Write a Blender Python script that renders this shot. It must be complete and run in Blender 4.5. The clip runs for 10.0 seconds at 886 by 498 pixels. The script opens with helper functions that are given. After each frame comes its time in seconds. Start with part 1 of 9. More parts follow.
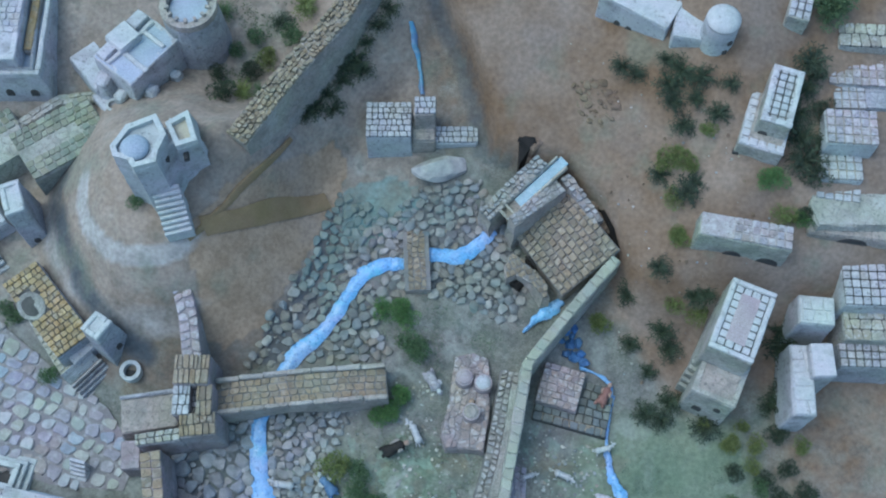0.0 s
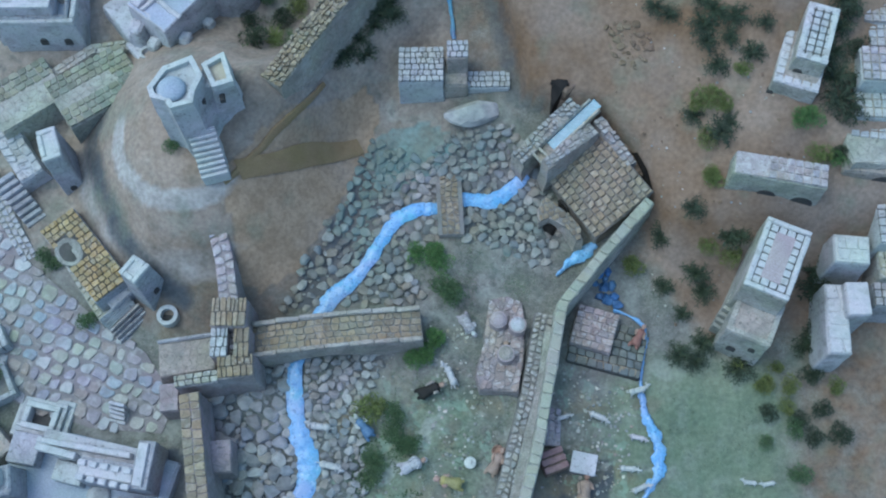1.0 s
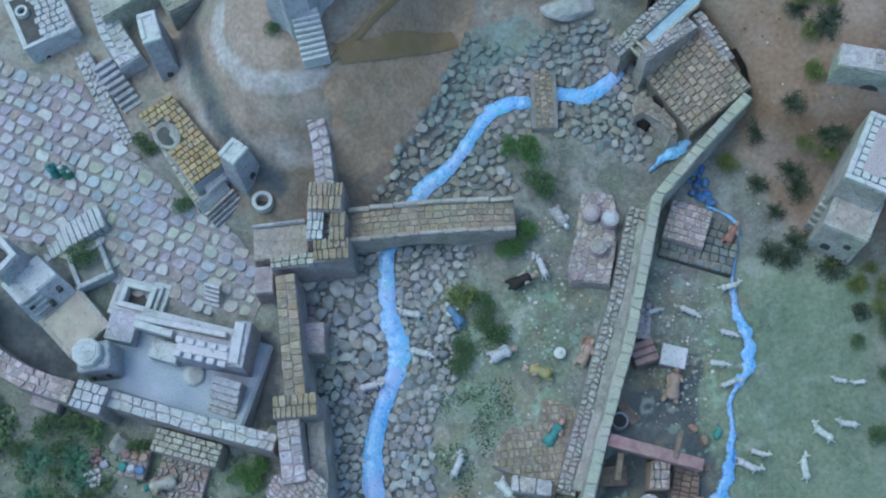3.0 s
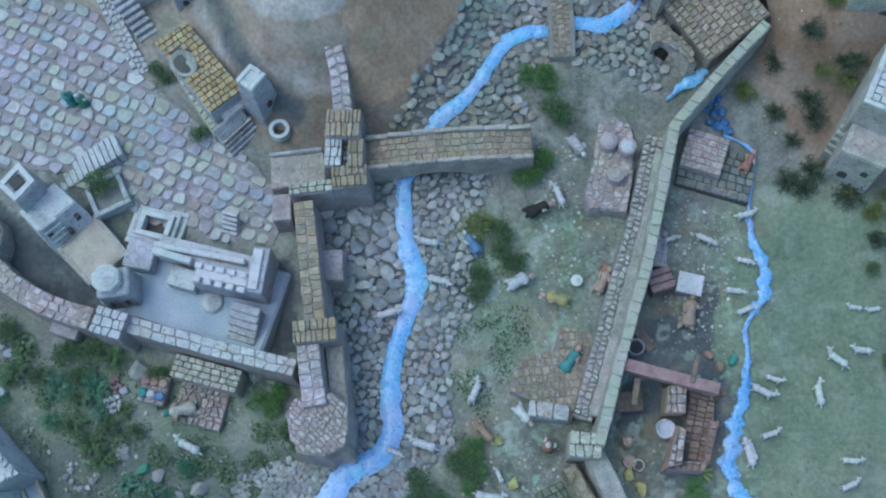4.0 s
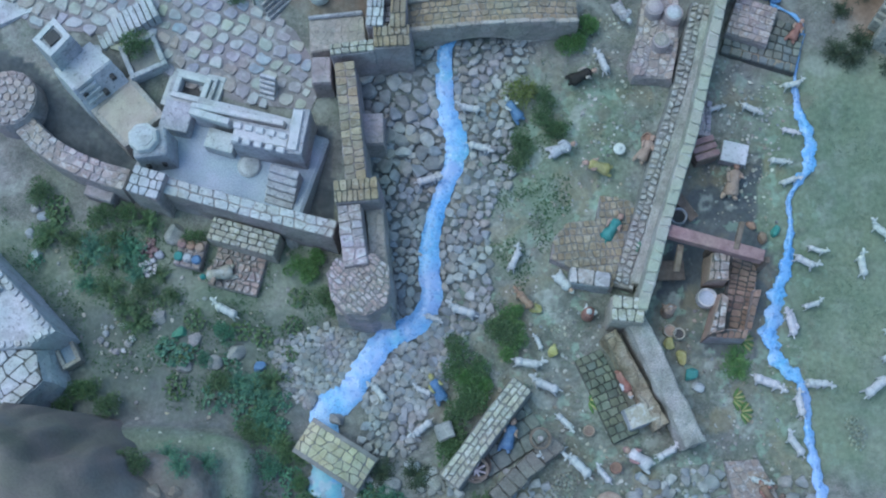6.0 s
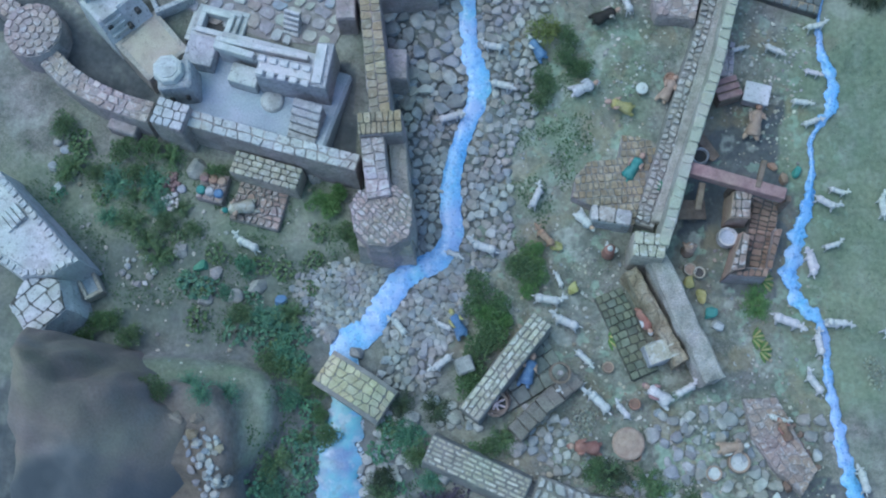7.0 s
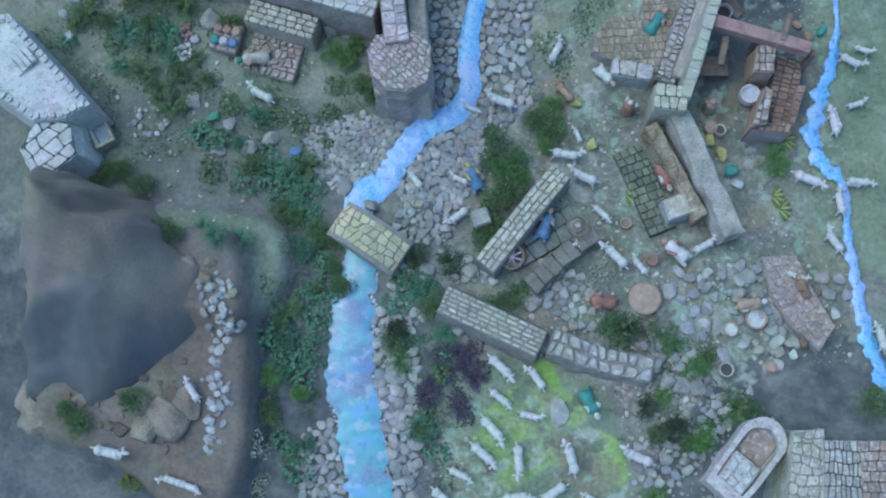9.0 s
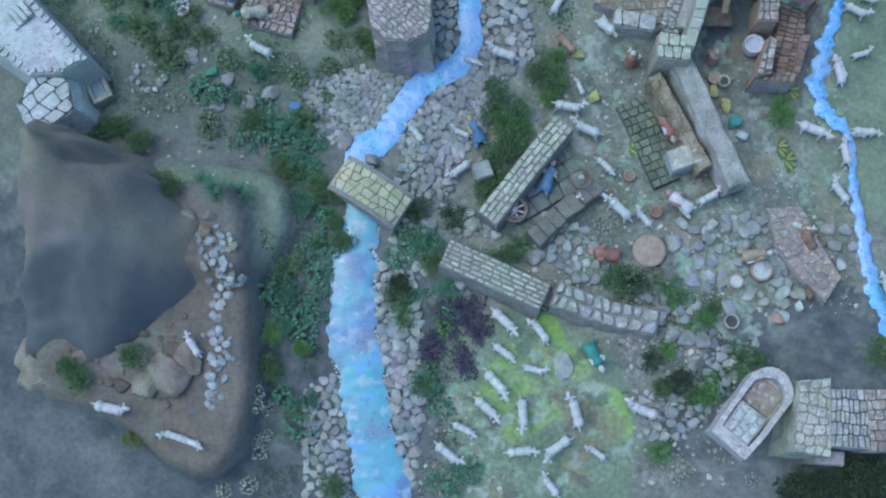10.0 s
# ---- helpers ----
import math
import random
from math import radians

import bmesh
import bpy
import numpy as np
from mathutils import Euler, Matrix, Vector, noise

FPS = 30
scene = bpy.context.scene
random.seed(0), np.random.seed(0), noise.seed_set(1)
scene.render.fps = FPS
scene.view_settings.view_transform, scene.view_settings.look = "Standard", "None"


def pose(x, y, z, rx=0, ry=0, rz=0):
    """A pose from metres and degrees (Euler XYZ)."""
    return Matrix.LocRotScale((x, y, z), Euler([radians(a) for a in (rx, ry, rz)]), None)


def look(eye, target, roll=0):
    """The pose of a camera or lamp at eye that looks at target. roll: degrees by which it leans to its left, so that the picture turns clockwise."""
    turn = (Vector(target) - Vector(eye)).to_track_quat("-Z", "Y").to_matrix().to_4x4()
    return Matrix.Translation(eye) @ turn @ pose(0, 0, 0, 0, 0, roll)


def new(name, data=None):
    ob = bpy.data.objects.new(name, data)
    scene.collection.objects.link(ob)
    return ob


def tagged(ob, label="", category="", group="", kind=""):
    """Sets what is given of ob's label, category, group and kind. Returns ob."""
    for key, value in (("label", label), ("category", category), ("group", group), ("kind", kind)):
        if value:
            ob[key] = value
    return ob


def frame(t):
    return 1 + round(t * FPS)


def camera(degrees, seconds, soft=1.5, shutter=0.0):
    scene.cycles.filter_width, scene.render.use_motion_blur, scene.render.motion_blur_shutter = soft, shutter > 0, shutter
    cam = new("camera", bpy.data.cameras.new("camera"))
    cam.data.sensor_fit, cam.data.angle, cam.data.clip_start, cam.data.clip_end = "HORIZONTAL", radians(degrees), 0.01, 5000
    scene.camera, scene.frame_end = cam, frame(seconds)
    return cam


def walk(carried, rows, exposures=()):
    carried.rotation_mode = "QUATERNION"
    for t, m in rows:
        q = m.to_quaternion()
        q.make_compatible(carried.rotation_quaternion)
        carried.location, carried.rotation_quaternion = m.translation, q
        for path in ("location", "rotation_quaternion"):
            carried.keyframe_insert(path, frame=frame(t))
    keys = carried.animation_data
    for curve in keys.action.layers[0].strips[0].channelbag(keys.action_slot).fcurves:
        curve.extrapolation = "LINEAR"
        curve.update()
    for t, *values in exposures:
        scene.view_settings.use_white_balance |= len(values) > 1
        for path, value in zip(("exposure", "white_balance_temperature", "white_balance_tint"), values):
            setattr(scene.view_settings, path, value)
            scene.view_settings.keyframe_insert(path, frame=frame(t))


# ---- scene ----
cam = camera(44.6, 10.0, soft=2.1)
METRES, EYE, TILT, LEAN, TURN = 0.75, 1.73, -68.0, 0.0, 0.0
ROWS = [
    (0, 0, 0, 0, 0, 0, -0),
    (0.5, -0.0212, -0.0077, -0.0336, 0.49, -0.29, 0.39),
    (1, -0.0378, -0.0094, -0.0771, 0.82, -1.02, 0.42),
    (1.5, -0.0588, -0.0282, -0.1169, 0.98, -1.02, 0.42),
    (2, -0.0989, -0.018, -0.1545, 1.79, -1.79, 0.33),
    (2.5, -0.1408, -0.0207, -0.1857, 2.39, -2.33, -0.83),
    (2.7, -0.1487, -0.0232, -0.201, 2.7097, -2.5497, -0.9482),
    (3.8, -0.1923, -0.0368, -0.285, 2.4146, -4.641, -0.8005),
    (4, -0.2002, -0.0393, -0.3003, 2.5, -4.93, -0.99),
    (4.5, -0.2245, -0.0194, -0.3385, 2.53, -6.08, -1),
    (5, -0.2454, -0.0138, -0.3764, 2.43, -6.5, -1.09),
    (5.2, -0.2541, -0.0181, -0.3984, 2.3836, -7.1713, -1.2071),
    (6.3, -0.3021, -0.0421, -0.5197, 2.4336, -7.3152, -2.3299),
    (6.5, -0.3108, -0.0464, -0.5417, 2.58, -7.47, -2.63),
    (7, -0.3194, -0.0588, -0.6043, 2.59, -7.54, -2.54),
    (7.5, -0.3277, -0.0604, -0.6702, 2.75, -8.28, -2.74),
    (8, -0.3353, -0.0615, -0.7202, 2.92, -8.77, -2.86),
    (8.5, -0.3417, -0.0612, -0.7714, 2.57, -9.44, -3.26),
    (9, -0.3448, -0.063, -0.816, 2.61, -9.73, -3.47),
    (9.5, -0.3469, -0.0629, -0.8524, 2.61, -9.85, -3.14),
    (10, -0.3451, -0.0559, -0.8859, 2.54, -10.32, -3.07),
]
EXPOSURES = [(0.0, -0.24, 5220, -8), (2.5, -0.30, 5180, -8), (5.0, -0.28, 5140, -8), (7.0, -0.22, 5120, -8), (10.0, -0.20, 5120, -8)]
walk(cam, [(t, pose(0, 0, EYE, TILT, LEAN, TURN) @ pose(METRES * x, METRES * y, METRES * z, 90 + pitch, roll, yaw)) for t, x, y, z, yaw, pitch, roll in ROWS], EXPOSURES)

# light: soft, overcast, cool
world = bpy.data.worlds.new("sky")
scene.world = world
world.use_nodes = True
wn = world.node_tree
sky = wn.nodes.new("ShaderNodeTexSky")
sky.sky_type, sky.sun_disc = "NISHITA", False
sky.sun_elevation, sky.sun_rotation = radians(66), radians(-80)
sky.air_density, sky.dust_density, sky.ozone_density = 1.0, 3.0, 1.0
wn.links.new(sky.outputs[0], wn.nodes["Background"].inputs[0])
wn.nodes["Background"].inputs[1].default_value = 0.285
sun = new("sun", bpy.data.lights.new("sun", "SUN"))
sun.data.energy, sun.data.angle, sun.data.color = 0.62, radians(45), (1.0, 0.96, 0.9)
sun.matrix_world = look((-0.70, 0.12, 1.65), (0, 0, 0))

# ---------------------------------------------------------------- materials
def material(name, colours, scale=60.0, fine=900.0, rough=0.85, bump=0.4, vary="", spread=0.25, stain=0.5, metal=0.0, coat=0.0, cells=0.0):
    """A matt model-maker's surface: two or three tones mixed by noise, a fine grain with relief, and a tone for each piece."""
    m = bpy.data.materials.new(name)
    m.use_nodes = True
    t = m.node_tree
    n, l = t.nodes, t.links
    b = n["Principled BSDF"]
    geo = n.new("ShaderNodeNewGeometry")
    def noise_at(s, detail=4.0):
        x = n.new("ShaderNodeTexNoise")
        x.inputs["Scale"].default_value, x.inputs["Detail"].default_value = s, detail
        l.new(geo.outputs["Position"], x.inputs["Vector"])
        return x
    big, small = noise_at(scale), noise_at(fine, 3.0)
    ramp = n.new("ShaderNodeValToRGB")
    l.new(big.outputs["Fac"], ramp.inputs[0])
    while len(ramp.color_ramp.elements) < len(colours):
        ramp.color_ramp.elements.new(0.5)
    for i, c in enumerate(colours):
        e = ramp.color_ramp.elements[i]
        e.position = 0.5 if len(colours) == 1 else 0.32 + 0.36 * i / (len(colours) - 1)
        e.color = (*c, 1)
    colour = ramp.outputs[0]
    if vary:
        if vary == "object":
            seed = n.new("ShaderNodeObjectInfo").outputs["Random"]
        else:
            seed = geo.outputs["Random Per Island"]
        tone = n.new("ShaderNodeValToRGB")
        for at, c in ((0.3, (1 + spread * 0.1, 1 - spread * 0.15, 1 - spread * 0.5, 1)), (0.55, (1 - spread * 0.5, 1 - spread * 0.35, 1 - spread * 0.1, 1)), (0.8, (1 + spread * 0.3, 1 + spread * 0.2, 1, 1))):
            tone.color_ramp.elements.new(at).color = c
        tone.color_ramp.elements[0].color = (1 - spread, 1 - spread, 1 - spread * 0.9, 1)
        tone.color_ramp.elements[-1].color = (1 + spread, 1 + spread * 0.96, 1 + spread * 0.9, 1)
        l.new(seed, tone.inputs[0])
        mul = n.new("ShaderNodeMix")
        mul.data_type, mul.blend_type = "RGBA", "MULTIPLY"
        mul.inputs[0].default_value = 1
        l.new(colour, mul.inputs[6]), l.new(tone.outputs[0], mul.inputs[7])
        colour = mul.outputs[2]
    wash = n.new("ShaderNodeValToRGB")
    wash.color_ramp.elements[0].position, wash.color_ramp.elements[1].position = 0.3, 0.7
    wash.color_ramp.elements[0].color, wash.color_ramp.elements[1].color = (0.96, 1.03, 0.93, 1), (1.05, 0.97, 1.04, 1)
    wash.color_ramp.elements.new(0.5).color = (0.90, 0.91, 0.91, 1)
    l.new(noise_at(13.0, 3.0).outputs["Fac"], wash.inputs[0])
    mul = n.new("ShaderNodeMix")
    mul.data_type, mul.blend_type = "RGBA", "MULTIPLY"
    mul.inputs[0].default_value = 1
    l.new(colour, mul.inputs[6]), l.new(wash.outputs[0], mul.inputs[7])
    colour = mul.outputs[2]
    grain = n.new("ShaderNodeMapRange")
    grain.inputs[1].default_value, grain.inputs[2].default_value = 0.3, 0.7
    grain.inputs[3].default_value, grain.inputs[4].default_value = 1 - stain * 0.5, 1 + stain * 0.3
    l.new(small.outputs["Fac"], grain.inputs[0])
    mul = n.new("ShaderNodeMix")
    mul.data_type, mul.blend_type = "RGBA", "MULTIPLY"
    mul.inputs[0].default_value = 1
    l.new(colour, mul.inputs[6]), l.new(grain.outputs[0], mul.inputs[7])
    l.new(mul.outputs[2], b.inputs["Base Color"])
    b.inputs["Roughness"].default_value, b.inputs["Metallic"].default_value, b.inputs["Coat Weight"].default_value = rough, metal, coat
    b.inputs["Specular IOR Level"].default_value = 0.3
    bp = n.new("ShaderNodeBump")
    bp.inputs["Strength"].default_value, bp.inputs["Distance"].default_value = bump, 0.002
    height = small.outputs["Fac"]
    if cells:
        v = n.new("ShaderNodeTexVoronoi")
        v.feature = "DISTANCE_TO_EDGE"
        v.inputs["Scale"].default_value = cells
        l.new(geo.outputs["Position"], v.inputs["Vector"])
        cut = n.new("ShaderNodeMapRange")
        cut.inputs[1].default_value, cut.inputs[2].default_value = 0.0, 0.12
        l.new(v.outputs["Distance"], cut.inputs[0])
        add = n.new("ShaderNodeMath")
        l.new(cut.outputs[0], add.inputs[0]), l.new(height, add.inputs[1])
        height = add.outputs[0]
        seam = n.new("ShaderNodeMapRange")
        seam.inputs[1].default_value, seam.inputs[2].default_value, seam.inputs[3].default_value = 0.02, 0.16, 0.88
        l.new(v.outputs["Distance"], seam.inputs[0])
        joint = n.new("ShaderNodeMix")
        joint.data_type, joint.blend_type = "RGBA", "MULTIPLY"
        joint.inputs[0].default_value = 1
        l.new(mul.outputs[2], joint.inputs[6]), l.new(seam.outputs[0], joint.inputs[7])
        l.new(joint.outputs[2], b.inputs["Base Color"])
    l.new(height, bp.inputs["Height"])
    l.new(bp.outputs[0], b.inputs["Normal"])
    return m


GREY_WALL = material("grey_plaster", [(0.35, 0.355, 0.375), (0.45, 0.455, 0.475)], 25, 700, cells=70)
PALE_WALL = material("pale_plaster", [(0.43, 0.435, 0.45), (0.54, 0.545, 0.555)], 25, 700)
SAND_WALL = material("sand_plaster", [(0.33, 0.30, 0.255), (0.44, 0.40, 0.35)], 25, 700, cells=70)
GREEN_WALL = material("mossy_plaster", [(0.33, 0.335, 0.28), (0.41, 0.405, 0.345), (0.47, 0.46, 0.42)], 25, 700, cells=70)
PINK_WALL = material("pink_plaster", [(0.29, 0.25, 0.245), (0.38, 0.335, 0.33)], 40, 700, cells=80)
BLUE_ROOF = material("blue_grey_plaster", [(0.34, 0.39, 0.46), (0.43, 0.475, 0.535)], 20, 600)
PINK_FLOOR = material("pink_floor", [(0.38, 0.32, 0.33), (0.46, 0.40, 0.40)], 25, 600)
MORTAR = material("mortar", [(0.19, 0.185, 0.175), (0.27, 0.26, 0.24)], 60, 900)
WHITE_STONE = material("white_stone", [(0.39, 0.395, 0.41), (0.51, 0.51, 0.52)], 120, 900, vary="object", spread=0.14)
GREY_STONE = material("grey_stone", [(0.28, 0.28, 0.27), (0.40, 0.39, 0.37)], 120, 900, vary="object", spread=0.25)
BROWN_STONE = material("brown_stone", [(0.22, 0.18, 0.13), (0.33, 0.28, 0.20)], 120, 900, vary="object", spread=0.25)
YELLOW_STONE = material("yellow_stone", [(0.25, 0.205, 0.14), (0.35, 0.30, 0.22)], 90, 900, vary="object", spread=0.3)
CREAM_STONE = material("cream_stone", [(0.34, 0.33, 0.265), (0.455, 0.44, 0.37)], 90, 900, vary="object", spread=0.2)
OCHRE_STONE = material("ochre_stone", [(0.34, 0.25, 0.11), (0.43, 0.35, 0.21)], 90, 900, vary="object", spread=0.3)
CLAY_STONE = material("clay_brick", [(0.26, 0.205, 0.18), (0.36, 0.295, 0.265)], 120, 900, vary="object", spread=0.25)
BRIDGE_STONE = material("pale_yellow_stone", [(0.37, 0.355, 0.225), (0.50, 0.48, 0.34)], 90, 900, vary="object", spread=0.2)
MOSS_DARK = material("dark_mossy_stone", [(0.12, 0.135, 0.10), (0.20, 0.21, 0.165)], 60, 900, vary="object", spread=0.3)
MOSS_STONE = material("mossy_stone", [(0.21, 0.23, 0.165), (0.33, 0.34, 0.27)], 60, 900, vary="object", spread=0.3)
STRIP_STONE = material("greenish_stone", [(0.335, 0.345, 0.275), (0.425, 0.43, 0.36)], 60, 900, vary="object", spread=0.12)
BEIGE = material("beige_plaster", [(0.40, 0.34, 0.28), (0.50, 0.44, 0.37)], 30, 700)
GREEN_PEBBLES = material("greenish_pebbles", [(0.205, 0.21, 0.195), (0.31, 0.31, 0.29)], 90, 1200, rough=0.7, bump=0.25, vary="island", spread=0.42)
SLATE_STONE = material("slate_stone", [(0.14, 0.155, 0.145), (0.22, 0.235, 0.215)], 90, 900, vary="object", spread=0.3)
ROUGH_MORTAR = material("rough_mortar", [(0.25, 0.245, 0.215), (0.33, 0.325, 0.29), (0.41, 0.40, 0.365)], 40, 500, bump=0.8, stain=0.7)
PINK_STONE = material("pink_stone", [(0.31, 0.255, 0.245), (0.42, 0.36, 0.345)], 120, 900, vary="object", spread=0.25)
LILAC_STONE = material("lilac_stone", [(0.33, 0.30, 0.31), (0.47, 0.44, 0.46)], 120, 900, vary="object", spread=0.25)
BRICK = material("red_brick", [(0.20, 0.14, 0.11), (0.28, 0.20, 0.16)], 120, 900, vary="object", spread=0.3)
PEBBLE = material("river_pebble", [(0.24, 0.245, 0.25), (0.37, 0.37, 0.37)], 90, 1200, rough=0.7, bump=0.25, vary="object", spread=0.34)
PEBBLES = material("river_pebbles", [(0.235, 0.24, 0.245), (0.36, 0.36, 0.355)], 90, 1200, rough=0.7, bump=0.25, vary="island", spread=0.34)
WATER = material("painted_water", [(0.17, 0.37, 0.68), (0.23, 0.44, 0.72), (0.35, 0.49, 0.66)], 18, 330, rough=0.3, bump=0.3, coat=0.3, stain=0.4)
# brown of two ground strips; the broad one stands in for a reflection
OCHRE_STRIP = material("ochre_strip_colour", [(0.235, 0.165, 0.085), (0.285, 0.205, 0.115)], 30, 500, stain=0.3)
BROWN_PLASTER = material("brown_plaster", [(0.20, 0.16, 0.11), (0.30, 0.255, 0.18), (0.34, 0.31, 0.24)], 50, 500, bump=0.8, stain=0.7, cells=60)
SANDY_ROCK = material("sandy_rock", [(0.16, 0.115, 0.075), (0.25, 0.19, 0.14)], 30, 500, bump=0.8)
PALE_LEAF = material("pale_leaf", [(0.22, 0.25, 0.20), (0.36, 0.38, 0.33)], 200, 900, vary="island", spread=0.4)
DARK_PLANK = material("dark_slab", [(0.15, 0.135, 0.12), (0.24, 0.22, 0.195)], 40, 500, bump=0.8, stain=0.7)
WATER_LOW = material("painted_shallow_water", [(0.125, 0.20, 0.36), (0.165, 0.235, 0.40), (0.215, 0.245, 0.325)], 14, 330, rough=0.3, bump=0.3, coat=0.3, stain=0.3)
FOAM = material("white_foam", [(0.36, 0.44, 0.54), (0.56, 0.58, 0.60)], 100, 500, rough=0.4)
BLUE_ROCK = material("blue_rock", [(0.05, 0.12, 0.27), (0.13, 0.24, 0.46)], 120, 700, rough=0.4, vary="object", spread=0.35)
SHEEP = material("sheep_white", [(0.50, 0.50, 0.50), (0.62, 0.61, 0.60)], 200, 1500, bump=0.6)
JOINT = material("dark_joint", [(0.07, 0.07, 0.065), (0.12, 0.115, 0.105)], 60, 900)
# near-black that stands for the shade inside caves and the mill's arch
DEEP_SHADE = material("deep_shade", [(0.012, 0.011, 0.010), (0.03, 0.026, 0.022)], 80, 600)
# shade inside openings, shafts and vessels, given as a dark colour
HOLE_SHADE = material("hole_shade", [(0.06, 0.06, 0.06), (0.085, 0.08, 0.075)], 80, 600)
WOOD = material("weathered_wood", [(0.15, 0.115, 0.09), (0.23, 0.18, 0.145)], 120, 900)
PINK_WOOD = material("pink_wood", [(0.24, 0.15, 0.15), (0.34, 0.23, 0.22)], 100, 900)
ROCK = material("grey_rock", [(0.22, 0.22, 0.22), (0.30, 0.29, 0.28), (0.38, 0.37, 0.35)], 60, 500, bump=0.9)
MOUNTAIN = material("mountain_plaster", [(0.155, 0.138, 0.12), (0.205, 0.177, 0.15), (0.178, 0.172, 0.164)], 9, 250, bump=0.5, stain=0.25)
CLAY = material("clay", [(0.30, 0.22, 0.17), (0.40, 0.31, 0.25)], 120, 900)
TERRACOTTA = material("terracotta", [(0.27, 0.17, 0.125), (0.35, 0.235, 0.175)], 120, 900)
IVORY = material("ivory", [(0.48, 0.49, 0.49), (0.57, 0.57, 0.56)], 120, 900)
RED = material("red_cloth", [(0.24, 0.115, 0.095), (0.32, 0.18, 0.15)], 120, 900)
BLUE = material("blue_cloth", [(0.10, 0.17, 0.31), (0.17, 0.25, 0.38)], 120, 900)
TEAL = material("teal_cloth", [(0.06, 0.20, 0.18), (0.11, 0.27, 0.24)], 120, 900)
GREEN = material("green_cloth", [(0.07, 0.19, 0.12), (0.12, 0.26, 0.17)], 120, 900)
YELLOW = material("yellow_heap", [(0.32, 0.30, 0.11), (0.42, 0.39, 0.19)], 120, 900)
BLACK = material("black_cloth", [(0.02, 0.02, 0.02), (0.04, 0.035, 0.03)], 120, 900)
SKIN = material("painted_flesh", [(0.36, 0.25, 0.19), (0.44, 0.32, 0.25)], 120, 900)
LEAF_DARK = material("dark_leaf", [(0.038, 0.054, 0.032), (0.066, 0.088, 0.054)], 200, 900, rough=0.6, vary="island", spread=0.4)
LEAF = material("green_leaf", [(0.075, 0.125, 0.058), (0.135, 0.20, 0.098)], 200, 900, rough=0.6, vary="island", spread=0.4)
LEAF_BLUE = material("bluish_leaf", [(0.072, 0.156, 0.102), (0.132, 0.240, 0.156)], 200, 900, rough=0.6, vary="island", spread=0.4)
LEAF_BRIGHT = material("bright_leaf", [(0.09, 0.17, 0.055), (0.15, 0.25, 0.09)], 200, 900, rough=0.6, vary="island", spread=0.3)
LEAF_OLIVE = material("olive_leaf", [(0.125, 0.155, 0.045), (0.20, 0.235, 0.085)], 200, 900, rough=0.6, vary="island", spread=0.3)
LEAF_PURPLE = material("purple_leaf", [(0.045, 0.040, 0.066), (0.11, 0.098, 0.145)], 200, 900, rough=0.6, vary="island", spread=0.5)
PETAL = material("pale_petal", [(0.5, 0.48, 0.48), (0.66, 0.64, 0.62)], 200, 900)
STEM = material("brown_stem", [(0.05, 0.035, 0.02), (0.08, 0.06, 0.04)], 200, 900)


def fleck(m, scale, low, high, colour, share):
    """Adds small flecks of a second paint to a material."""
    t = m.node_tree
    n, l = t.nodes, t.links
    b = n["Principled BSDF"]
    old = b.inputs["Base Color"].links[0].from_socket
    geo, spot, cut, mix = n.new("ShaderNodeNewGeometry"), n.new("ShaderNodeTexNoise"), n.new("ShaderNodeMapRange"), n.new("ShaderNodeMix")
    spot.inputs["Scale"].default_value, spot.inputs["Detail"].default_value = scale, 4
    l.new(geo.outputs["Position"], spot.inputs["Vector"])
    cut.inputs[1].default_value, cut.inputs[2].default_value, cut.inputs[4].default_value = low, high, share
    l.new(spot.outputs["Fac"], cut.inputs[0])
    mix.data_type = "RGBA"
    mix.inputs[7].default_value = (*colour, 1)
    l.new(cut.outputs[0], mix.inputs[0]), l.new(old, mix.inputs[6]), l.new(mix.outputs[2], b.inputs["Base Color"])


fleck(WATER, 9, 0.46, 0.60, (0.29, 0.36, 0.60), 0.75)
fleck(WATER, 17, 0.54, 0.68, (0.16, 0.45, 0.55), 0.65)
fleck(WATER_LOW, 12, 0.52, 0.62, (0.14, 0.36, 0.42), 0.75)
fleck(WATER_LOW, 45, 0.56, 0.68, (0.40, 0.46, 0.58), 0.6)
fleck(WATER_LOW, 28, 0.58, 0.68, (0.13, 0.20, 0.34), 0.5)
fleck(WATER_LOW, 150, 0.64, 0.72, (0.06, 0.10, 0.20), 0.4)
fleck(WATER, 120, 0.59, 0.70, (0.58, 0.68, 0.80), 0.4)
fleck(WATER, 150, 0.60, 0.70, (0.05, 0.12, 0.30), 0.55)
for m in (GREY_WALL, PALE_WALL, SAND_WALL, GREEN_WALL, PINK_WALL, IVORY, BEIGE):
    fleck(m, 45, 0.58, 0.72, (0.20, 0.20, 0.175), 0.4)
    fleck(m, 160, 0.62, 0.70, (0.15, 0.145, 0.13), 0.5)
for m in (WHITE_STONE, GREY_STONE, LILAC_STONE, CREAM_STONE, YELLOW_STONE, BROWN_STONE, PINK_STONE, MOSS_STONE, STRIP_STONE, OCHRE_STONE):
    fleck(m, 60, 0.56, 0.70, (0.19, 0.19, 0.165), 0.45)
    fleck(m, 22, 0.56, 0.66, (0.30, 0.26, 0.17), 0.3)
    fleck(m, 31, 0.58, 0.68, (0.24, 0.27, 0.21), 0.18)
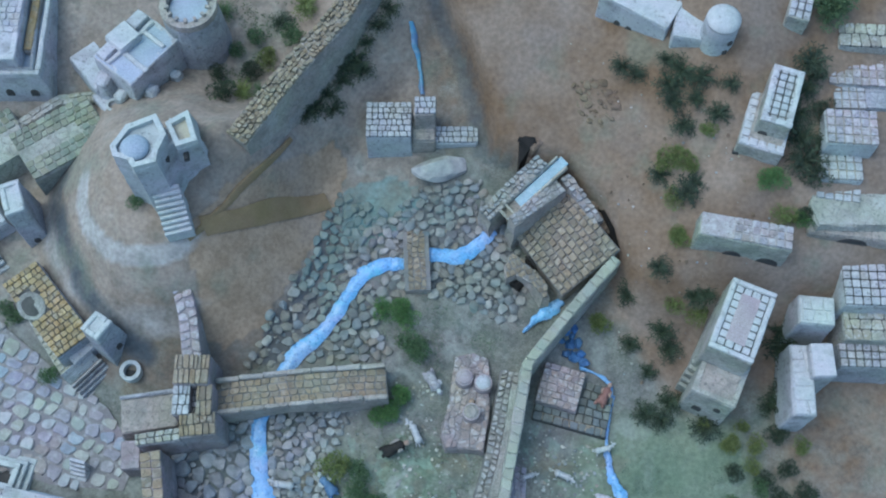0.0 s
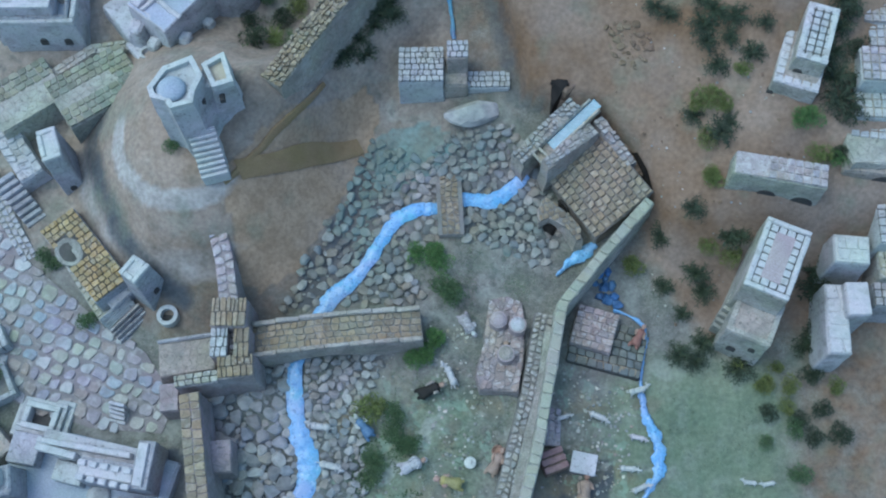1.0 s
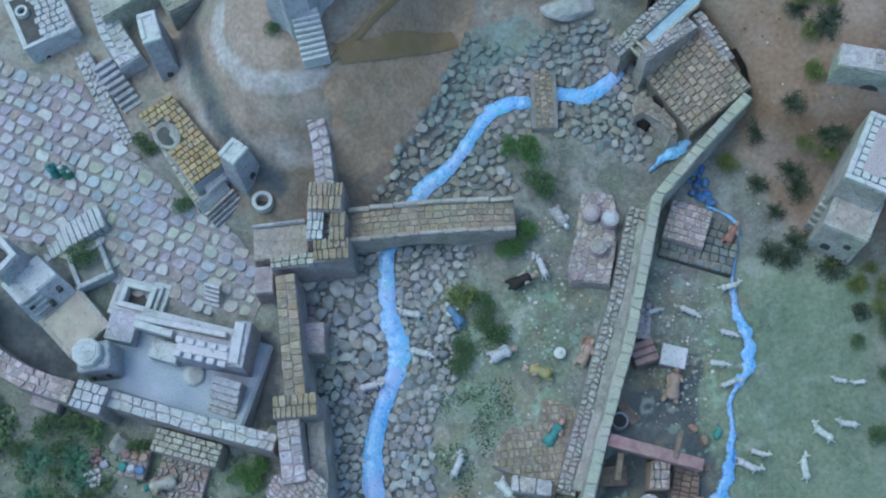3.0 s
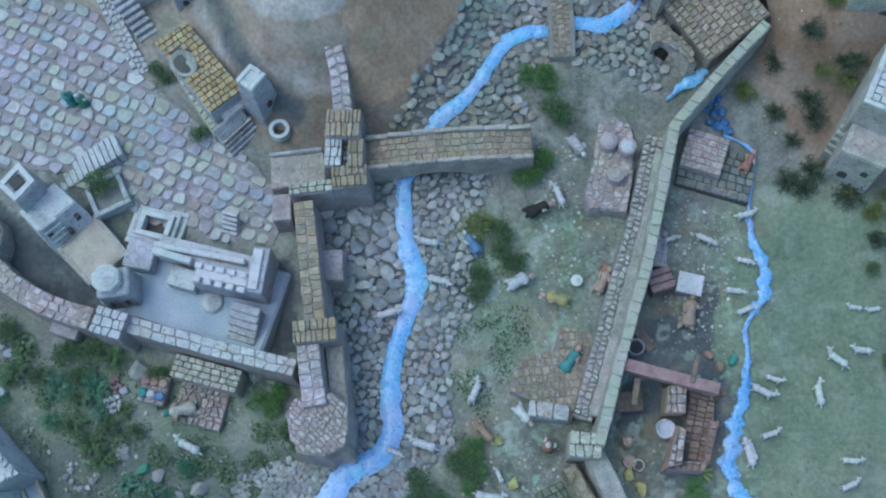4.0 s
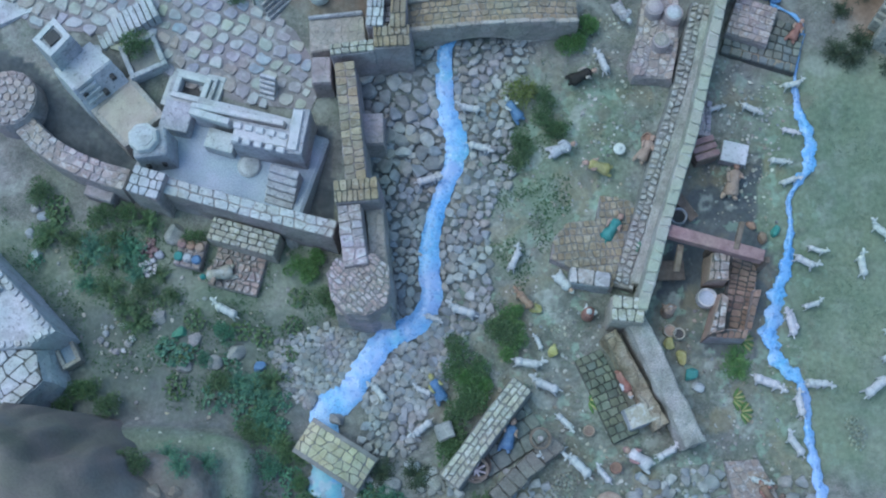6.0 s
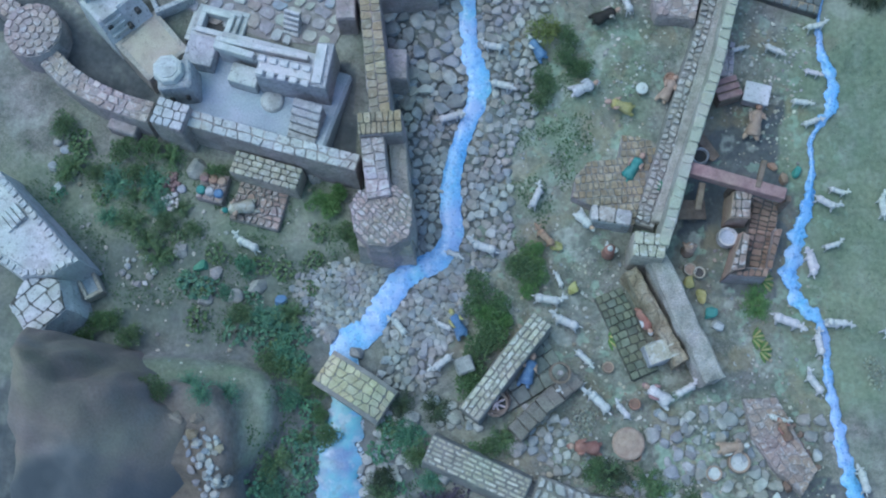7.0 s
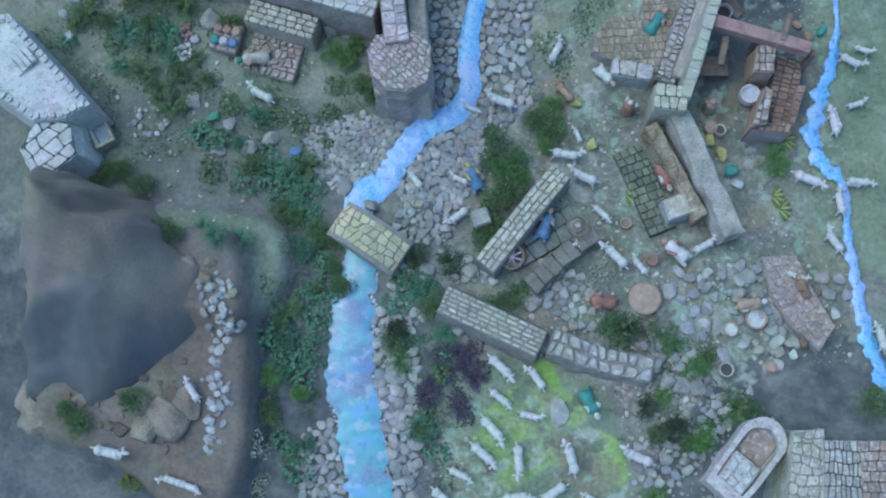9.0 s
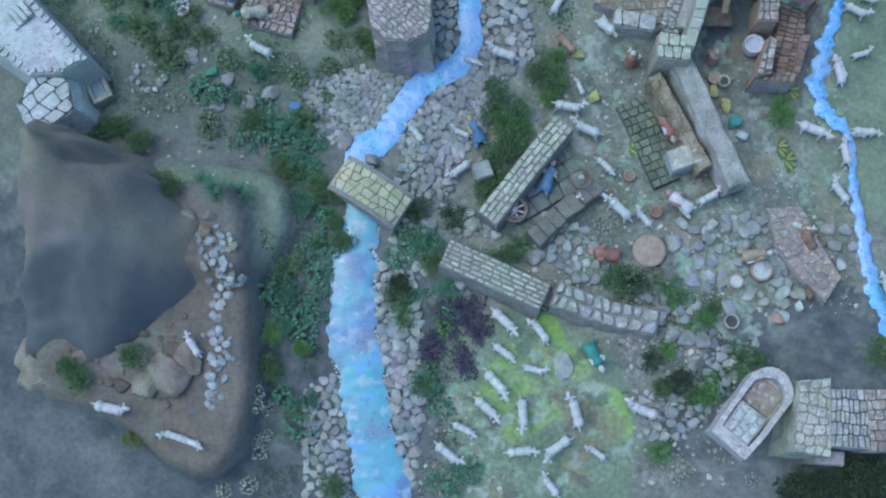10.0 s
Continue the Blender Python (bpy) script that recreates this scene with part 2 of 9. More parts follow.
for m in (WHITE_STONE, LILAC_STONE, PINK_STONE, CREAM_STONE, GREY_STONE, CLAY_STONE):
    fleck(m, 130, 0.53, 0.62, (0.56, 0.56, 0.55), 0.42)      # dry-brushed white
    fleck(m, 210, 0.60, 0.66, (0.10, 0.095, 0.09), 0.6)      # pits
for m in (YELLOW_STONE, OCHRE_STONE, BROWN_STONE):
    fleck(m, 120, 0.56, 0.64, (0.46, 0.43, 0.37), 0.28)
    fleck(m, 210, 0.60, 0.66, (0.09, 0.075, 0.05), 0.55)
for m in (GREY_WALL, PALE_WALL, SAND_WALL, GREEN_WALL, PINK_WALL):
    fleck(m, 34, 0.54, 0.64, (0.17, 0.165, 0.155), 0.38)     # grime
    fleck(m, 16, 0.55, 0.66, (0.50, 0.50, 0.50), 0.25)       # worn paint
    fleck(m, 190, 0.61, 0.66, (0.10, 0.10, 0.095), 0.5)
for m in (PEBBLE, PEBBLES, GREEN_PEBBLES):
    fleck(m, 25, 0.52, 0.68, (0.14, 0.165, 0.15), 0.5)
fleck(GREEN_PEBBLES, 9, 0.52, 0.62, (0.14, 0.22, 0.20), 0.42)

fleck(WATER, 60, 0.57, 0.63, (0.46, 0.62, 0.84), 0.4)
fleck(WATER, 110, 0.61, 0.66, (0.10, 0.22, 0.48), 0.55)
fleck(WATER, 190, 0.60, 0.66, (0.06, 0.15, 0.34), 0.6)
fleck(WATER, 60, 0.57, 0.63, (0.12, 0.27, 0.52), 0.5)
fleck(WATER_LOW, 13, 0.53, 0.62, (0.13, 0.34, 0.42), 0.7)
fleck(WATER_LOW, 26, 0.56, 0.62, (0.15, 0.29, 0.58), 0.55)
fleck(WATER_LOW, 40, 0.58, 0.63, (0.34, 0.37, 0.44), 0.5)
fleck(WATER_LOW, 70, 0.61, 0.65, (0.12, 0.19, 0.24), 0.5)

# terrain height
def step(a, b, v):
    u = min(1.0, max(0.0, (v - a) / (b - a)))
    return u * u * (3 - 2 * u)


def valley_z(y):
    keys = ((-9.0, -0.08), (-0.7, -0.06), (-0.35, -0.008), (-0.1, 0.0), (0.1, 0.018), (0.3, 0.062), (0.45, 0.085), (0.6, 0.108), (0.75, 0.135), (0.9, 0.17), (1.2, 0.28), (2.0, 0.42), (60.0, 0.42))
    for (a, u), (b, v) in zip(keys, keys[1:]):
        if y <= b:
            return u + (v - u) * (y - a) / (b - a)
    return 0.42


def cliff_x(y):
    keys = ((-9.0, 0.4), (0.5, 0.30), (0.58, 0.283), (0.642, 0.264), (0.703, 0.243), (0.768, 0.18), (0.776, 0.11), (0.79, 0.075), (0.854, 0.065), (0.928, 0.04), (1.004, 0.0), (1.3, -0.05), (60.0, -0.05))
    for (a, u), (b, v) in zip(keys, keys[1:]):
        if y <= b:
            return u + (v - u) * (y - a) / (b - a)
    return 0.0


MOUND = [(-0.710, -0.261), (-0.663, -0.252), (-0.606, -0.259), (-0.586, -0.295), (-0.572, -0.367), (-0.567, -0.438), (-0.559, -0.539), (-0.571, -0.623), (-0.602, -0.658), (-0.639, -0.663), (-0.679, -0.648), (-0.726, -0.610), (-0.775, -0.585), (-0.862, -0.568), (-0.880, -0.505), (-0.837, -0.455), (-0.80, -0.33)]
SHELF = [(-0.802, -0.228), (-0.730, -0.213), (-0.664, -0.214), (-0.598, -0.216), (-0.556, -0.226), (-0.533, -0.258), (-0.535, -0.320), (-0.559, -0.362), (-0.60, -0.40), (-0.70, -0.38), (-0.79, -0.30)]


def inside(p, poly):
    hit = False
    for (x0, y0), (x1, y1) in zip(poly, poly[1:] + poly[:1]):
        if (y0 > p[1]) != (y1 > p[1]) and p[0] < x0 + (p[1] - y0) * (x1 - x0) / (y1 - y0):
            hit = not hit
    return hit


def far_from(p, line):
    """The distance of p from a line of points."""
    best = 9.0
    for a, b in zip(line, line[1:]):
        dx, dy = b[0] - a[0], b[1] - a[1]
        u = max(0.0, min(1.0, ((p[0] - a[0]) * dx + (p[1] - a[1]) * dy) / (dx * dx + dy * dy + 1e-12)))
        best = min(best, math.hypot(p[0] - a[0] - u * dx, p[1] - a[1] - u * dy))
    return best


def over(p, poly):
    """The distance from a polygon's edge, negative inside it."""
    d = far_from(p, poly + poly[:1])
    return -d if inside(p, poly) else d


def ground_z(x, y):
    z = sum(valley_z(y + d) for d in (-0.08, -0.04, 0.0, 0.04, 0.08)) / 5
    r = math.hypot((x + 0.43) * (1.1 if x > -0.43 else 1.15), y - 0.69)
    z += 0.16 * step(0.29, 0.05, r)                                            # the mound of the tower
    u = max(0.0, min(1.0, ((x + 0.30) * 0.30 + (y - 0.76) * 0.36) / 0.2196))
    z += 0.075 * step(0.10, 0.015, math.hypot(x + 0.30 - 0.30 * u, y - 0.76 - 0.36 * u))   # the bank of the long wall
    z += 0.115 * step(0.18, 0.46, x) * step(0.42, 0.72, y)                     # the eastern slope
    z += 0.06 * step(0.42, 0.12, math.hypot((x - 0.22) * 0.8, y - 1.06))         # the sandy hill
    z += 0.06 * step(-0.004, 0.016, x - cliff_x(y)) * step(0.5, 0.6, y)         # its broken edge
    if -0.92 < x < -0.48 and -0.74 < y < -0.16:
        z += 0.060 * step(0.010, -0.014, over((x, y), MOUND))                  # the south-western mound
        z += 0.036 * step(0.010, -0.016, over((x, y), SHELF))                  # its green shelf
    z += 0.06 * step(0.10, 0.3, x) * step(-0.36, -0.5, y)                       # the bank by the basin
    return z
# end of terrain height


STREAM = [(0.081, 0.681), (0.060, 0.660), (0.028, 0.639), (-0.017, 0.641), (-0.058, 0.627), (-0.094, 0.625), (-0.126, 0.609), (-0.152, 0.575), (-0.174, 0.539), (-0.200, 0.508), (-0.235, 0.477)] + [(-0.280, 0.391), (-0.285, 0.338), (-0.277, 0.277), (-0.262, 0.234), (-0.268, 0.191), (-0.285, 0.140), (-0.295, 0.088), (-0.296, 0.045), (-0.291, -0.006), (-0.312, -0.045), (-0.354, -0.067), (-0.386, -0.114), (-0.409, -0.156)] + [(-0.441, -0.179), (-0.437, -0.230), (-0.432, -0.289), (-0.437, -0.331), (-0.437, -0.388), (-0.433, -0.452), (-0.417, -0.499), (-0.405, -0.562), (-0.384, -0.632), (-0.363, -0.694)]
STREAM_WIDE = [11, 13, 15, 13, 11, 13, 14, 12, 12, 14, 16] + [13, 15, 19, 21, 17, 15, 17, 19, 19, 21, 22, 23, 25] + [27, 24, 28, 34, 38, 40, 38, 37, 42, 46]
EAST_STREAM = [(0.214, 0.462), (0.238, 0.452), (0.262, 0.432), (0.256, 0.390), (0.252, 0.348), (0.257, 0.305), (0.274, 0.263), (0.276, 0.220), (0.259, 0.190), (0.247, 0.165), (0.250, 0.127), (0.247, 0.085), (0.236, 0.045), (0.227, 0.008), (0.217, -0.040), (0.231, -0.078), (0.264, -0.110), (0.271, -0.150), (0.274, -0.190), (0.284, -0.247), (0.296, -0.311), (0.318, -0.372), (0.340, -0.44)]
EAST_WIDE = [3, 2, 5, 6, 3, 7, 11, 11, 6, 4, 5, 8, 14, 13, 16, 14, 10, 6, 8, 9, 11, 16, 20]
POND = [(-0.379, 0.629), (-0.324, 0.690), (-0.262, 0.742), (-0.176, 0.812), (-0.159, 0.781), (-0.178, 0.716), (-0.215, 0.637), (-0.261, 0.561), (-0.286, 0.519), (-0.337, 0.487), (-0.365, 0.495), (-0.361, 0.562)]
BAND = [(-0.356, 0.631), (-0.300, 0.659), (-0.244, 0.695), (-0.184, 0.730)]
PLAZA = [(-0.914, 0.677), (-0.798, 0.650), (-0.724, 0.550), (-0.586, 0.441), (-0.520, 0.399), (-0.471, 0.324), (-0.490, 0.276), (-0.600, 0.285), (-0.700, 0.315), (-0.780, 0.350), (-0.829, 0.385), (-0.940, 0.392), (-1.043, 0.557), (-1.009, 0.681)]
COURT = [(-1.06, 0.36), (-0.960, 0.350), (-0.899, 0.315), (-0.828, 0.262), (-0.750, 0.215), (-0.755, 0.170), (-0.830, 0.180), (-0.888, 0.205), (-0.948, 0.245), (-1.06, 0.30)]
# outlines of the shade beside the palace and in the shed yard
GAP_SHADE = [(-0.490, 0.256), (-0.454, 0.248), (-0.445, 0.106), (-0.502, 0.117), (-0.483, 0.187)]
YARD_SHADE = [(0.087, 0.259), (0.208, 0.236), (0.200, 0.126), (0.233, 0.059), (0.196, -0.076), (0.096, -0.079), (0.046, -0.014)]
MINT = [(0.020, -0.284), (0.085, -0.267), (0.143, -0.309), (0.175, -0.380), (0.122, -0.427), (0.053, -0.396), (0.030, -0.349)]
SLATE_BANK = [(0.109, -0.394), (0.180, -0.353), (0.260, -0.339), (0.372, -0.364), (0.356, -0.569), (0.007, -0.596), (0.026, -0.500)]
GROOVE = [(-0.591, 0.773), (-0.616, 0.724), (-0.583, 0.627), (-0.541, 0.548), (-0.498, 0.500), (-0.454, 0.474)]
TURQUOISE = [(-0.160, 0.754), (-0.077, 0.771), (-0.022, 0.743), (-0.058, 0.689), (-0.131, 0.652), (-0.168, 0.689)]
PASTURE = [(0.293, 0.323), (0.437, 0.326), (0.481, -0.149), (0.285, -0.155), (0.267, 0.093)]
SOUTH_LAWN = [(-0.290, -0.459), (-0.188, -0.405), (-0.097, -0.447), (-0.044, -0.523), (-0.046, -0.633), (-0.212, -0.676), (-0.294, -0.650)]

LIME_STROKES = [[(-0.223, -0.486), (-0.199, -0.504), (-0.151, -0.487), (-0.139, -0.460)], [(-0.234, -0.519), (-0.201, -0.543), (-0.195, -0.565)], [(-0.171, -0.552), (-0.152, -0.535), (-0.131, -0.529)], [(-0.158, -0.415), (-0.140, -0.447), (-0.107, -0.475)], [(-0.202, -0.464), (-0.180, -0.450)], [(-0.082, -0.508), (-0.055, -0.515), (-0.046, -0.558)]]
MID_BED = [(-0.408, 0.332), (-0.335, 0.383), (-0.141, 0.401), (-0.183, 0.314), (-0.165, 0.194), (-0.209, 0.133), (-0.197, -0.020), (-0.234, -0.055), (-0.242, -0.089), (-0.262, -0.131), (-0.298, -0.178), (-0.382, -0.180), (-0.399, -0.119), (-0.346, -0.048), (-0.352, -0.008), (-0.388, 0.111)]
TOP_BED = [(-0.169, 0.740), (-0.086, 0.708), (-0.036, 0.747), (0.060, 0.759), (0.080, 0.731), (0.056, 0.702), (0.106, 0.678), (0.143, 0.598), (0.108, 0.530), (0.014, 0.571), (-0.058, 0.590), (-0.111, 0.544), (-0.084, 0.479), (-0.311, 0.466), (-0.282, 0.500), (-0.277, 0.535), (-0.252, 0.559), (-0.236, 0.599), (-0.209, 0.634), (-0.201, 0.676), (-0.182, 0.716)]
WEST_BED = [(-0.537, -0.098), (-0.492, -0.071), (-0.423, -0.056), (-0.355, -0.049), (-0.350, -0.071), (-0.394, -0.119), (-0.418, -0.161), (-0.495, -0.155)]
LOW_BED = [(-0.387, -0.227), (-0.342, -0.036), (-0.233, -0.038), (-0.254, -0.100), (-0.284, -0.162), (-0.304, -0.235), (-0.349, -0.242)]
LOW_WEST = [(-0.528, -0.081), (-0.451, -0.051), (-0.383, -0.055), (-0.404, -0.117), (-0.457, -0.180), (-0.509, -0.158)]
LEFT_BANK = [(-0.497, -0.528), (-0.458, -0.502), (-0.436, -0.580), (-0.420, -0.690), (-0.484, -0.694)]
RIGHT_BANK = [(-0.407, -0.345), (-0.362, -0.351), (-0.337, -0.414), (-0.334, -0.526), (-0.330, -0.652), (-0.366, -0.655), (-0.391, -0.529)]

ground_bm = bmesh.new()
layer = ground_bm.verts.layers.float_color.new("soil")
layer_two = ground_bm.verts.layers.float_color.new("soil_two")
layer_three = ground_bm.verts.layers.float_color.new("soil_and_shade")
axis_x = [-40, -12, -4, -2.2] + [-1.5, -1.35, -1.22, -1.13] + [-1.07 + 0.0085 * i for i in range(218)] + [0.80, 0.86, 0.95, 1.1, 1.35, 1.7, 2.6, 4, 12, 40]
axis_y = [-40, -12, -4, -2, -1.2] + [-0.9, -0.82, -0.76] + [-0.72 + 0.0085 * i for i in range(226)] + [1.23, 1.28, 1.36, 1.5, 1.7, 2.4, 4, 12, 40]
rows = []
for y in axis_y:
    row = []
    for x in axis_x:
        near = abs(x) < 1.6 and -1 < y < 1.6
        z = ground_z(x, y)
        if near:
            z += 0.004 * noise.noise((x * 14, y * 14, 0)) + 0.0018 * noise.noise((x * 50, y * 50, 3))
        v = ground_bm.verts.new((x, y, z))
        p = (x, y)
        w = noise.noise((x * 9, y * 9, 7)) * 0.05
        mound, shelf = (over(p, MOUND), over(p, SHELF)) if -0.95 < x < -0.45 and -0.76 < y < -0.14 else (1.0, 1.0)
        sand = step(0.42, 0.62, y + w * 2 + 0.35 * step(0.1, 0.4, x) - 0.22) if x > -0.15 else step(0.75, 1.0, y) * step(-0.3, -0.22, x)
        sand = max(sand, 0.6 * step(0.31, 0.24, math.hypot((x + 0.43) * 1.1, y - 0.69) + w * 0.3), 0.6 * step(0.42, 0.52, x + w) * step(0.1, 0.2, y + w), step(0.10, 0.07, math.hypot(x + 0.43, y - 0.69) + w * 0.2) * 0.8, 0.68 * step(0.006, -0.006, mound), 0.47 * step(0.42, 0.52, y) * step(-0.1, -0.2, x) * step(-0.66, -0.58, x))
        if y > 0.6 and x > -0.15:
            sand *= step(-0.012, 0.008, x - cliff_x(y) + w * 0.12)
        sand = max(sand, 0.52 * step(0.72, 0.84, y + w) * step(-0.32, -0.22, x))
        pond = 1.0 if near and inside((x + w * 0.2, y + w * 0.2), POND) else 0.0
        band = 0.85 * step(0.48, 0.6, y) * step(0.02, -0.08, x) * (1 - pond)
        lawn = 0.0
        if near:
            lawn = max(step(0.16, 0.02, far_from(p, PASTURE + PASTURE[:1])) if not inside(p, PASTURE) else 1.0, step(0.05, 0.0, far_from(p, SOUTH_LAWN)) if not inside(p, SOUTH_LAWN) else 1.0)
            lawn *= step(0.5, 0.3, y) * (1 - 0.8 * step(0.40, 0.54, x + w) * step(0.1, 0.2, y + w))
            lawn = max(lawn, 0.75 * step(0.16, 0.06, abs(x + 0.10)) * step(-0.02, 0.06, y) * step(0.42, 0.3, y))
            lawn = max(lawn, 0.62 * step(-0.42, -0.48, x) * step(0.14, 0.06, y) * step(-0.24, -0.15, y))
            lime = max(step(0.027, 0.009, far_from((x + w * 0.15, y + w * 0.15), line)) for line in LIME_STROKES) if y < -0.36 and -0.34 < x < 0.02 else 0.0
            lawn = max(lawn, 0.62 * step(0.004, -0.008, shelf) * step(-0.004, 0.006, mound))
        else:
            lime = 0.0
        far = math.hypot(x + 0.435, y - 0.70) + w * 0.12
        ring = max(step(0.018, 0.006, abs(far - 0.115)), 0.55 * step(0.035, 0.01, abs(far - 0.19))) * step(0.76, 0.7, y) * step(-0.33, -0.40, x)
        fade = step(1.7, 1.12, abs(x)) * step(-1.2, -0.74, y) * step(1.7, 1.22, y)
        sand = 0.35 + (sand - 0.35) * fade
        v[layer] = (sand, lawn * fade, pond, 1)
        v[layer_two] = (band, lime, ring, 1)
        pale = step(-0.34, -0.2, x) * step(0.36, 0.22, x) * step(-0.44, -0.3, y) * step(0.44, 0.3, y)
        # dark slate ground; the palace gap and shed yard get their shade as colour
        court = 1.0 if near and (inside(p, COURT) or inside((x + w * 0.3, y + w * 0.3), SLATE_BANK) or inside(p, GAP_SHADE)) else 0.75 if near and inside(p, YARD_SHADE) else 0.7 * step(0.02, 0.12, x) * step(-0.42, -0.5, y)
        court = max(court, 0.7 * step(0.03, 0.008, far_from(p, GROOVE)) if near else 0.0)
        # shading along the cliff's edge, darkened into the soil colour
        if near and 0.7 < y < 1.15:
            court = max(court, 0.55 * step(0.028, 0.006, abs(x - cliff_x(y) + 0.012)))
        slate = max(step(-0.36, -0.5, x) * step(0.02, -0.06, y), 0.55 * step(-0.42, -0.5, x) * step(0.13, 0.06, y), 0.75 * step(-0.22, -0.34, x) * step(-0.1, -0.2, y)) * (1 - 0.85 * step(0.006, -0.006, min(mound, shelf)))
        turquoise = 0.5 if near and inside(p, TURQUOISE) else 0.0
        if mound < 0.0:
            court = max(court, 0.50)
        # shade of the crevices between pebbles, put into the bed's colour
        if near and (inside(p, MID_BED) or inside(p, TOP_BED) or inside(p, LOW_BED)):
            court = 0.6
        if not near:
            court = pale = slate = 0.0
            v[layer_two] = (0.0, 0.0, 0.0, 1)
        court, slate = court * fade, slate * fade
        v[layer_three] = (max(pale * 0.36, 0.5 if near and inside((x + w, y + w), SOUTH_LAWN) else 0.0, 0.85 if near and inside((x + w * 0.4, y + w * 0.4), MINT) else 0.0), max(court, (0.52 + 0.46 * step(-0.2, -0.42, y)) * slate), max(turquoise, 0.0), 1)
        row.append(v)
    rows.append(row)
for a, b in zip(rows, rows[1:]):
    for i in range(len(a) - 1):
        ground_bm.faces.new((a[i], a[i + 1], b[i + 1], b[i])).smooth = True
mesh = bpy.data.meshes.new("ground")
ground_bm.to_mesh(mesh)
ground_bm.free()


def ground_material():
    m = material("soil", [(0.13, 0.135, 0.12), (0.19, 0.185, 0.16), (0.24, 0.235, 0.21)], 22, 420, bump=0.6, stain=0.7)
    t = m.node_tree
    n, l = t.nodes, t.links
    b = n["Principled BSDF"]
    base = b.inputs["Base Color"].links[0].from_socket
    geo = n.new("ShaderNodeNewGeometry")
    def noise_at(s, d=5.0):
        x = n.new("ShaderNodeTexNoise")
        x.inputs["Scale"].default_value, x.inputs["Detail"].default_value = s, d
        l.new(geo.outputs["Position"], x.inputs["Vector"])
        return x.outputs["Fac"]
    rough_edge, fleck, broad, blotched = noise_at(30), noise_at(140), noise_at(9, 8.0), noise_at(19, 3.0)
    def tones(a, c, source):
        r = n.new("ShaderNodeValToRGB")
        r.color_ramp.elements[0].position, r.color_ramp.elements[1].position = 0.35, 0.65
        r.color_ramp.elements[0].color, r.color_ramp.elements[1].color = (*a, 1), (*c, 1)
        l.new(source, r.inputs[0])
        return r.outputs[0]
    def mask(socket, strength=1.0):
        """The soil's share with a ragged edge."""
        a = n.new("ShaderNodeMath")
        a.operation = "MULTIPLY_ADD"
        l.new(rough_edge, a.inputs[0])
        a.inputs[1].default_value = 0.8
        a.inputs[2].default_value = -0.4
        s = n.new("ShaderNodeMath")
        l.new(socket, s.inputs[0]), l.new(a.outputs[0], s.inputs[1])
        r = n.new("ShaderNodeMapRange")
        r.inputs[1].default_value, r.inputs[2].default_value = 0.25, 0.75
        r.inputs[4].default_value = strength
        l.new(s.outputs[0], r.inputs[0])
        return r.outputs[0]
    cuts = []
    for soil in ("soil", "soil_two", "soil_and_shade"):
        v = n.new("ShaderNodeVertexColor")
        v.layer_name = soil
        c = n.new("ShaderNodeSeparateColor")
        l.new(v.outputs[0], c.inputs[0])
        cuts.append(c)
    cut, cut_two, cut_three = cuts
    out = base
    for socket, a, c, source, k in ((cut.outputs[0], (0.165, 0.107, 0.064), (0.252, 0.192, 0.147), broad, 1.0),
                                    (cut.outputs[1], (0.130, 0.176, 0.112), (0.196, 0.226, 0.152), broad, 0.9),
                                    (cut.outputs[2], (0.27, 0.195, 0.13), (0.35, 0.26, 0.18), rough_edge, 1.0),
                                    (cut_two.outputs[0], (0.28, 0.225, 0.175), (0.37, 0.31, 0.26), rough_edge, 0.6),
                                    (cut_two.outputs[1], (0.21, 0.33, 0.07), (0.28, 0.38, 0.12), blotched, 0.9),
                                    (cut_two.outputs[2], (0.34, 0.32, 0.305), (0.44, 0.42, 0.40), rough_edge, 0.85),
                                    (cut_three.outputs[0], (0.165, 0.195, 0.14), (0.275, 0.325, 0.245), fleck, 0.7),
                                    # slate soil, also the shade coloured into yard, gap, cliff foot and pebble beds
                                    (cut_three.outputs[1], (0.060, 0.069, 0.077), (0.096, 0.102, 0.108), rough_edge, 1.0),
                                    (cut_three.outputs[2], (0.12, 0.26, 0.26), (0.2, 0.34, 0.33), rough_edge, 0.9)):
        x = n.new("ShaderNodeMix")
        x.data_type = "RGBA"
        l.new(mask(socket, k), x.inputs[0]), l.new(out, x.inputs[6]), l.new(tones(a, c, source), x.inputs[7])
        out = x.outputs[2]
    # pale and dark mottles, few on pasture and pond
    grown = n.new("ShaderNodeMath")
    grown.operation = "MULTIPLY_ADD"
    grown.inputs[1].default_value = 0.62
    l.new(cut.outputs[1], grown.inputs[0]), l.new(cut.outputs[2], grown.inputs[2])
    blotch, patch = noise_at(26, 8.0), noise_at(55, 8.0)
    for source, low, high, c, k in ((blotch, 0.52, 0.66, (0.32, 0.345, 0.30), 0.46), (patch, 0.55, 0.67, (0.085, 0.098, 0.088), 0.5)):
        r = n.new("ShaderNodeMapRange")
        r.inputs[1].default_value, r.inputs[2].default_value, r.inputs[4].default_value = low, high, k
        l.new(source, r.inputs[0])
        dry = n.new("ShaderNodeMath")
        dry.operation, dry.use_clamp = "SUBTRACT", True
        dry.inputs[0].default_value = 1.0
        gone = n.new("ShaderNodeMath")
        l.new(cut.outputs[0], gone.inputs[0]), l.new(grown.outputs[0], gone.inputs[1])
        # fewer mottles where the ground is slate or has shade coloured in
        covered = n.new("ShaderNodeMath")
        covered.operation = "MULTIPLY_ADD"
        covered.inputs[1].default_value = 0.65
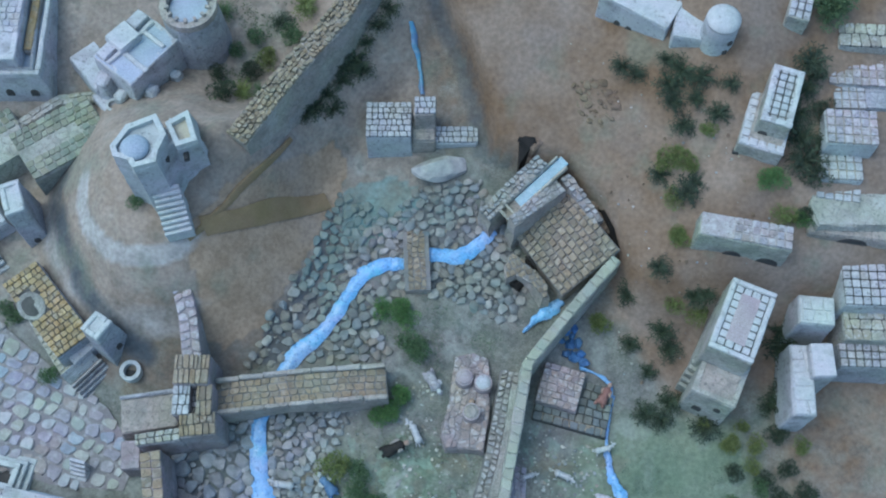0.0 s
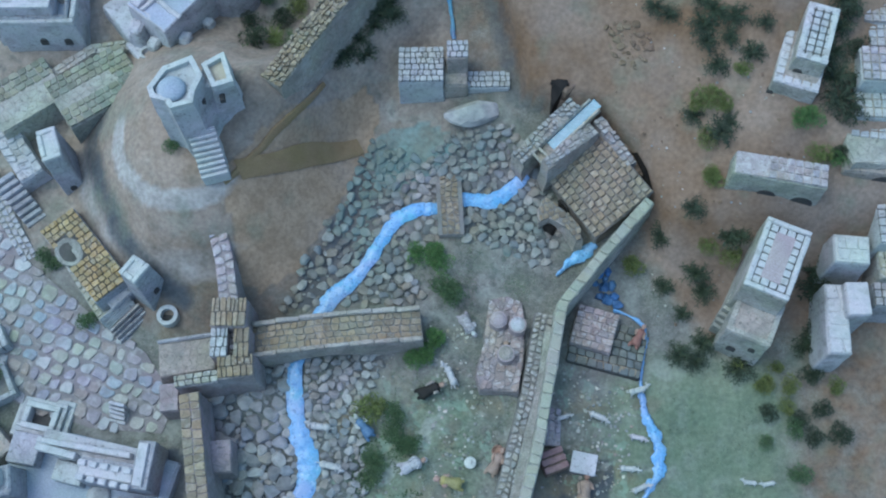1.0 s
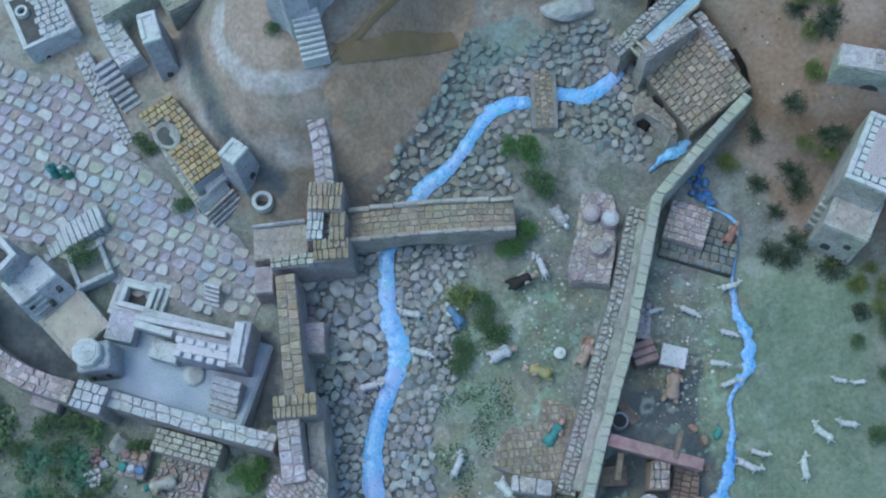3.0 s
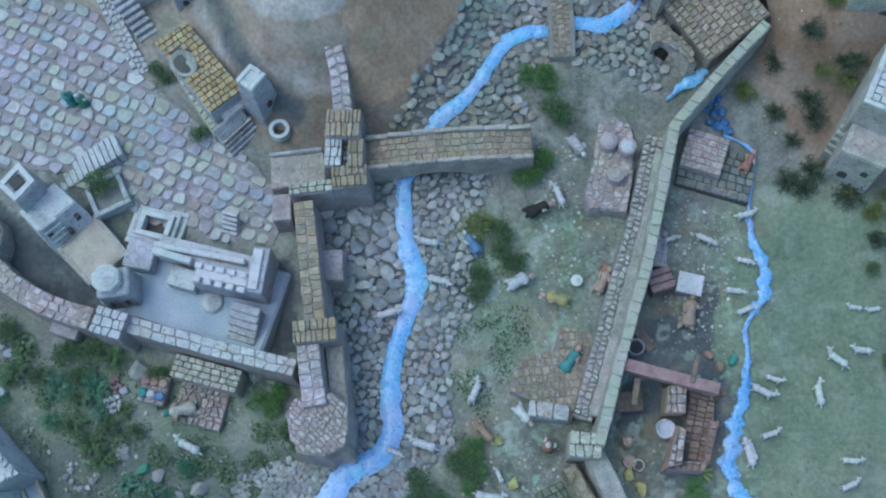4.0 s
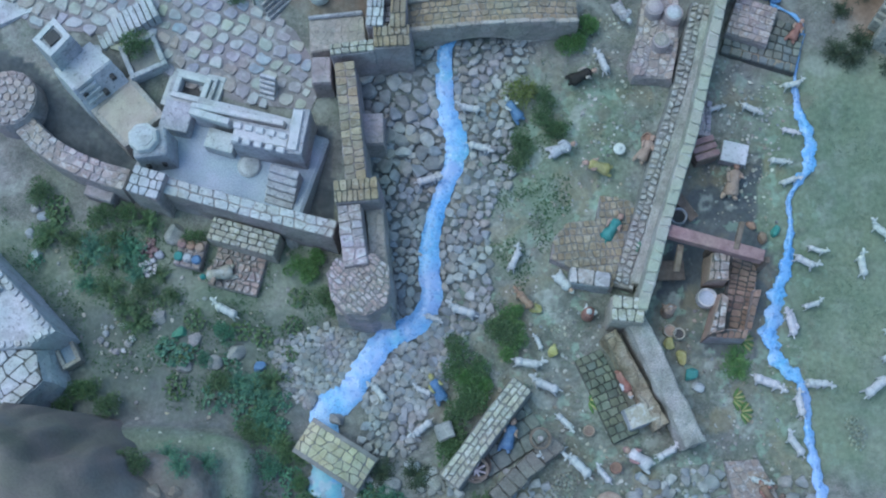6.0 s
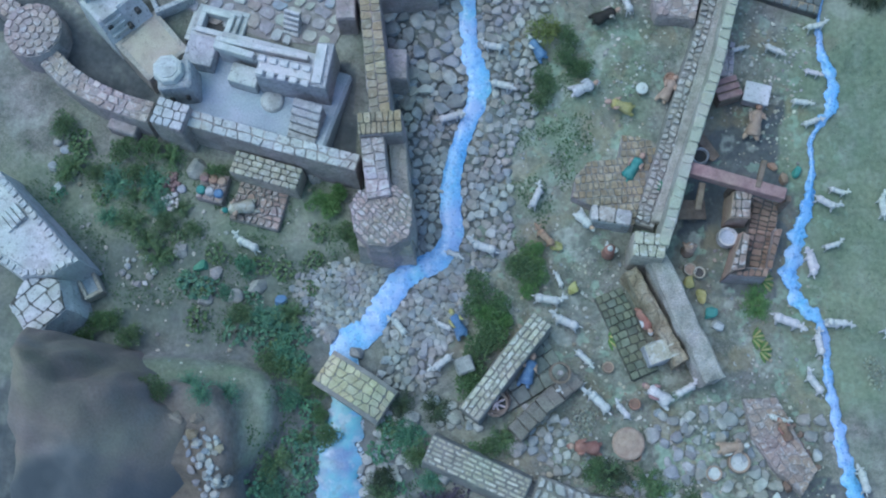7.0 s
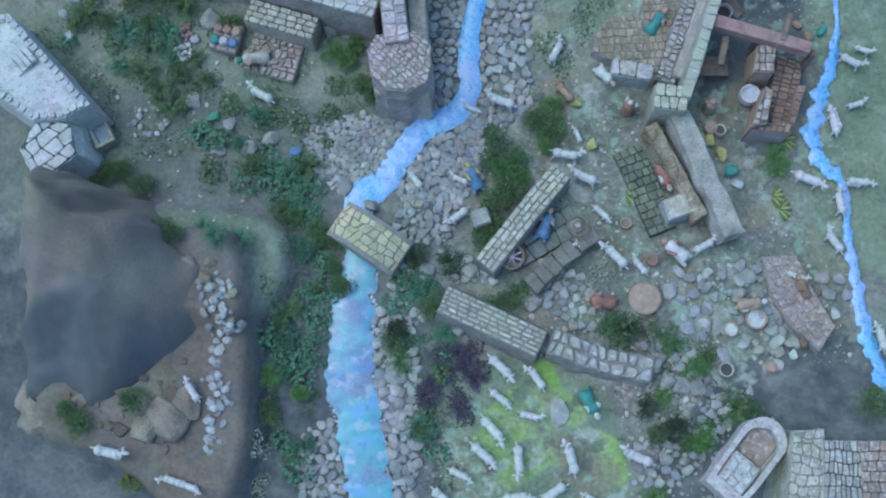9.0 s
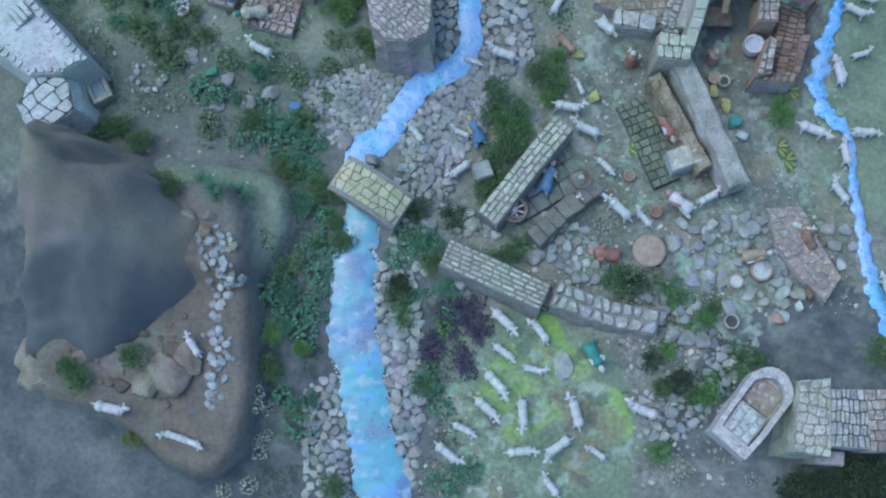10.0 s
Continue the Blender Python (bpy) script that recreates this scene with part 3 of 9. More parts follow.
        l.new(cut_three.outputs[1], covered.inputs[0]), l.new(gone.outputs[0], covered.inputs[2])
        l.new(covered.outputs[0], dry.inputs[1])
        f = n.new("ShaderNodeMath")
        f.operation = "MULTIPLY"
        l.new(r.outputs[0], f.inputs[0]), l.new(dry.outputs[0], f.inputs[1])
        x = n.new("ShaderNodeMix")
        x.data_type = "RGBA"
        x.inputs[7].default_value = (*c, 1)
        l.new(f.outputs[0], x.inputs[0]), l.new(out, x.inputs[6])
        out = x.outputs[2]
    # splashes of pale plaster and tan sand on the trodden soil
    for size, low, high, c, k in ((21.0, 0.575, 0.62, (0.36, 0.38, 0.34), 0.7), (15.0, 0.53, 0.60, (0.225, 0.19, 0.115), 0.72), (37.0, 0.58, 0.63, (0.27, 0.37, 0.28), 0.7), (30.0, 0.56, 0.61, (0.095, 0.105, 0.095), 0.65)):
        r = n.new("ShaderNodeMapRange")
        r.inputs[1].default_value, r.inputs[2].default_value, r.inputs[4].default_value = low, high, k
        l.new(noise_at(size, 9.0), r.inputs[0])
        f = n.new("ShaderNodeMath")
        f.operation, f.use_clamp = "MULTIPLY", True
        l.new(r.outputs[0], f.inputs[0])
        g = n.new("ShaderNodeMath")
        g.operation, g.use_clamp = "MULTIPLY", True
        g.inputs[1].default_value = 2.0
        l.new(cut_three.outputs[0], g.inputs[0]), l.new(g.outputs[0], f.inputs[1])
        x = n.new("ShaderNodeMix")
        x.data_type = "RGBA"
        x.inputs[7].default_value = (*c, 1)
        l.new(f.outputs[0], x.inputs[0]), l.new(out, x.inputs[6])
        out = x.outputs[2]
    # broad washes of lilac dust and thin green
    for size, low, high, c, k in ((7.0, 0.50, 0.64, (0.25, 0.235, 0.235), 0.25), (12.0, 0.56, 0.68, (0.17, 0.20, 0.15), 0.4)):
        r = n.new("ShaderNodeMapRange")
        r.inputs[1].default_value, r.inputs[2].default_value, r.inputs[4].default_value = low, high, k
        l.new(noise_at(size, 6.0), r.inputs[0])
        x = n.new("ShaderNodeMix")
        x.data_type = "RGBA"
        x.inputs[7].default_value = (*c, 1)
        l.new(r.outputs[0], x.inputs[0]), l.new(out, x.inputs[6])
        out = x.outputs[2]
    # crumbs
    crumbs = n.new("ShaderNodeMapRange")
    crumbs.inputs[1].default_value, crumbs.inputs[2].default_value, crumbs.inputs[3].default_value, crumbs.inputs[4].default_value = 0.3, 0.7, 0.82, 1.18
    l.new(fleck, crumbs.inputs[0])
    x = n.new("ShaderNodeMix")
    x.data_type, x.blend_type = "RGBA", "MULTIPLY"
    x.inputs[0].default_value = 1
    l.new(out, x.inputs[6]), l.new(crumbs.outputs[0], x.inputs[7])
    l.new(x.outputs[2], b.inputs["Base Color"])
    return m


mesh.materials.append(ground_material())
ground = tagged(new("ground", mesh), "modelled ground of brown sand, grey soil and painted green pasture", "ground", kind="structure")

# ---------------------------------------------------------------- builders
def part(name, bm, mat, parent, label="", place=None):
    """Links a bmesh as one mesh object under a thing or a part."""
    me = bpy.data.meshes.new(name)
    bm.to_mesh(me)
    bm.free()
    me.materials.append(mat)
    ob = new(name, me)
    ob.parent = parent
    if place is not None:
        ob.matrix_basis = place
    return tagged(ob, label)


def thing(name, label, category, x, y, z=None, turn=0.0, group="", kind=""):
    ob = new(name)
    ob.empty_display_size = 0.02
    ob.matrix_basis = pose(x, y, ground_z(x, y) if z is None else z, 0, 0, turn)
    return tagged(ob, label, category, group, kind)


def slab(w, d, h, bevel=0.0015, taper=0.0, rough=0.0, bm=None, at=(0, 0, 0)):
    """A block that stands on z = 0, with worn edges."""
    own = bmesh.new()
    bmesh.ops.create_cube(own, size=1)
    for v in own.verts:
        k = 1 + (taper if v.co.z < 0 else 0)
        v.co = Vector((v.co.x * w * k, v.co.y * d * k, (v.co.z + 0.5) * h))
    if bevel:
        bmesh.ops.bevel(own, geom=own.edges[:], offset=min(bevel, w / 4, d / 4, h / 4), segments=1, affect="EDGES", profile=0.6)
    if rough:
        for v in own.verts:
            v.co += Vector((random.uniform(-rough, rough), random.uniform(-rough, rough), random.uniform(-rough, rough)))
    if bm is None:
        for v in own.verts:
            v.co += Vector(at)
        return own
    base = len(bm.verts)
    made = [bm.verts.new(v.co + Vector(at)) for v in own.verts]
    for f in own.faces:
        bm.faces.new([made[v.index] for v in f.verts])
    own.free()
    return bm


def lumpy(bm, amount=0.0011, pitch=0.013):
    """Cuts a block's faces finer and gives it the uneven surface of hand-laid plaster."""
    for _ in range(4):
        long = [e for e in bm.edges if e.calc_length() > pitch]
        if not long or len(bm.verts) > 2500:
            break
        bmesh.ops.subdivide_edges(bm, edges=long, cuts=1, use_grid_fill=True)
    o = Vector((random.uniform(0, 90), random.uniform(0, 90), 0))
    for v in bm.verts:
        v.co += (noise.noise_vector(v.co * 38 + o) + 0.6 * noise.noise_vector(v.co * 110 + o)) * amount
    return bm


def drum(r, h, sides=16, top=1.0, bevel=0.001, turn=0.0):
    bm = bmesh.new()
    bmesh.ops.create_cone(bm, cap_ends=True, segments=sides, radius1=r, radius2=r * top, depth=h)
    bmesh.ops.translate(bm, verts=bm.verts, vec=(0, 0, h / 2))
    if turn:
        bmesh.ops.rotate(bm, verts=bm.verts, matrix=Matrix.Rotation(radians(turn), 3, "Z"))
    if bevel:
        rim = [e for e in bm.edges if abs(e.verts[0].co.z - e.verts[1].co.z) < 1e-6]
        bmesh.ops.bevel(bm, geom=rim, offset=bevel, segments=2, affect="EDGES")
    return bm


def lathe(profile, sides=16, bm=None):
    """A turned body from (radius, height) pairs."""
    bm = bm or bmesh.new()
    rings = [[bm.verts.new((r * math.cos(2 * math.pi * i / sides), r * math.sin(2 * math.pi * i / sides), z)) for i in range(sides)] for r, z in profile]
    for a, b in zip(rings, rings[1:]):
        for i in range(sides):
            bm.faces.new((a[i], a[(i + 1) % sides], b[(i + 1) % sides], b[i])).smooth = True
    bm.faces.new(rings[0][::-1])
    bm.faces.new(rings[-1])
    return bm


def stone_mesh(name, sides, seed, mat, flat=0.75):
    """One small hewn stone, about 1 across and 1 high, with rounded shoulders."""
    rnd = random.Random(seed)
    bm = bmesh.new()
    outline = []
    angles = [radians(90 * q + d) for q in range(4) for d in (0, 38, 52)] if sides == 4 else [2 * math.pi * i / 11 for i in range(11)]
    lean, pinch, phase = rnd.uniform(-0.1, 0.1), rnd.uniform(-0.13, 0.13), rnd.uniform(0, 6.3)
    for a in angles:
        r = 0.5 / max(abs(math.cos(a)), abs(math.sin(a))) if sides == 4 else 0.5 / (abs(math.cos(a)) ** 4 + abs(math.sin(a)) ** 4) ** 0.25 * (1 + 0.07 * math.sin(2 * a + phase))
        r *= 1 + rnd.uniform(-0.035, 0.035)
        x, y = r * math.cos(a), r * math.sin(a)
        outline.append((x * (1 + pinch * y) + lean * y, y * (1 + pinch * x * 0.5)))
    count = len(angles)
    sides = count
    slope_x, slope_y = rnd.uniform(-0.2, 0.2), rnd.uniform(-0.2, 0.2)
    rings = []
    for k, z in ((1.0, 0.0), (1.0, flat * 0.85), (0.92, 1.0)):
        rings.append([bm.verts.new((x * k, y * k, z * (rnd.uniform(0.93, 1.04) + slope_x * x + slope_y * y) if z else 0)) for x, y in outline])
    for a, b in zip(rings, rings[1:]):
        for i in range(sides):
            bm.faces.new((a[i], a[(i + 1) % sides], b[(i + 1) % sides], b[i]))
    bm.faces.new(rings[-1])
    me = bpy.data.meshes.new(name)
    bm.to_mesh(me)
    bm.free()
    me.materials.append(mat)
    return me


STONES = {}


def stone(parent, mat, x, y, z, w, d, h, turn=0.0, sides=4, name="stone"):
    key = (mat.name, sides)
    if key not in STONES:
        STONES[key] = [stone_mesh(name, sides, i * 7 + sides, mat) for i in range(10)]
    ob = new(name, random.choice(STONES[key]))
    ob.parent = parent
    ob.matrix_basis = Matrix.LocRotScale((x, y, z), Euler((0, 0, radians(turn))), (w, d, h))
    return ob


def cells(w, d, size, lane=None, gap=0.0012, wave=0.12, skew=0.3, soft=0.2, even=False):
    """Outlines of hewn stones that fit each other closely over a rectangle of w by d round (0, 0): wavy rows, slanting joints, worn corners."""
    n = max(1, round(d / (lane or size)))
    row = d / n
    seed = random.uniform(0, 90)
    def edge(j, x):
        if j in (0, n):
            return d * j / n - d / 2 + row * 0.04 * noise.noise((x / size, j * 7.3, seed))
        return d * j / n - d / 2 + row * wave * (noise.noise((x / size * 0.45, j * 7.3, seed)) + 0.5 * noise.noise((x / size * 1.3, j * 3.1, seed)))
    for j in range(n):
        xs, x = [-w / 2], -w / 2
        if even:
            m = max(1, round(w / size))
            xs += [w * (i + random.uniform(-0.05, 0.05)) / m - w / 2 for i in range(1, m)]
            x = w
        start = random.uniform(0.45, 1.2)
        while not even:
            x += size * (start if len(xs) == 1 else random.uniform(0.72, 1.36))
            if x > w / 2 - size * 0.4:
                break
            xs.append(x)
        xs.append(w / 2)
        lean = [0.0] + [random.uniform(-skew, skew) * size * 0.4 for _ in xs[2:]] + [0.0]
        for a, b, la, lb in zip(xs, xs[1:], lean, lean[1:]):
            m = (a + b) / 2
            pts = [(a - la, edge(j, a)), (m, edge(j, m)), (b - lb, edge(j, b)), (b + lb, edge(j + 1, b)), (m, edge(j + 1, m)), (a + la, edge(j + 1, a))]
            cx, cy = m, sum(p[1] for p in pts) / 6
            kx, ky = max(0.4, 1 - gap / (b - a)), max(0.4, 1 - gap / row)
            pts = [(cx + (px - cx) * kx, cy + (py - cy) * ky) for px, py in pts]
            out = []
            for k, (px, py) in enumerate(pts):
                if k in (1, 4):
                    out.append((px, py))
                    continue
                for q in (pts[k - 1], pts[(k + 1) % 6]):
                    r = soft * random.uniform(0.5, 1.4)
                    out.append((px + (q[0] - px) * r, py + (q[1] - py) * r))
            yield cx, cy, out


def flag(parent, mat, centre, ring, h, sunk=0.0014, name="stone", crown=0.9):
    """One stone from its outline round its centre: upright sides, worn shoulder and slightly uneven top."""
    n = len(ring)
    tip_x, tip_y = random.uniform(-0.05, 0.05), random.uniform(-0.05, 0.05)
    verts = [(x, y, -sunk) for x, y in ring]
    verts += [(x, y, h * 0.62 + tip_x * x + tip_y * y) for x, y in ring]
    verts += [(x * crown, y * crown, h * random.uniform(0.92, 1.08) + tip_x * x + tip_y * y) for x, y in ring]
    faces = [(i + k * n, (i + 1) % n + k * n, (i + 1) % n + (k + 1) * n, i + (k + 1) * n) for k in (0, 1) for i in range(n)]
    faces.append(tuple(range(2 * n, 3 * n)))
    me = bpy.data.meshes.new(name)
    me.from_pydata(verts, [], faces)
    me.materials.append(mat)
    ob = new(name, me)
    ob.parent = parent
    ob.matrix_basis = Matrix.Translation(centre)
    return ob


def course(parent, mat, w, d, z, size=0.013, gap=0.0013, high=0.0018, x0=0.0, y0=0.0, keep=None, name="stone", skew=0.35, lane=None, soft=0.18, wave=0.12, even=False):
    """Rows of hewn stones that cover a rectangle of w by d, laid in broken bond."""
    for x, y, ring in cells(w, d, size, lane, gap, wave, skew, soft, even):
        if keep and not keep(x0 + x, y0 + y):
            continue
        flag(parent, mat, (x0 + x, y0 + y, z), [(px - x, py - y) for px, py in ring], high * random.uniform(0.7, 1.4), name=name)


def arch_bm(w, h, deep=0.004, sides=8):
    """An arched plug for an opening, standing on z = 0, its face towards -y."""
    bm = bmesh.new()
    pts = [(-w / 2, 0), (w / 2, 0)] + [(w / 2 * math.cos(math.pi * i / sides), h - w / 2 + w / 2 * math.sin(math.pi * i / sides)) for i in range(sides + 1)]
    front = [bm.verts.new((x, -deep, z)) for x, z in pts]
    back = [bm.verts.new((x, deep, z)) for x, z in pts]
    bm.faces.new(front)
    bm.faces.new(back[::-1])
    for i in range(len(pts)):
        j = (i + 1) % len(pts)
        bm.faces.new((front[j], front[i], back[i], back[j]))
    return bm


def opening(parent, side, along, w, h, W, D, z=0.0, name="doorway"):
    """A doorway or window in one wall of a house of W by D: a plug in the colour of its inner shade. side: s, n, e or
    w.
    """
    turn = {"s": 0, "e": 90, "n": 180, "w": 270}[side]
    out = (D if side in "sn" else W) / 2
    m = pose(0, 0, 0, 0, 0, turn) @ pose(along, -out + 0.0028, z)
    return part(name, arch_bm(w, h), HOLE_SHADE, parent, place=m)


def house(place, low, high, wall, roof_mat=None, label="", stones=None, size=0.013, parapet=0.0, openings=(), name="house", taper=0.05, keep=None, inset=0.0, rim=None, group="", even=False, lane=None):
    """A plastered or stone model house: wall, roof, roof stones, parapet and openings."""
    x, y, w, d, turn = place
    h = thing(name, label, "model house", x, y, low, turn, group)
    tall = high - low
    part("wall", lumpy(slab(w, d, tall + 0.03, 0.002, taper, 0.0006, at=(0, 0, -0.03))), wall, h)
    roof = part("roof", slab(w - 0.002, d - 0.002, 0.004, 0.001, at=(0, 0, tall - 0.001)), roof_mat or JOINT if stones else roof_mat or wall, h)
    if parapet:
        k = 0.008
        for sx, sy, px, py in ((w, k, 0, d / 2 - k / 2), (w, k, 0, -d / 2 + k / 2), (k, d - 2 * k, w / 2 - k / 2, 0), (k, d - 2 * k, -w / 2 + k / 2, 0)):
            part("parapet", lumpy(slab(sx, sy, parapet, 0.0015, 0, 0.0005, at=(px, py, tall)), 0.0008), rim or wall, h)
    if stones:
        if even:
            course(roof, stones, w - inset, d - inset, tall + 0.003, size, 0.0019, keep=keep, skew=0.06, wave=0.04, soft=0.14, even=True)
        else:
            course(roof, stones, w - inset, d - inset, tall + 0.003, size, keep=keep, lane=lane)
    for o in openings:
        opening(h, *o[:4], w * (1 + taper * 0.5), d * (1 + taper * 0.5), *o[4:])
    return h


def wall_run(points, top, low, thick, mat, stones=None, label="", name="stone_wall", size=0.014, bottom_extra=1.25, category="wall", lane=None, jumble=False, rough=0.0014, gap=0.0013):
    """A wall along a line, with capping stones. top: the height at each point."""
    wl = thing(name, label, category, *points[0], 0.0)
    ox, oy = points[0]
    bm = bmesh.new()
    sections = []
    for i, (x, y) in enumerate(points):
        a = Vector(points[max(0, i - 1)])
        b = Vector(points[min(len(points) - 1, i + 1)])
        t = (b - a).normalized()
        nx, ny = -t.y, t.x
        k = thick / 2
        sections.append([bm.verts.new((x - ox + nx * k * s, y - oy + ny * k * s, z)) for s, z in ((bottom_extra, low[i]), (1, top[i]), (-1, top[i]), (-bottom_extra, low[i]))])
    for a, b in zip(sections, sections[1:]):
        for j in range(3):
            bm.faces.new((a[j], a[j + 1], b[j + 1], b[j]))
    bm.faces.new(sections[0][::-1])
    bm.faces.new(sections[-1])
    bmesh.ops.recalc_face_normals(bm, faces=bm.faces[:])
    bmesh.ops.bevel(bm, geom=[e for e in bm.edges if min(v.co.z for v in e.verts) > min(top) - 0.02 and len(e.link_faces) == 2 and e.calc_face_angle(0) > 0.5], offset=0.002, segments=1, affect="EDGES")
    body = part("wall_body", lumpy(bm, rough), mat, wl)
    if stones:
        lengths = [math.dist(p, q) for p, q in zip(points, points[1:])]
        total = sum(lengths)
        def along(u, v):
            """The place on the wall's top, u metres from its start and v to its left."""
            k = 0
            while k < len(lengths) - 1 and u > lengths[k]:
                u -= lengths[k]
                k += 1
            f = u / lengths[k]
            normals = []
            for e in (k, k + 1):
                a, b = Vector(points[max(0, e - 1)]), Vector(points[min(len(points) - 1, e + 1)])
                t = (b - a).normalized()
                normals.append(Vector((-t.y, t.x)))
            nv = normals[0].lerp(normals[1], f)
            p = Vector(points[k]).lerp(Vector(points[k + 1]), f) + nv * v
            return Vector((p.x - ox, p.y - oy, top[k] + (top[k + 1] - top[k]) * f))
        for x, y, ring in cells(total, thick * 1.02, size * (1.0 if jumble or lane else 1.15), lane or min(size, thick * 0.62), gap if jumble or lane else gap * 1.4, 0.5 if jumble else 0.16 if lane else 0.36, 0.9 if jumble else 0.3 if lane else 0.5, 0.26 if jumble else 0.16):
            c = along(x + total / 2, y)
            outline = [along(px + total / 2, py) - c for px, py in ring]
            flag(body, stones, c, [(o.x, o.y) for o in outline], random.uniform(0.0008, 0.0062) if jumble else random.uniform(0.001, 0.0026), 0.003)
    return wl


def inset(pts, by):
    """The outline moved inwards; pts run counter-clockwise."""
    out, n = [], len(pts)
    for i in range(n):
        a, p, b = Vector(pts[i - 1]), Vector(pts[i]), Vector(pts[(i + 1) % n])
        u, v = (p - a).normalized(), (b - p).normalized()
        m = Vector((-u.y - v.y, u.x + v.x)).normalized()
        out.append(tuple(p + m * by / max(0.35, m.dot(Vector((-u.y, u.x))))))
    return out


def turned(pts):
    """The outline, made to run counter-clockwise."""
    return list(pts) if sum(a[0] * b[1] - b[0] * a[1] for a, b in zip(pts, pts[1:] + pts[:1])) > 0 else list(pts)[::-1]


def loft(low_pts, low, high_pts, high, hollow=0.0, deep=0.0):
    """A block between two outlines; with a rim of that breadth round a sunken top."""
    bm = bmesh.new()
    rings = [(low_pts, low), (high_pts, high)]
    if hollow:
        rings += [(inset(high_pts, hollow), high), (inset(high_pts, hollow * 1.06), high - deep)]
    loops = [[bm.verts.new((x, y, z)) for x, y in pts] for pts, z in rings]
    n = len(low_pts)
    for a, b in zip(loops, loops[1:]):
        for i in range(n):
            j = (i + 1) % n
            bm.faces.new((a[i], a[j], b[j], b[i]))
    bm.faces.new(loops[-1])
    bm.faces.new(loops[0][::-1])
    return bm


def block(pts, low, high, wall, label, name="house", category="model house", flare=0.006, rim=0.0, deep=0.006, rim_mat=None, top=None, stones=None, size=0.012, lane=None, foot=None, even=False, crazy=False, lump=0.0012):
    """A block of any outline: wall, roof, raised rim, fitted roof stones. foot: another outline at the ground."""
    pts = turned(pts)
    ox, oy = sum(p[0] for p in pts) / len(pts), sum(p[1] for p in pts) / len(pts)
    h = thing(name, label, category, ox, oy, low)
    pts = [(x - ox, y - oy) for x, y in pts]
    foot = [(x - ox, y - oy) for x, y in turned(foot)] if foot else inset(pts, -flare)
    tall = high - low
    part("wall", lumpy(loft(foot, -0.03, pts, tall), lump), wall, h)
    roof = part("roof", loft(inset(pts, 0.001), tall - 0.002, inset(pts, 0.0015), tall + 0.0022), top or (JOINT if stones else wall), h)
    if rim:
        part("parapet", lumpy(loft(pts, tall - 0.004, inset(pts, 0.0005), tall + deep, rim, deep - 0.0005), 0.0007), rim_mat or wall, h)
        # the rim's own floor lies just above the roof
    if stones:
        xs, ys = [p[0] for p in pts], [p[1] for p in pts]
        turn = math.atan2(pts[1][1] - pts[0][1], pts[1][0] - pts[0][0])
        ct, st = math.cos(turn), math.sin(turn)
        loc = [(x * ct + y * st, -x * st + y * ct) for x, y in pts]
        cx, cy = (max(p[0] for p in loc) + min(p[0] for p in loc)) / 2, (max(p[1] for p in loc) + min(p[1] for p in loc)) / 2
        w, d = max(p[0] for p in loc) - min(p[0] for p in loc), max(p[1] for p in loc) - min(p[1] for p in loc)
        for x, y, ring in cells(w, d, size, lane, 0.0024 if even else 0.0016, 0.03 if even else 0.55 if crazy else 0.18, 0.06 if even else 0.8 if crazy else 0.45, 0.24 if crazy else 0.18, even):
            if inside((x + cx, y + cy), loc):
                place = ((x + cx) * ct - (y + cy) * st, (x + cx) * st + (y + cy) * ct, tall + 0.0022)
                pulled = []
                for px, py in ring:
                    for _ in range(6):
                        if inside((px + cx, py + cy), loc):
                            break
                        px, py = x + (px - x) * 0.8, y + (py - y) * 0.8
                    pulled.append((px, py))
                ring = pulled
                flag(roof, stones, place, [((px - x) * ct - (py - y) * st, (px - x) * st + (py - y) * ct) for px, py in ring], random.uniform(0.001, 0.0024))
    return h


def stairs(place, low, high, steps, mat, label, name="staircase"):
    """A flight that climbs along its own +y."""
    x, y, w, d, turn = place
    s = thing(name, label, "stairs", x, y, low, turn)
    rise, run = (high - low) / steps, d / steps
    for i in range(steps):
        part("step", slab(w, run * 0.86, rise * (i + 1) + 0.02, 0.001, 0, 0.0005, at=(0, -d / 2 + run * (i + 0.5), -0.02)), mat, s)
    return s


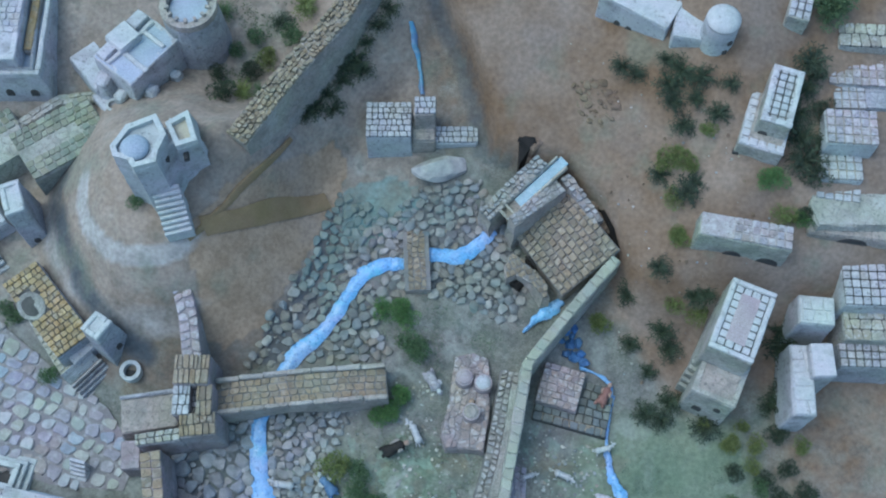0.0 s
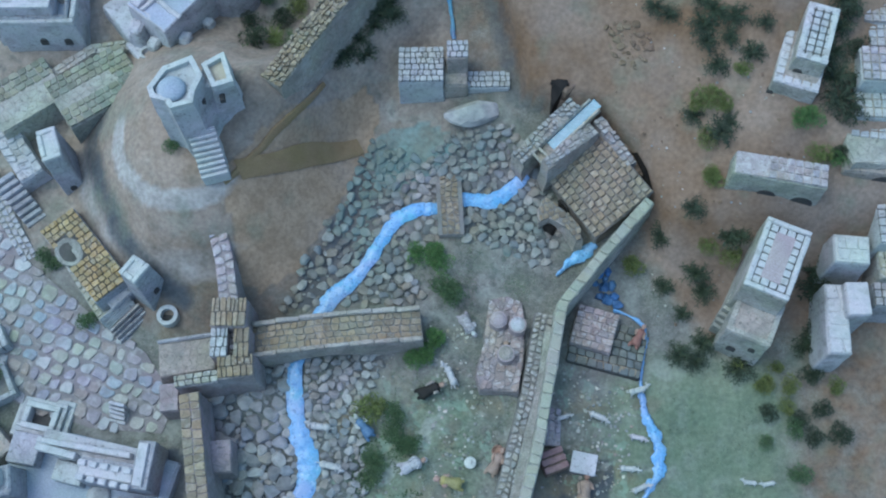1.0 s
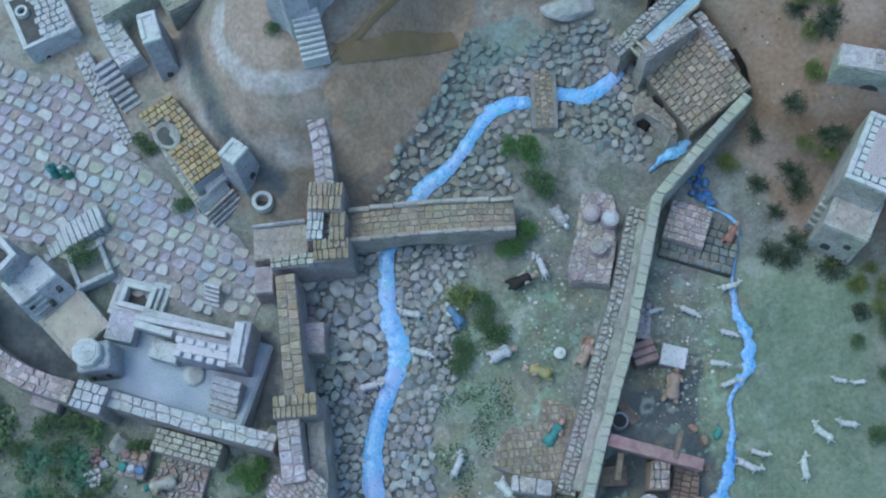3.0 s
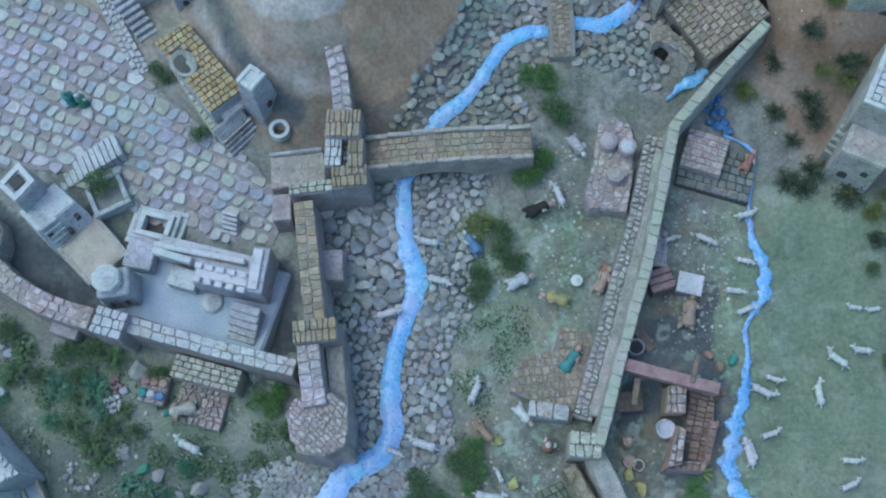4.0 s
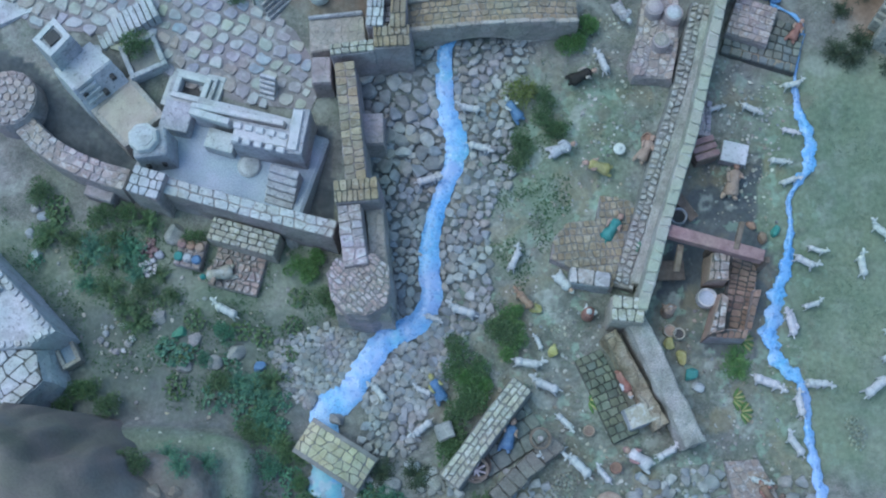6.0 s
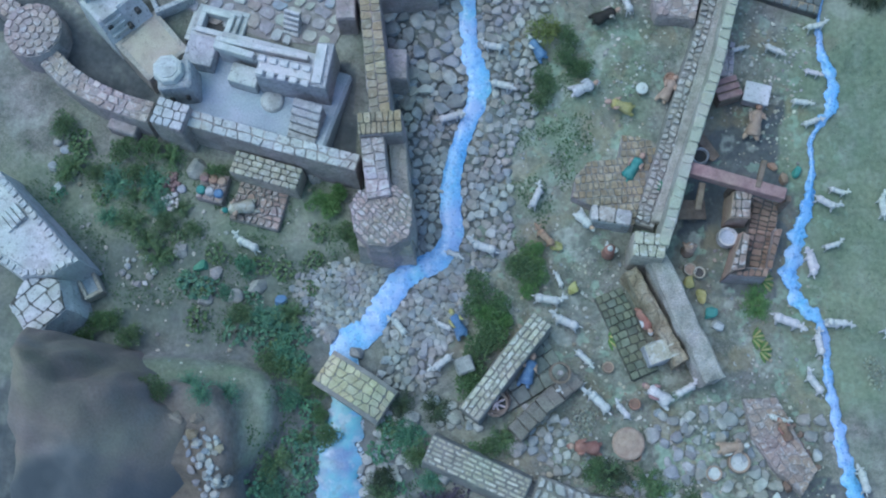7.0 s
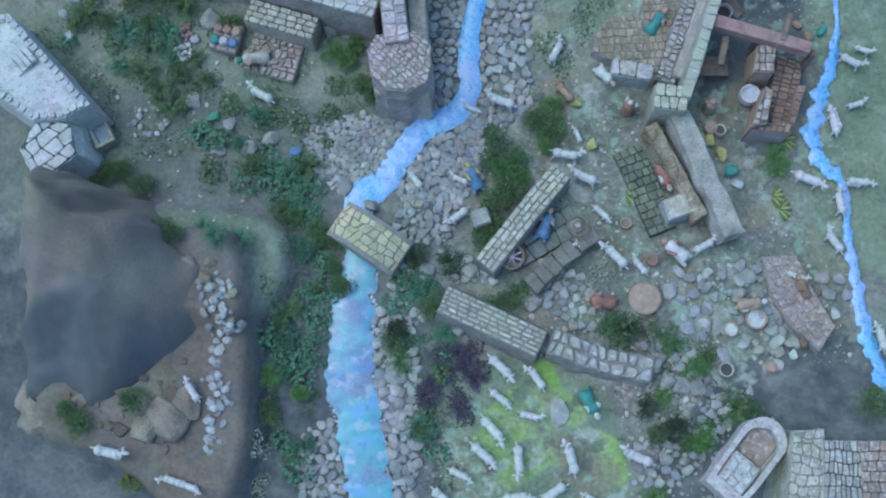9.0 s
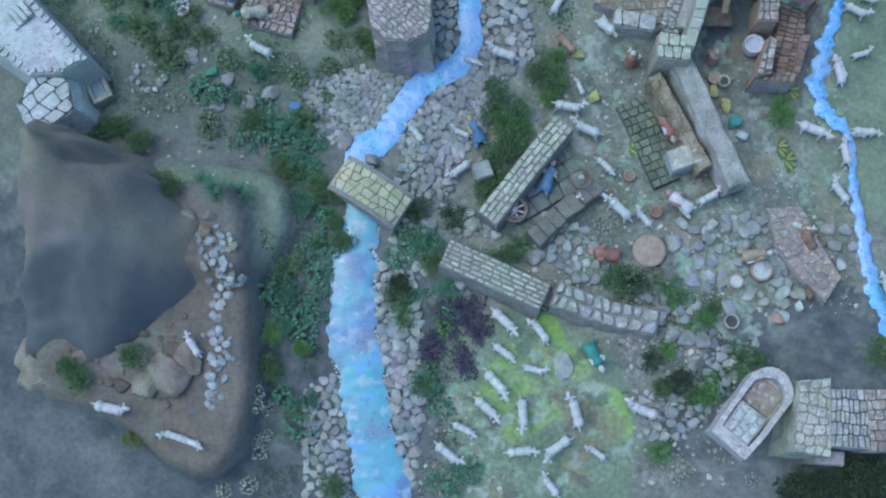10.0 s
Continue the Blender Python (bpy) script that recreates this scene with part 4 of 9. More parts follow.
def ribbon(name, line, widths, mat, label, lift=0.004, kind="structure", category="stream", scale=0.00085, ragged=0.2):
    """A winding strip of painted water with ragged banks."""
    pts = [Vector(p) for p in line]
    fine, wide = [], []
    for i in range(len(pts) - 1):
        p0, p1, p2, p3 = pts[max(0, i - 1)], pts[i], pts[i + 1], pts[min(len(pts) - 1, i + 2)]
        for k in range(14):
            u = k / 14
            fine.append(0.5 * ((2 * p1) + (p2 - p0) * u + (2 * p0 - 5 * p1 + 4 * p2 - p3) * u * u + (3 * p1 - p0 - 3 * p2 + p3) * u ** 3))
            wide.append(widths[i] + (widths[i + 1] - widths[i]) * u)
    bm = bmesh.new()
    rows_ = []
    for i, p in enumerate(fine):
        t = (fine[min(i + 1, len(fine) - 1)] - fine[max(i - 1, 0)]).normalized()
        row = []
        for j in range(7):
            s = j / 3 - 1
            k = wide[i] * scale * s * (1 + ragged * noise.noise((p.x * 70, p.y * 70, s * 3)) + 0.5 * ragged * noise.noise((p.x * 190, p.y * 190, s * 3)))
            x, y = p.x - t.y * k, p.y + t.x * k
            row.append(bm.verts.new((x, y, ground_z(x, y) + lift - 0.003 * abs(s) ** 3 + 0.0015 * noise.noise((x * 90, y * 90, 1)))))
        rows_.append(row)
    for a, b in zip(rows_, rows_[1:]):
        for j in range(6):
            bm.faces.new((a[j], a[j + 1], b[j + 1], b[j])).smooth = True
    me = bpy.data.meshes.new(name)
    bm.to_mesh(me)
    bm.free()
    me.materials.append(mat)
    return tagged(new(name, me), label, category, kind=kind)


# ---------------------------------------------------------------- water
ribbon("stream", STREAM[:26], STREAM_WIDE[:26], WATER, "bright blue painted stream winding through grey river pebbles", 0.006, ragged=0.22)
ribbon("lower_stream", STREAM[25:], STREAM_WIDE[25:], WATER_LOW, "pale lilac and turquoise painted shallow stream", 0.006, ragged=0.3)
ribbon("brook", EAST_STREAM, EAST_WIDE, WATER, "narrow blue painted brook along the green pasture", 0.006, ragged=0.95)
ribbon("rivulet", [(-0.050, 0.973), (-0.044, 0.952), (-0.038, 0.927), (-0.033, 0.884)], [5, 6, 4, 4], WATER_LOW, "thin pale blue rivulet trickling down the sandy hill", 0.006, ragged=0.7)

# ---------------------------------------------------------------- the tower on its mound
def ring_wall(r_out, r_in, low, high, sides, turn=0.0, bm=None):
    bm = bm or bmesh.new()
    loops = []
    for r, z in ((r_out, low), (r_out, high), (r_in, high), (r_in, low)):
        loops.append([bm.verts.new((r * math.cos(2 * math.pi * (i + 0.5) / sides + turn), r * math.sin(2 * math.pi * (i + 0.5) / sides + turn), z)) for i in range(sides)])
    for a, b in zip(loops, loops[1:] + loops[:1]):
        for i in range(sides):
            bm.faces.new((a[i], a[(i + 1) % sides], b[(i + 1) % sides], b[i]))
    return bm
tower = block([(-0.456, 0.684), (-0.437, 0.717), (-0.397, 0.734), (-0.38, 0.702), (-0.389, 0.676), (-0.39, 0.659), (-0.421, 0.65), (-0.43, 0.662), (-0.45, 0.668)], 0.28, 0.405, PALE_WALL, "smooth lilac-grey tower with white rim and low dome", "tower", "model tower", foot=[(-0.458, 0.68), (-0.436, 0.718), (-0.39, 0.738), (-0.37, 0.701), (-0.381, 0.671), (-0.382, 0.651), (-0.418, 0.641), (-0.428, 0.655), (-0.451, 0.662)], rim=0.0075, deep=0.010, rim_mat=IVORY, top=PALE_WALL)
part("roof_dome", lathe([(0.0205, 0.0), (0.020, 0.004), (0.016, 0.008), (0.009, 0.0105), (0.003, 0.0112)], 20), BLUE_ROOF, tower, "low blue-grey dome", pose(-0.006, -0.001, 0.128))
block([(-0.398, 0.68), (-0.391, 0.706), (-0.384, 0.74), (-0.345, 0.719), (-0.344, 0.706), (-0.377, 0.695)], 0.27, 0.392, PALE_WALL, "plain link between the tower and its annex", "tower_link", "model tower", foot=[(-0.431, 0.663), (-0.435, 0.736), (-0.412, 0.799), (-0.346, 0.739), (-0.352, 0.718), (-0.39, 0.679)], top=PALE_WALL)
block([(-0.386, 0.724), (-0.355, 0.744), (-0.338, 0.696), (-0.367, 0.686)], 0.28, 0.398, PALE_WALL, "tower annex with white rim and sandy roof", "tower_annex", "model tower", foot=[(-0.42, 0.787), (-0.378, 0.806), (-0.345, 0.721), (-0.387, 0.697)], rim=0.007, deep=0.010, rim_mat=IVORY, top=BEIGE)
for (x, y), z, turn in zip([(-0.388, 0.69), (-0.36, 0.692), (-0.419, 0.675), (-0.407, 0.663)], (0.374, 0.374, 0.345, 0.31), (12, 12, 8, 6)):
    part("window", arch_bm(0.0075, 0.009, 0.012), HOLE_SHADE, tower, place=Matrix.Translation(-tower.matrix_basis.translation) @ pose(x, y, z, 0, 0, turn))
stairs((-0.390, 0.634, 0.040, 0.052, 15.0), 0.28, 0.338, 9, IVORY, "pale plaster flight of steps up to the tower door")

# ---------------------------------------------------------------- the long wall of the hill
wall_run([(-0.304, 0.744), (-0.225, 0.865), (-0.160, 0.937), (-0.084, 1.050), (-0.022, 1.138)], [0.32, 0.325, 0.345, 0.38, 0.41], [0.2, 0.22, 0.24, 0.26, 0.28], 0.036, SAND_WALL, YELLOW_STONE, "long grey-brown stone wall with rough capping stones", size=0.0078, jumble=True, bottom_extra=1.5)

# ---------------------------------------------------------------- house at the foot of the hill
house((-0.086, 0.830, 0.072, 0.062, 0.0), 0.13, 0.22, PALE_WALL, None, "grey stone house block with pale cobbled flat roof", WHITE_STONE, 0.0098)
house((-0.031, 0.821, 0.038, 0.036, 0.0), 0.13, 0.20, SAND_WALL, None, "yellowish stone porch between two house blocks", None)
house((-0.028, 0.839, 0.034, 0.030, 0.0), 0.13, 0.25, SAND_WALL, None, "small yellowish stone turret with white roof stones", WHITE_STONE, 0.0095)
house((0.013, 0.822, 0.087, 0.029, -0.0), 0.13, 0.185, PALE_WALL, None, "low stone house wing with white cobbled roof", WHITE_STONE, 0.0098, openings=(("s", 0.012, 0.02, 0.022),))

# ---------------------------------------------------------------- eastern houses
terrace = (0.434, 0.490, 0.067, 0.115, -24.4)
h = house(terrace, 0.12, 0.24, GREEN_WALL, JOINT, "tall pale house with pink roof terrace and square parapet stones", IVORY, 0.0125, 0.006, inset=0.017, rim=IVORY, even=True)
for o in [s for c in h.children for s in c.children]:
    if abs(o.location.x) < terrace[2] / 2 - 0.02 and abs(o.location.y) < terrace[3] / 2 - 0.02:
        bpy.data.objects.remove(o)
part("terrace_floor", slab(terrace[2] - 0.038, terrace[3] - 0.038, 0.003, 0.0005, at=(0, 0, 0.1225)), PINK_FLOOR, h, "pink terrace floor")
house((0.411, 0.421, 0.068, 0.069, -24.9), 0.1, 0.175, GREEN_WALL, SAND_WALL, "lower terrace of the pale house with broken parapet", None, parapet=0.004, openings=(("s", -0.01, 0.014, 0.02), ("s", 0.016, 0.01, 0.014, 0.03)))
stairs((0.383, 0.450, 0.016, 0.059, -32.5), 0.105, 0.175, 8, GREEN_WALL, "mossy outside steps beside the pale house")
house((0.482, 0.786, 0.066, 0.142, -18.7), 0.26, 0.335, GREEN_WALL, SAND_WALL, "pale two-storey house with white edge stones", IVORY, 0.0125, 0.003, (("s", 0.0, 0.014, 0.02, 0.02), ("s", -0.03, 0.01, 0.012, 0.04)), rim=IVORY, keep=lambda x, y: x < -0.025 or y < -0.055, even=True)
house((0.489, 0.786, 0.045, 0.096, -18.9), 0.325, 0.37, GREEN_WALL, JOINT, "white upper storey with square roof stones", WHITE_STONE, 0.0125, 0.005, (("s", -0.01, 0.014, 0.02),), rim=IVORY, even=True)
house((0.441, 0.612, 0.134, 0.037, -11.4), 0.215, 0.285, GREEN_WALL, LILAC_STONE, "long stone house with grey slab roof and arched doors", LILAC_STONE, 0.0125, 0.0, (("s", -0.008, 0.028, 0.032), ("s", 0.045, 0.034, 0.03)), keep=lambda x, y: x > -0.015, even=True)
house((0.636, 0.895, 0.096, 0.040, -3.5), 0.220, 0.358, GREEN_WALL, None, "yellowish mossy house with broken roof stones", CREAM_STONE, 0.016, openings=(("s", -0.01, 0.03, 0.03),))
house((0.634, 0.850, 0.120, 0.053, -3.7), 0.250, 0.333, GREY_WALL, SAND_WALL, "house with square grey roof tiles", LILAC_STONE, 0.0125, even=True)
house((0.603, 0.811, 0.047, 0.043, -2.3), 0.250, 0.325, GREY_WALL, SAND_WALL, "house with pale bluish cobbled roof", WHITE_STONE, 0.0125, even=True)
house((0.659, 0.807, 0.065, 0.035, -1.7), 0.250, 0.325, GREY_WALL, None, "flat grey plaster house", None, parapet=0.004)
house((0.593, 0.750, 0.074, 0.056, -4.2), 0.240, 0.343, PALE_WALL, SAND_WALL, "tall pale house with worn stone roof", LILAC_STONE, 0.0125, openings=(("s", 0.0, 0.02, 0.02, 0.05),), even=True)
house((0.584, 0.705, 0.062, 0.043, -3.4), 0.230, 0.305, PALE_WALL, SAND_WALL, "pale house with white square roof stones", WHITE_STONE, 0.0125, even=True)
house((0.582, 0.676, 0.066, 0.034, -8.0), 0.220, 0.285, PALE_WALL, SAND_WALL, "low pale house with white roof stones and arched door", WHITE_STONE, 0.0125, openings=(("s", 0.0, 0.024, 0.026),), even=True)
house((0.607, 0.623, 0.139, 0.031, -7.4), 0.220, 0.268, SAND_WALL, None, "arched sandstone wall between the houses", None, openings=(("s", 0.0, 0.05, 0.045),), name="arched_wall")
house((0.551, 0.639, 0.018, 0.020, 0.0), 0.210, 0.272, IVORY, None, "small white box house", None)
house((0.647, 0.565, 0.104, 0.093, -2.4), 0.107, 0.221, PALE_WALL, None, "house with big white square roof stones", WHITE_STONE, 0.0125, even=True)
house((0.557, 0.518, 0.053, 0.045, -5.7), 0.094, 0.203, PALE_WALL, IVORY, "pale rounded house with few white roof slabs", IVORY, 0.02, taper=0.25, inset=0.008)
house((0.653, 0.500, 0.105, 0.050, -2.9), 0.085, 0.185, GREEN_WALL, None, "low greenish house with stone roof edge", CREAM_STONE, 0.016, 0.003)
house((0.535, 0.421, 0.034, 0.109, -2.9), 0.061, 0.168, PALE_WALL, PALE_WALL, "narrow white house with cracked slab roof", IVORY, 0.022, inset=0.004)
house((0.562, 0.446, 0.035, 0.052, 0.0), 0.069, 0.188, PALE_WALL, IVORY, "plain white tower house", None)
house((0.643, 0.459, 0.096, 0.037, -2.1), 0.073, 0.164, GREY_WALL, None, "low grey house with striped slab roof", LILAC_STONE, 0.0125, even=True)

block([(0.594, 0.911), (0.706, 0.917), (0.657, 0.619), (0.546, 0.62), (0.537, 0.654), (0.552, 0.705), (0.568, 0.782)], 0.18, 0.285, GREEN_WALL, "pale mossy plaster base under the joined upper houses", "retaining_wall", "wall", flare=0.014, lump=0.004)

# houses at the top of the slope
house((0.309, 0.968, 0.112, 0.101, -32.1), 0.3, 0.375, PALE_WALL, IVORY, "long white house with flat roof", None, parapet=0.005, openings=(("s", 0.03, 0.018, 0.022), ("s", -0.02, 0.01, 0.01, 0.03), ("s", 0.0, 0.01, 0.01, 0.03)), rim=IVORY)
house((0.374, 0.916, 0.060, 0.078, -11.2), 0.29, 0.375, PALE_WALL, PALE_WALL, "pale flat-roofed middle house", None, openings=(("w", 0.0, 0.008, 0.01, 0.03), ("w", 0.02, 0.008, 0.01, 0.03)))
stairs((0.346, 0.902, 0.025, 0.027, -18.8), 0.29, 0.33, 5, GREY_WALL, "grey stone steps before the white house")
rt = thing("round_tower", "round pale tower with white plaster top", "model tower", *(0.403, 0.886), 0.29)
part("tower_body", drum(0.028, 0.125, 20, 0.9, 0.001), PALE_WALL, rt)
part("tower_top", lathe([(0.0252, 0.124), (0.025, 0.129), (0.016, 0.134), (0.005, 0.136)], 20), IVORY, rt, "white plaster cap")
for a, z in ((-70, 0.075), (-60, 0.095), (-78, 0.055)):
    part("window", slab(0.007, 0.008, 0.008, 0.001), HOLE_SHADE, rt, place=pose(0, 0, 0, 0, 0, a + 90) @ pose(0, -0.0245, z))
house((0.522, 0.917, 0.032, 0.042, -17.4), 0.33, 0.40, GREEN_WALL, None, "small house with pale roof stones", WHITE_STONE, 0.0125, 0.003, (("s", 0.0, 0.012, 0.014, 0.02),), even=True)

# ---------------------------------------------------------------- north-western houses
house((-0.703, 1.003, 0.128, 0.215, 0.0), 0.17, 0.24, PALE_WALL, BLUE_ROOF, "large white palace with battlements", None, parapet=0.012, rim=IVORY, openings=(("s", 0.0, 0.012, 0.016, 0.02), ("s", 0.04, 0.012, 0.016, 0.02)))
house((-0.725, 0.978, 0.109, 0.145, 0.5), 0.2, 0.275, PALE_WALL, PALE_WALL, "inner white block of the large palace", WHITE_STONE, 0.012, 0.004, rim=IVORY, keep=lambda x, y: x > 0.0 and y > -0.03, openings=(("s", 0.02, 0.006, 0.008, 0.04), ("s", 0.04, 0.006, 0.008, 0.04), ("s", 0.0, 0.006, 0.008, 0.04)))
house((-0.660, 1.001, 0.015, 0.130, -0.6), 0.2, 0.255, SAND_WALL, OCHRE_STONE, "narrow ochre roof strip of the palace", None)
wall_run([(-0.777, 0.903), (-0.650, 0.904), (-0.663, 1.066)], [0.2555] * 3, [0.235] * 3, 0.006, PALE_WALL, WHITE_STONE, "row of small white battlement teeth", "battlement", 0.006)
nb = house((-0.483, 0.931, 0.108, 0.083, 51.2), 0.17, 0.27, PALE_WALL, BLUE_ROOF, "grey flat-roofed house block with plaster ridges", None, parapet=0.003, taper=0.12)
for px, py, w, d, h in ((0.0, 0.012, 0.10, 0.007, 0.006), (-0.02, -0.02, 0.008, 0.05, 0.005), (0.028, -0.012, 0.007, 0.046, 0.005), (0.035, 0.03, 0.03, 0.022, 0.012), (-0.035, 0.028, 0.03, 0.02, 0.008)):
    part("plaster_ridge", lumpy(slab(w, d, h, 0.0015), 0.0014, 0.008), IVORY if h < 0.007 else PALE_WALL, nb, "white plaster ridge", pose(px, py, 0.102))
for px, py, k in ((-0.066, 0.02, 1.0), (-0.064, -0.012, 0.8), (-0.03, -0.05, 0.9), (0.02, -0.05, 0.7)):
    part("buttress", lumpy(slab(0.024 * k, 0.022 * k, 0.075 * k, 0.004, 0.5), 0.003, 0.01), PALE_WALL, nb, "rough white plaster buttress", pose(px, py, 0.0, 0, 0, 20))
house((-0.502, 0.944, 0.042, 0.040, 47.4), 0.17, 0.285, PALE_WALL, IVORY, "small white roof chamber", None)
house((-0.563, 0.930, 0.049, 0.079, 40.1), 0.15, 0.22, PALE_WALL, PALE_WALL, "low pale annex with rounded shoulders", None, taper=0.2)
house((-0.534, 0.885, 0.055, 0.047, 41.2), 0.14, 0.20, PALE_WALL, PALE_WALL, "pale porch with round basin", None, taper=0.15)
rb = thing("roof_basin", "white round basin standing on the porch roof", "basin", *(-0.529, 0.863), 0.2035)
part("basin_rim", ring_wall(0.0115, 0.0075, 0.0, 0.009, 16), IVORY, rb)
part("basin_floor", drum(0.0078, 0.003, 16, 1, 0), GREY_WALL, rb)
ct = thing("keep", "round grey keep with toothed cream battlement", "model tower", *(-0.398, 0.985), 0.17)
part("tower_body", drum(0.052, 0.13, 20, 0.85, 0.001), GREY_WALL, ct)
part("tower_floor", drum(0.03, 0.004, 20, 1, 0), BLUE_ROOF, ct, place=pose(0, 0, 0.129))
part("parapet", ring_wall(0.045, 0.034, 0.129, 0.142, 20), SAND_WALL, ct, "cream parapet ring")
for i in range(14):
    part("tooth", slab(0.005, 0.008, 0.006, 0.0008), SAND_WALL, ct, place=pose(0, 0, 0, 0, 0, i * 360 / 14) @ pose(0, 0.033, 0.1415))
house((-0.609, 0.810, 0.136, 0.096, 33.7), 0.12, 0.2, GREEN_WALL, GREEN_WALL, "mossy house with weathered slab roof", MOSS_STONE, 0.012, keep=lambda x, y: abs(y) > 0.012 or x > 0.03)
house((-0.727, 0.799, 0.118, 0.088, 34.9), 0.12, 0.19, GREEN_WALL, GREEN_WALL, "mossy house with yellowish stone roof edge", MOSS_STONE, 0.012, keep=lambda x, y: y > 0.005)
wall_run([(-0.702, 0.829), (-0.627, 0.887), (-0.544, 0.895)], [0.185] * 3, [0.12] * 3, 0.02, GREEN_WALL, CREAM_STONE, "mossy yellow wall top with slab stones")

# ---------------------------------------------------------------- western quarter inside the wall
house((-0.657, 0.689, 0.030, 0.055, 19.4), 0.10, 0.23, GREY_WALL, IVORY, "tall narrow grey house with white cap", None, taper=0.3, parapet=0.006, rim=IVORY, openings=(("s", 0.0, 0.01, 0.014, 0.03),))
house((-0.865, 0.751, 0.092, 0.106, 28.8), 0.1, 0.165, PALE_WALL, None, "white house with cobbled roof and cream parapet", WHITE_STONE, 0.012, 0.004, (("s", 0.02, 0.02, 0.026), ("s", -0.02, 0.008, 0.012, 0.02)), rim=IVORY, keep=lambda x, y: x > -0.01)
wall_run([(-0.778, 0.816), (-0.744, 0.721), (-0.707, 0.670)], [0.19, 0.165, 0.16], [0.09] * 3, 0.04, PALE_WALL, WHITE_STONE, "white wall walk with broken capping stones", size=0.013)
stairs((-0.723, 0.628, 0.035, 0.104, 39.1), 0.085, 0.16, 11, GREY_WALL, "long grey flight of steps beside the wall walk")
wall_run([(-0.795, 0.690), (-0.754, 0.613), (-0.715, 0.549)], [0.145, 0.12, 0.10], [0.06] * 3, 0.026, GREEN_WALL, WHITE_STONE, "low mossy cobbled wall beside the paved square", size=0.01)
yh = house((-0.611, 0.538, 0.062, 0.156, 40.7), 0.085, 0.15, GREY_WALL, None, "house with ochre cobbled roof and open court", OCHRE_STONE, 0.0105, keep=lambda x, y: math.hypot(x - -0.0148, (y - 0.018) * 0.8) > 0.021, taper=0.1)
part("court_floor", lumpy(lathe([(0.021, 0.0), (0.0205, 0.004), (0.018, 0.0035), (0.014, 0.0016), (0.005, 0.001)], 18), 0.0012, 0.01), ROUGH_MORTAR, yh, "round sunken grey court floor", pose(-0.0148, 0.018, 0.0665) @ Matrix.Diagonal((1, 1.25, 1, 1)))
wall_run([(-0.671, 0.581), (-0.629, 0.515), (-0.578, 0.445)], [0.125, 0.115, 0.11], [0.05] * 3, 0.02, GREEN_WALL, CREAM_STONE, "mossy green stone wall at the square's edge", size=0.011)
house((-0.512, 0.493, 0.035, 0.032, 55.9), 0.085, 0.205, GREY_WALL, IVORY, "grey flared tower house with white top", None, taper=0.55, parapet=0.006, rim=IVORY, openings=(("s", 0.0, 0.01, 0.014, 0.05),))
house((-0.551, 0.490, 0.067, 0.032, 46.4), 0.085, 0.13, GREY_WALL, GREY_WALL, "low grey link between two houses", None)
stairs((-0.557, 0.452, 0.056, 0.021, 46.1), 0.10, 0.13, 10, PALE_WALL, "grey ridged steps leading down to the square")
stairs((-0.543, 0.441, 0.060, 0.023, 47.5), 0.075, 0.115, 5, LILAC_STONE, "worn stone steps onto the paved square")
jar = thing("well_ring", "white stone well ring standing on the ground", "well", *(-0.483, 0.451))
part("ring", ring_wall(0.0165, 0.0105, 0.0, 0.016, 20), IVORY, jar)
part("shaft", drum(0.0108, 0.002, 16, 1, 0), HOLE_SHADE, jar)
jar2 = thing("round_basin", "white round basin beside the white house", "basin", *(-0.892, 0.750), 0.166)
part("ring", ring_wall(0.0105, 0.0065, 0.0, 0.012, 16), IVORY, jar2)
part("basin_floor", drum(0.0068, 0.002, 16, 1, 0), GREY_WALL, jar2)

# ---------------------------------------------------------------- the gate and the bridge
wall_run([(-0.397, 0.568), (-0.383, 0.514), (-0.374, 0.451)], [0.205, 0.19, 0.175], [0.07] * 3, 0.028, PINK_WALL, LILAC_STONE, "ruined city wall with loose lilac stones", size=0.014)
house((-0.373, 0.398, 0.017, 0.046, 1.0), 0.07, 0.145, PINK_WALL, None, "recessed passage roof between the gate piers", LILAC_STONE, 0.01, name="gate_passage")
gate = house((-0.373, 0.435, 0.053, 0.045, -1.0), 0.07, 0.175, PINK_WALL, None, "city gate block with ochre striped stones", YELLOW_STONE, 0.0072, name="gatehouse", taper=0.12, lane=0.021)
house((-0.387, 0.391, 0.026, 0.045, 1.0), 0.07, 0.165, PINK_WALL, None, "gate pier with white capping stones", WHITE_STONE, 0.0085, lane=0.014, name="gate_pier")
house((-0.353, 0.391, 0.024, 0.047, 1.0), 0.07, 0.165, PINK_WALL, None, "gate pier with pale capping stones", YELLOW_STONE, 0.0085, lane=0.02, name="gate_pier")
house((-0.361, 0.356, 0.054, 0.034, 4.8), 0.06, 0.16, PINK_WALL, None, "corner bastion with ochre roof stones", YELLOW_STONE, 0.0085, lane=0.014, name="bastion", taper=0.2)
house((-0.419, 0.338, 0.066, 0.018, 8.7), 0.06, 0.155, PINK_WALL, None, "gate wing with pale capping stones", CREAM_STONE, 0.0105, name="gate_wing")
house((-0.469, 0.321, 0.030, 0.044, 4.5), 0.05, 0.11, PINK_WALL, None, "low grey stone buttress by the gate", None, name="buttress", taper=0.1)
rd = thing("gate_road", "sandy plaster ramp leading into the gate", "road", *(-0.451, 0.388), 0.07, 8)
part("ramp", slab(0.085, 0.055, 0.032, 0.002, 0.1, 0.0008), SAND_WALL, rd)
part("ramp_kerb", slab(0.085, 0.006, 0.008, 0.002, 0, 0.0008, at=(0, 0.0275, 0.031)), GREY_WALL, rd)

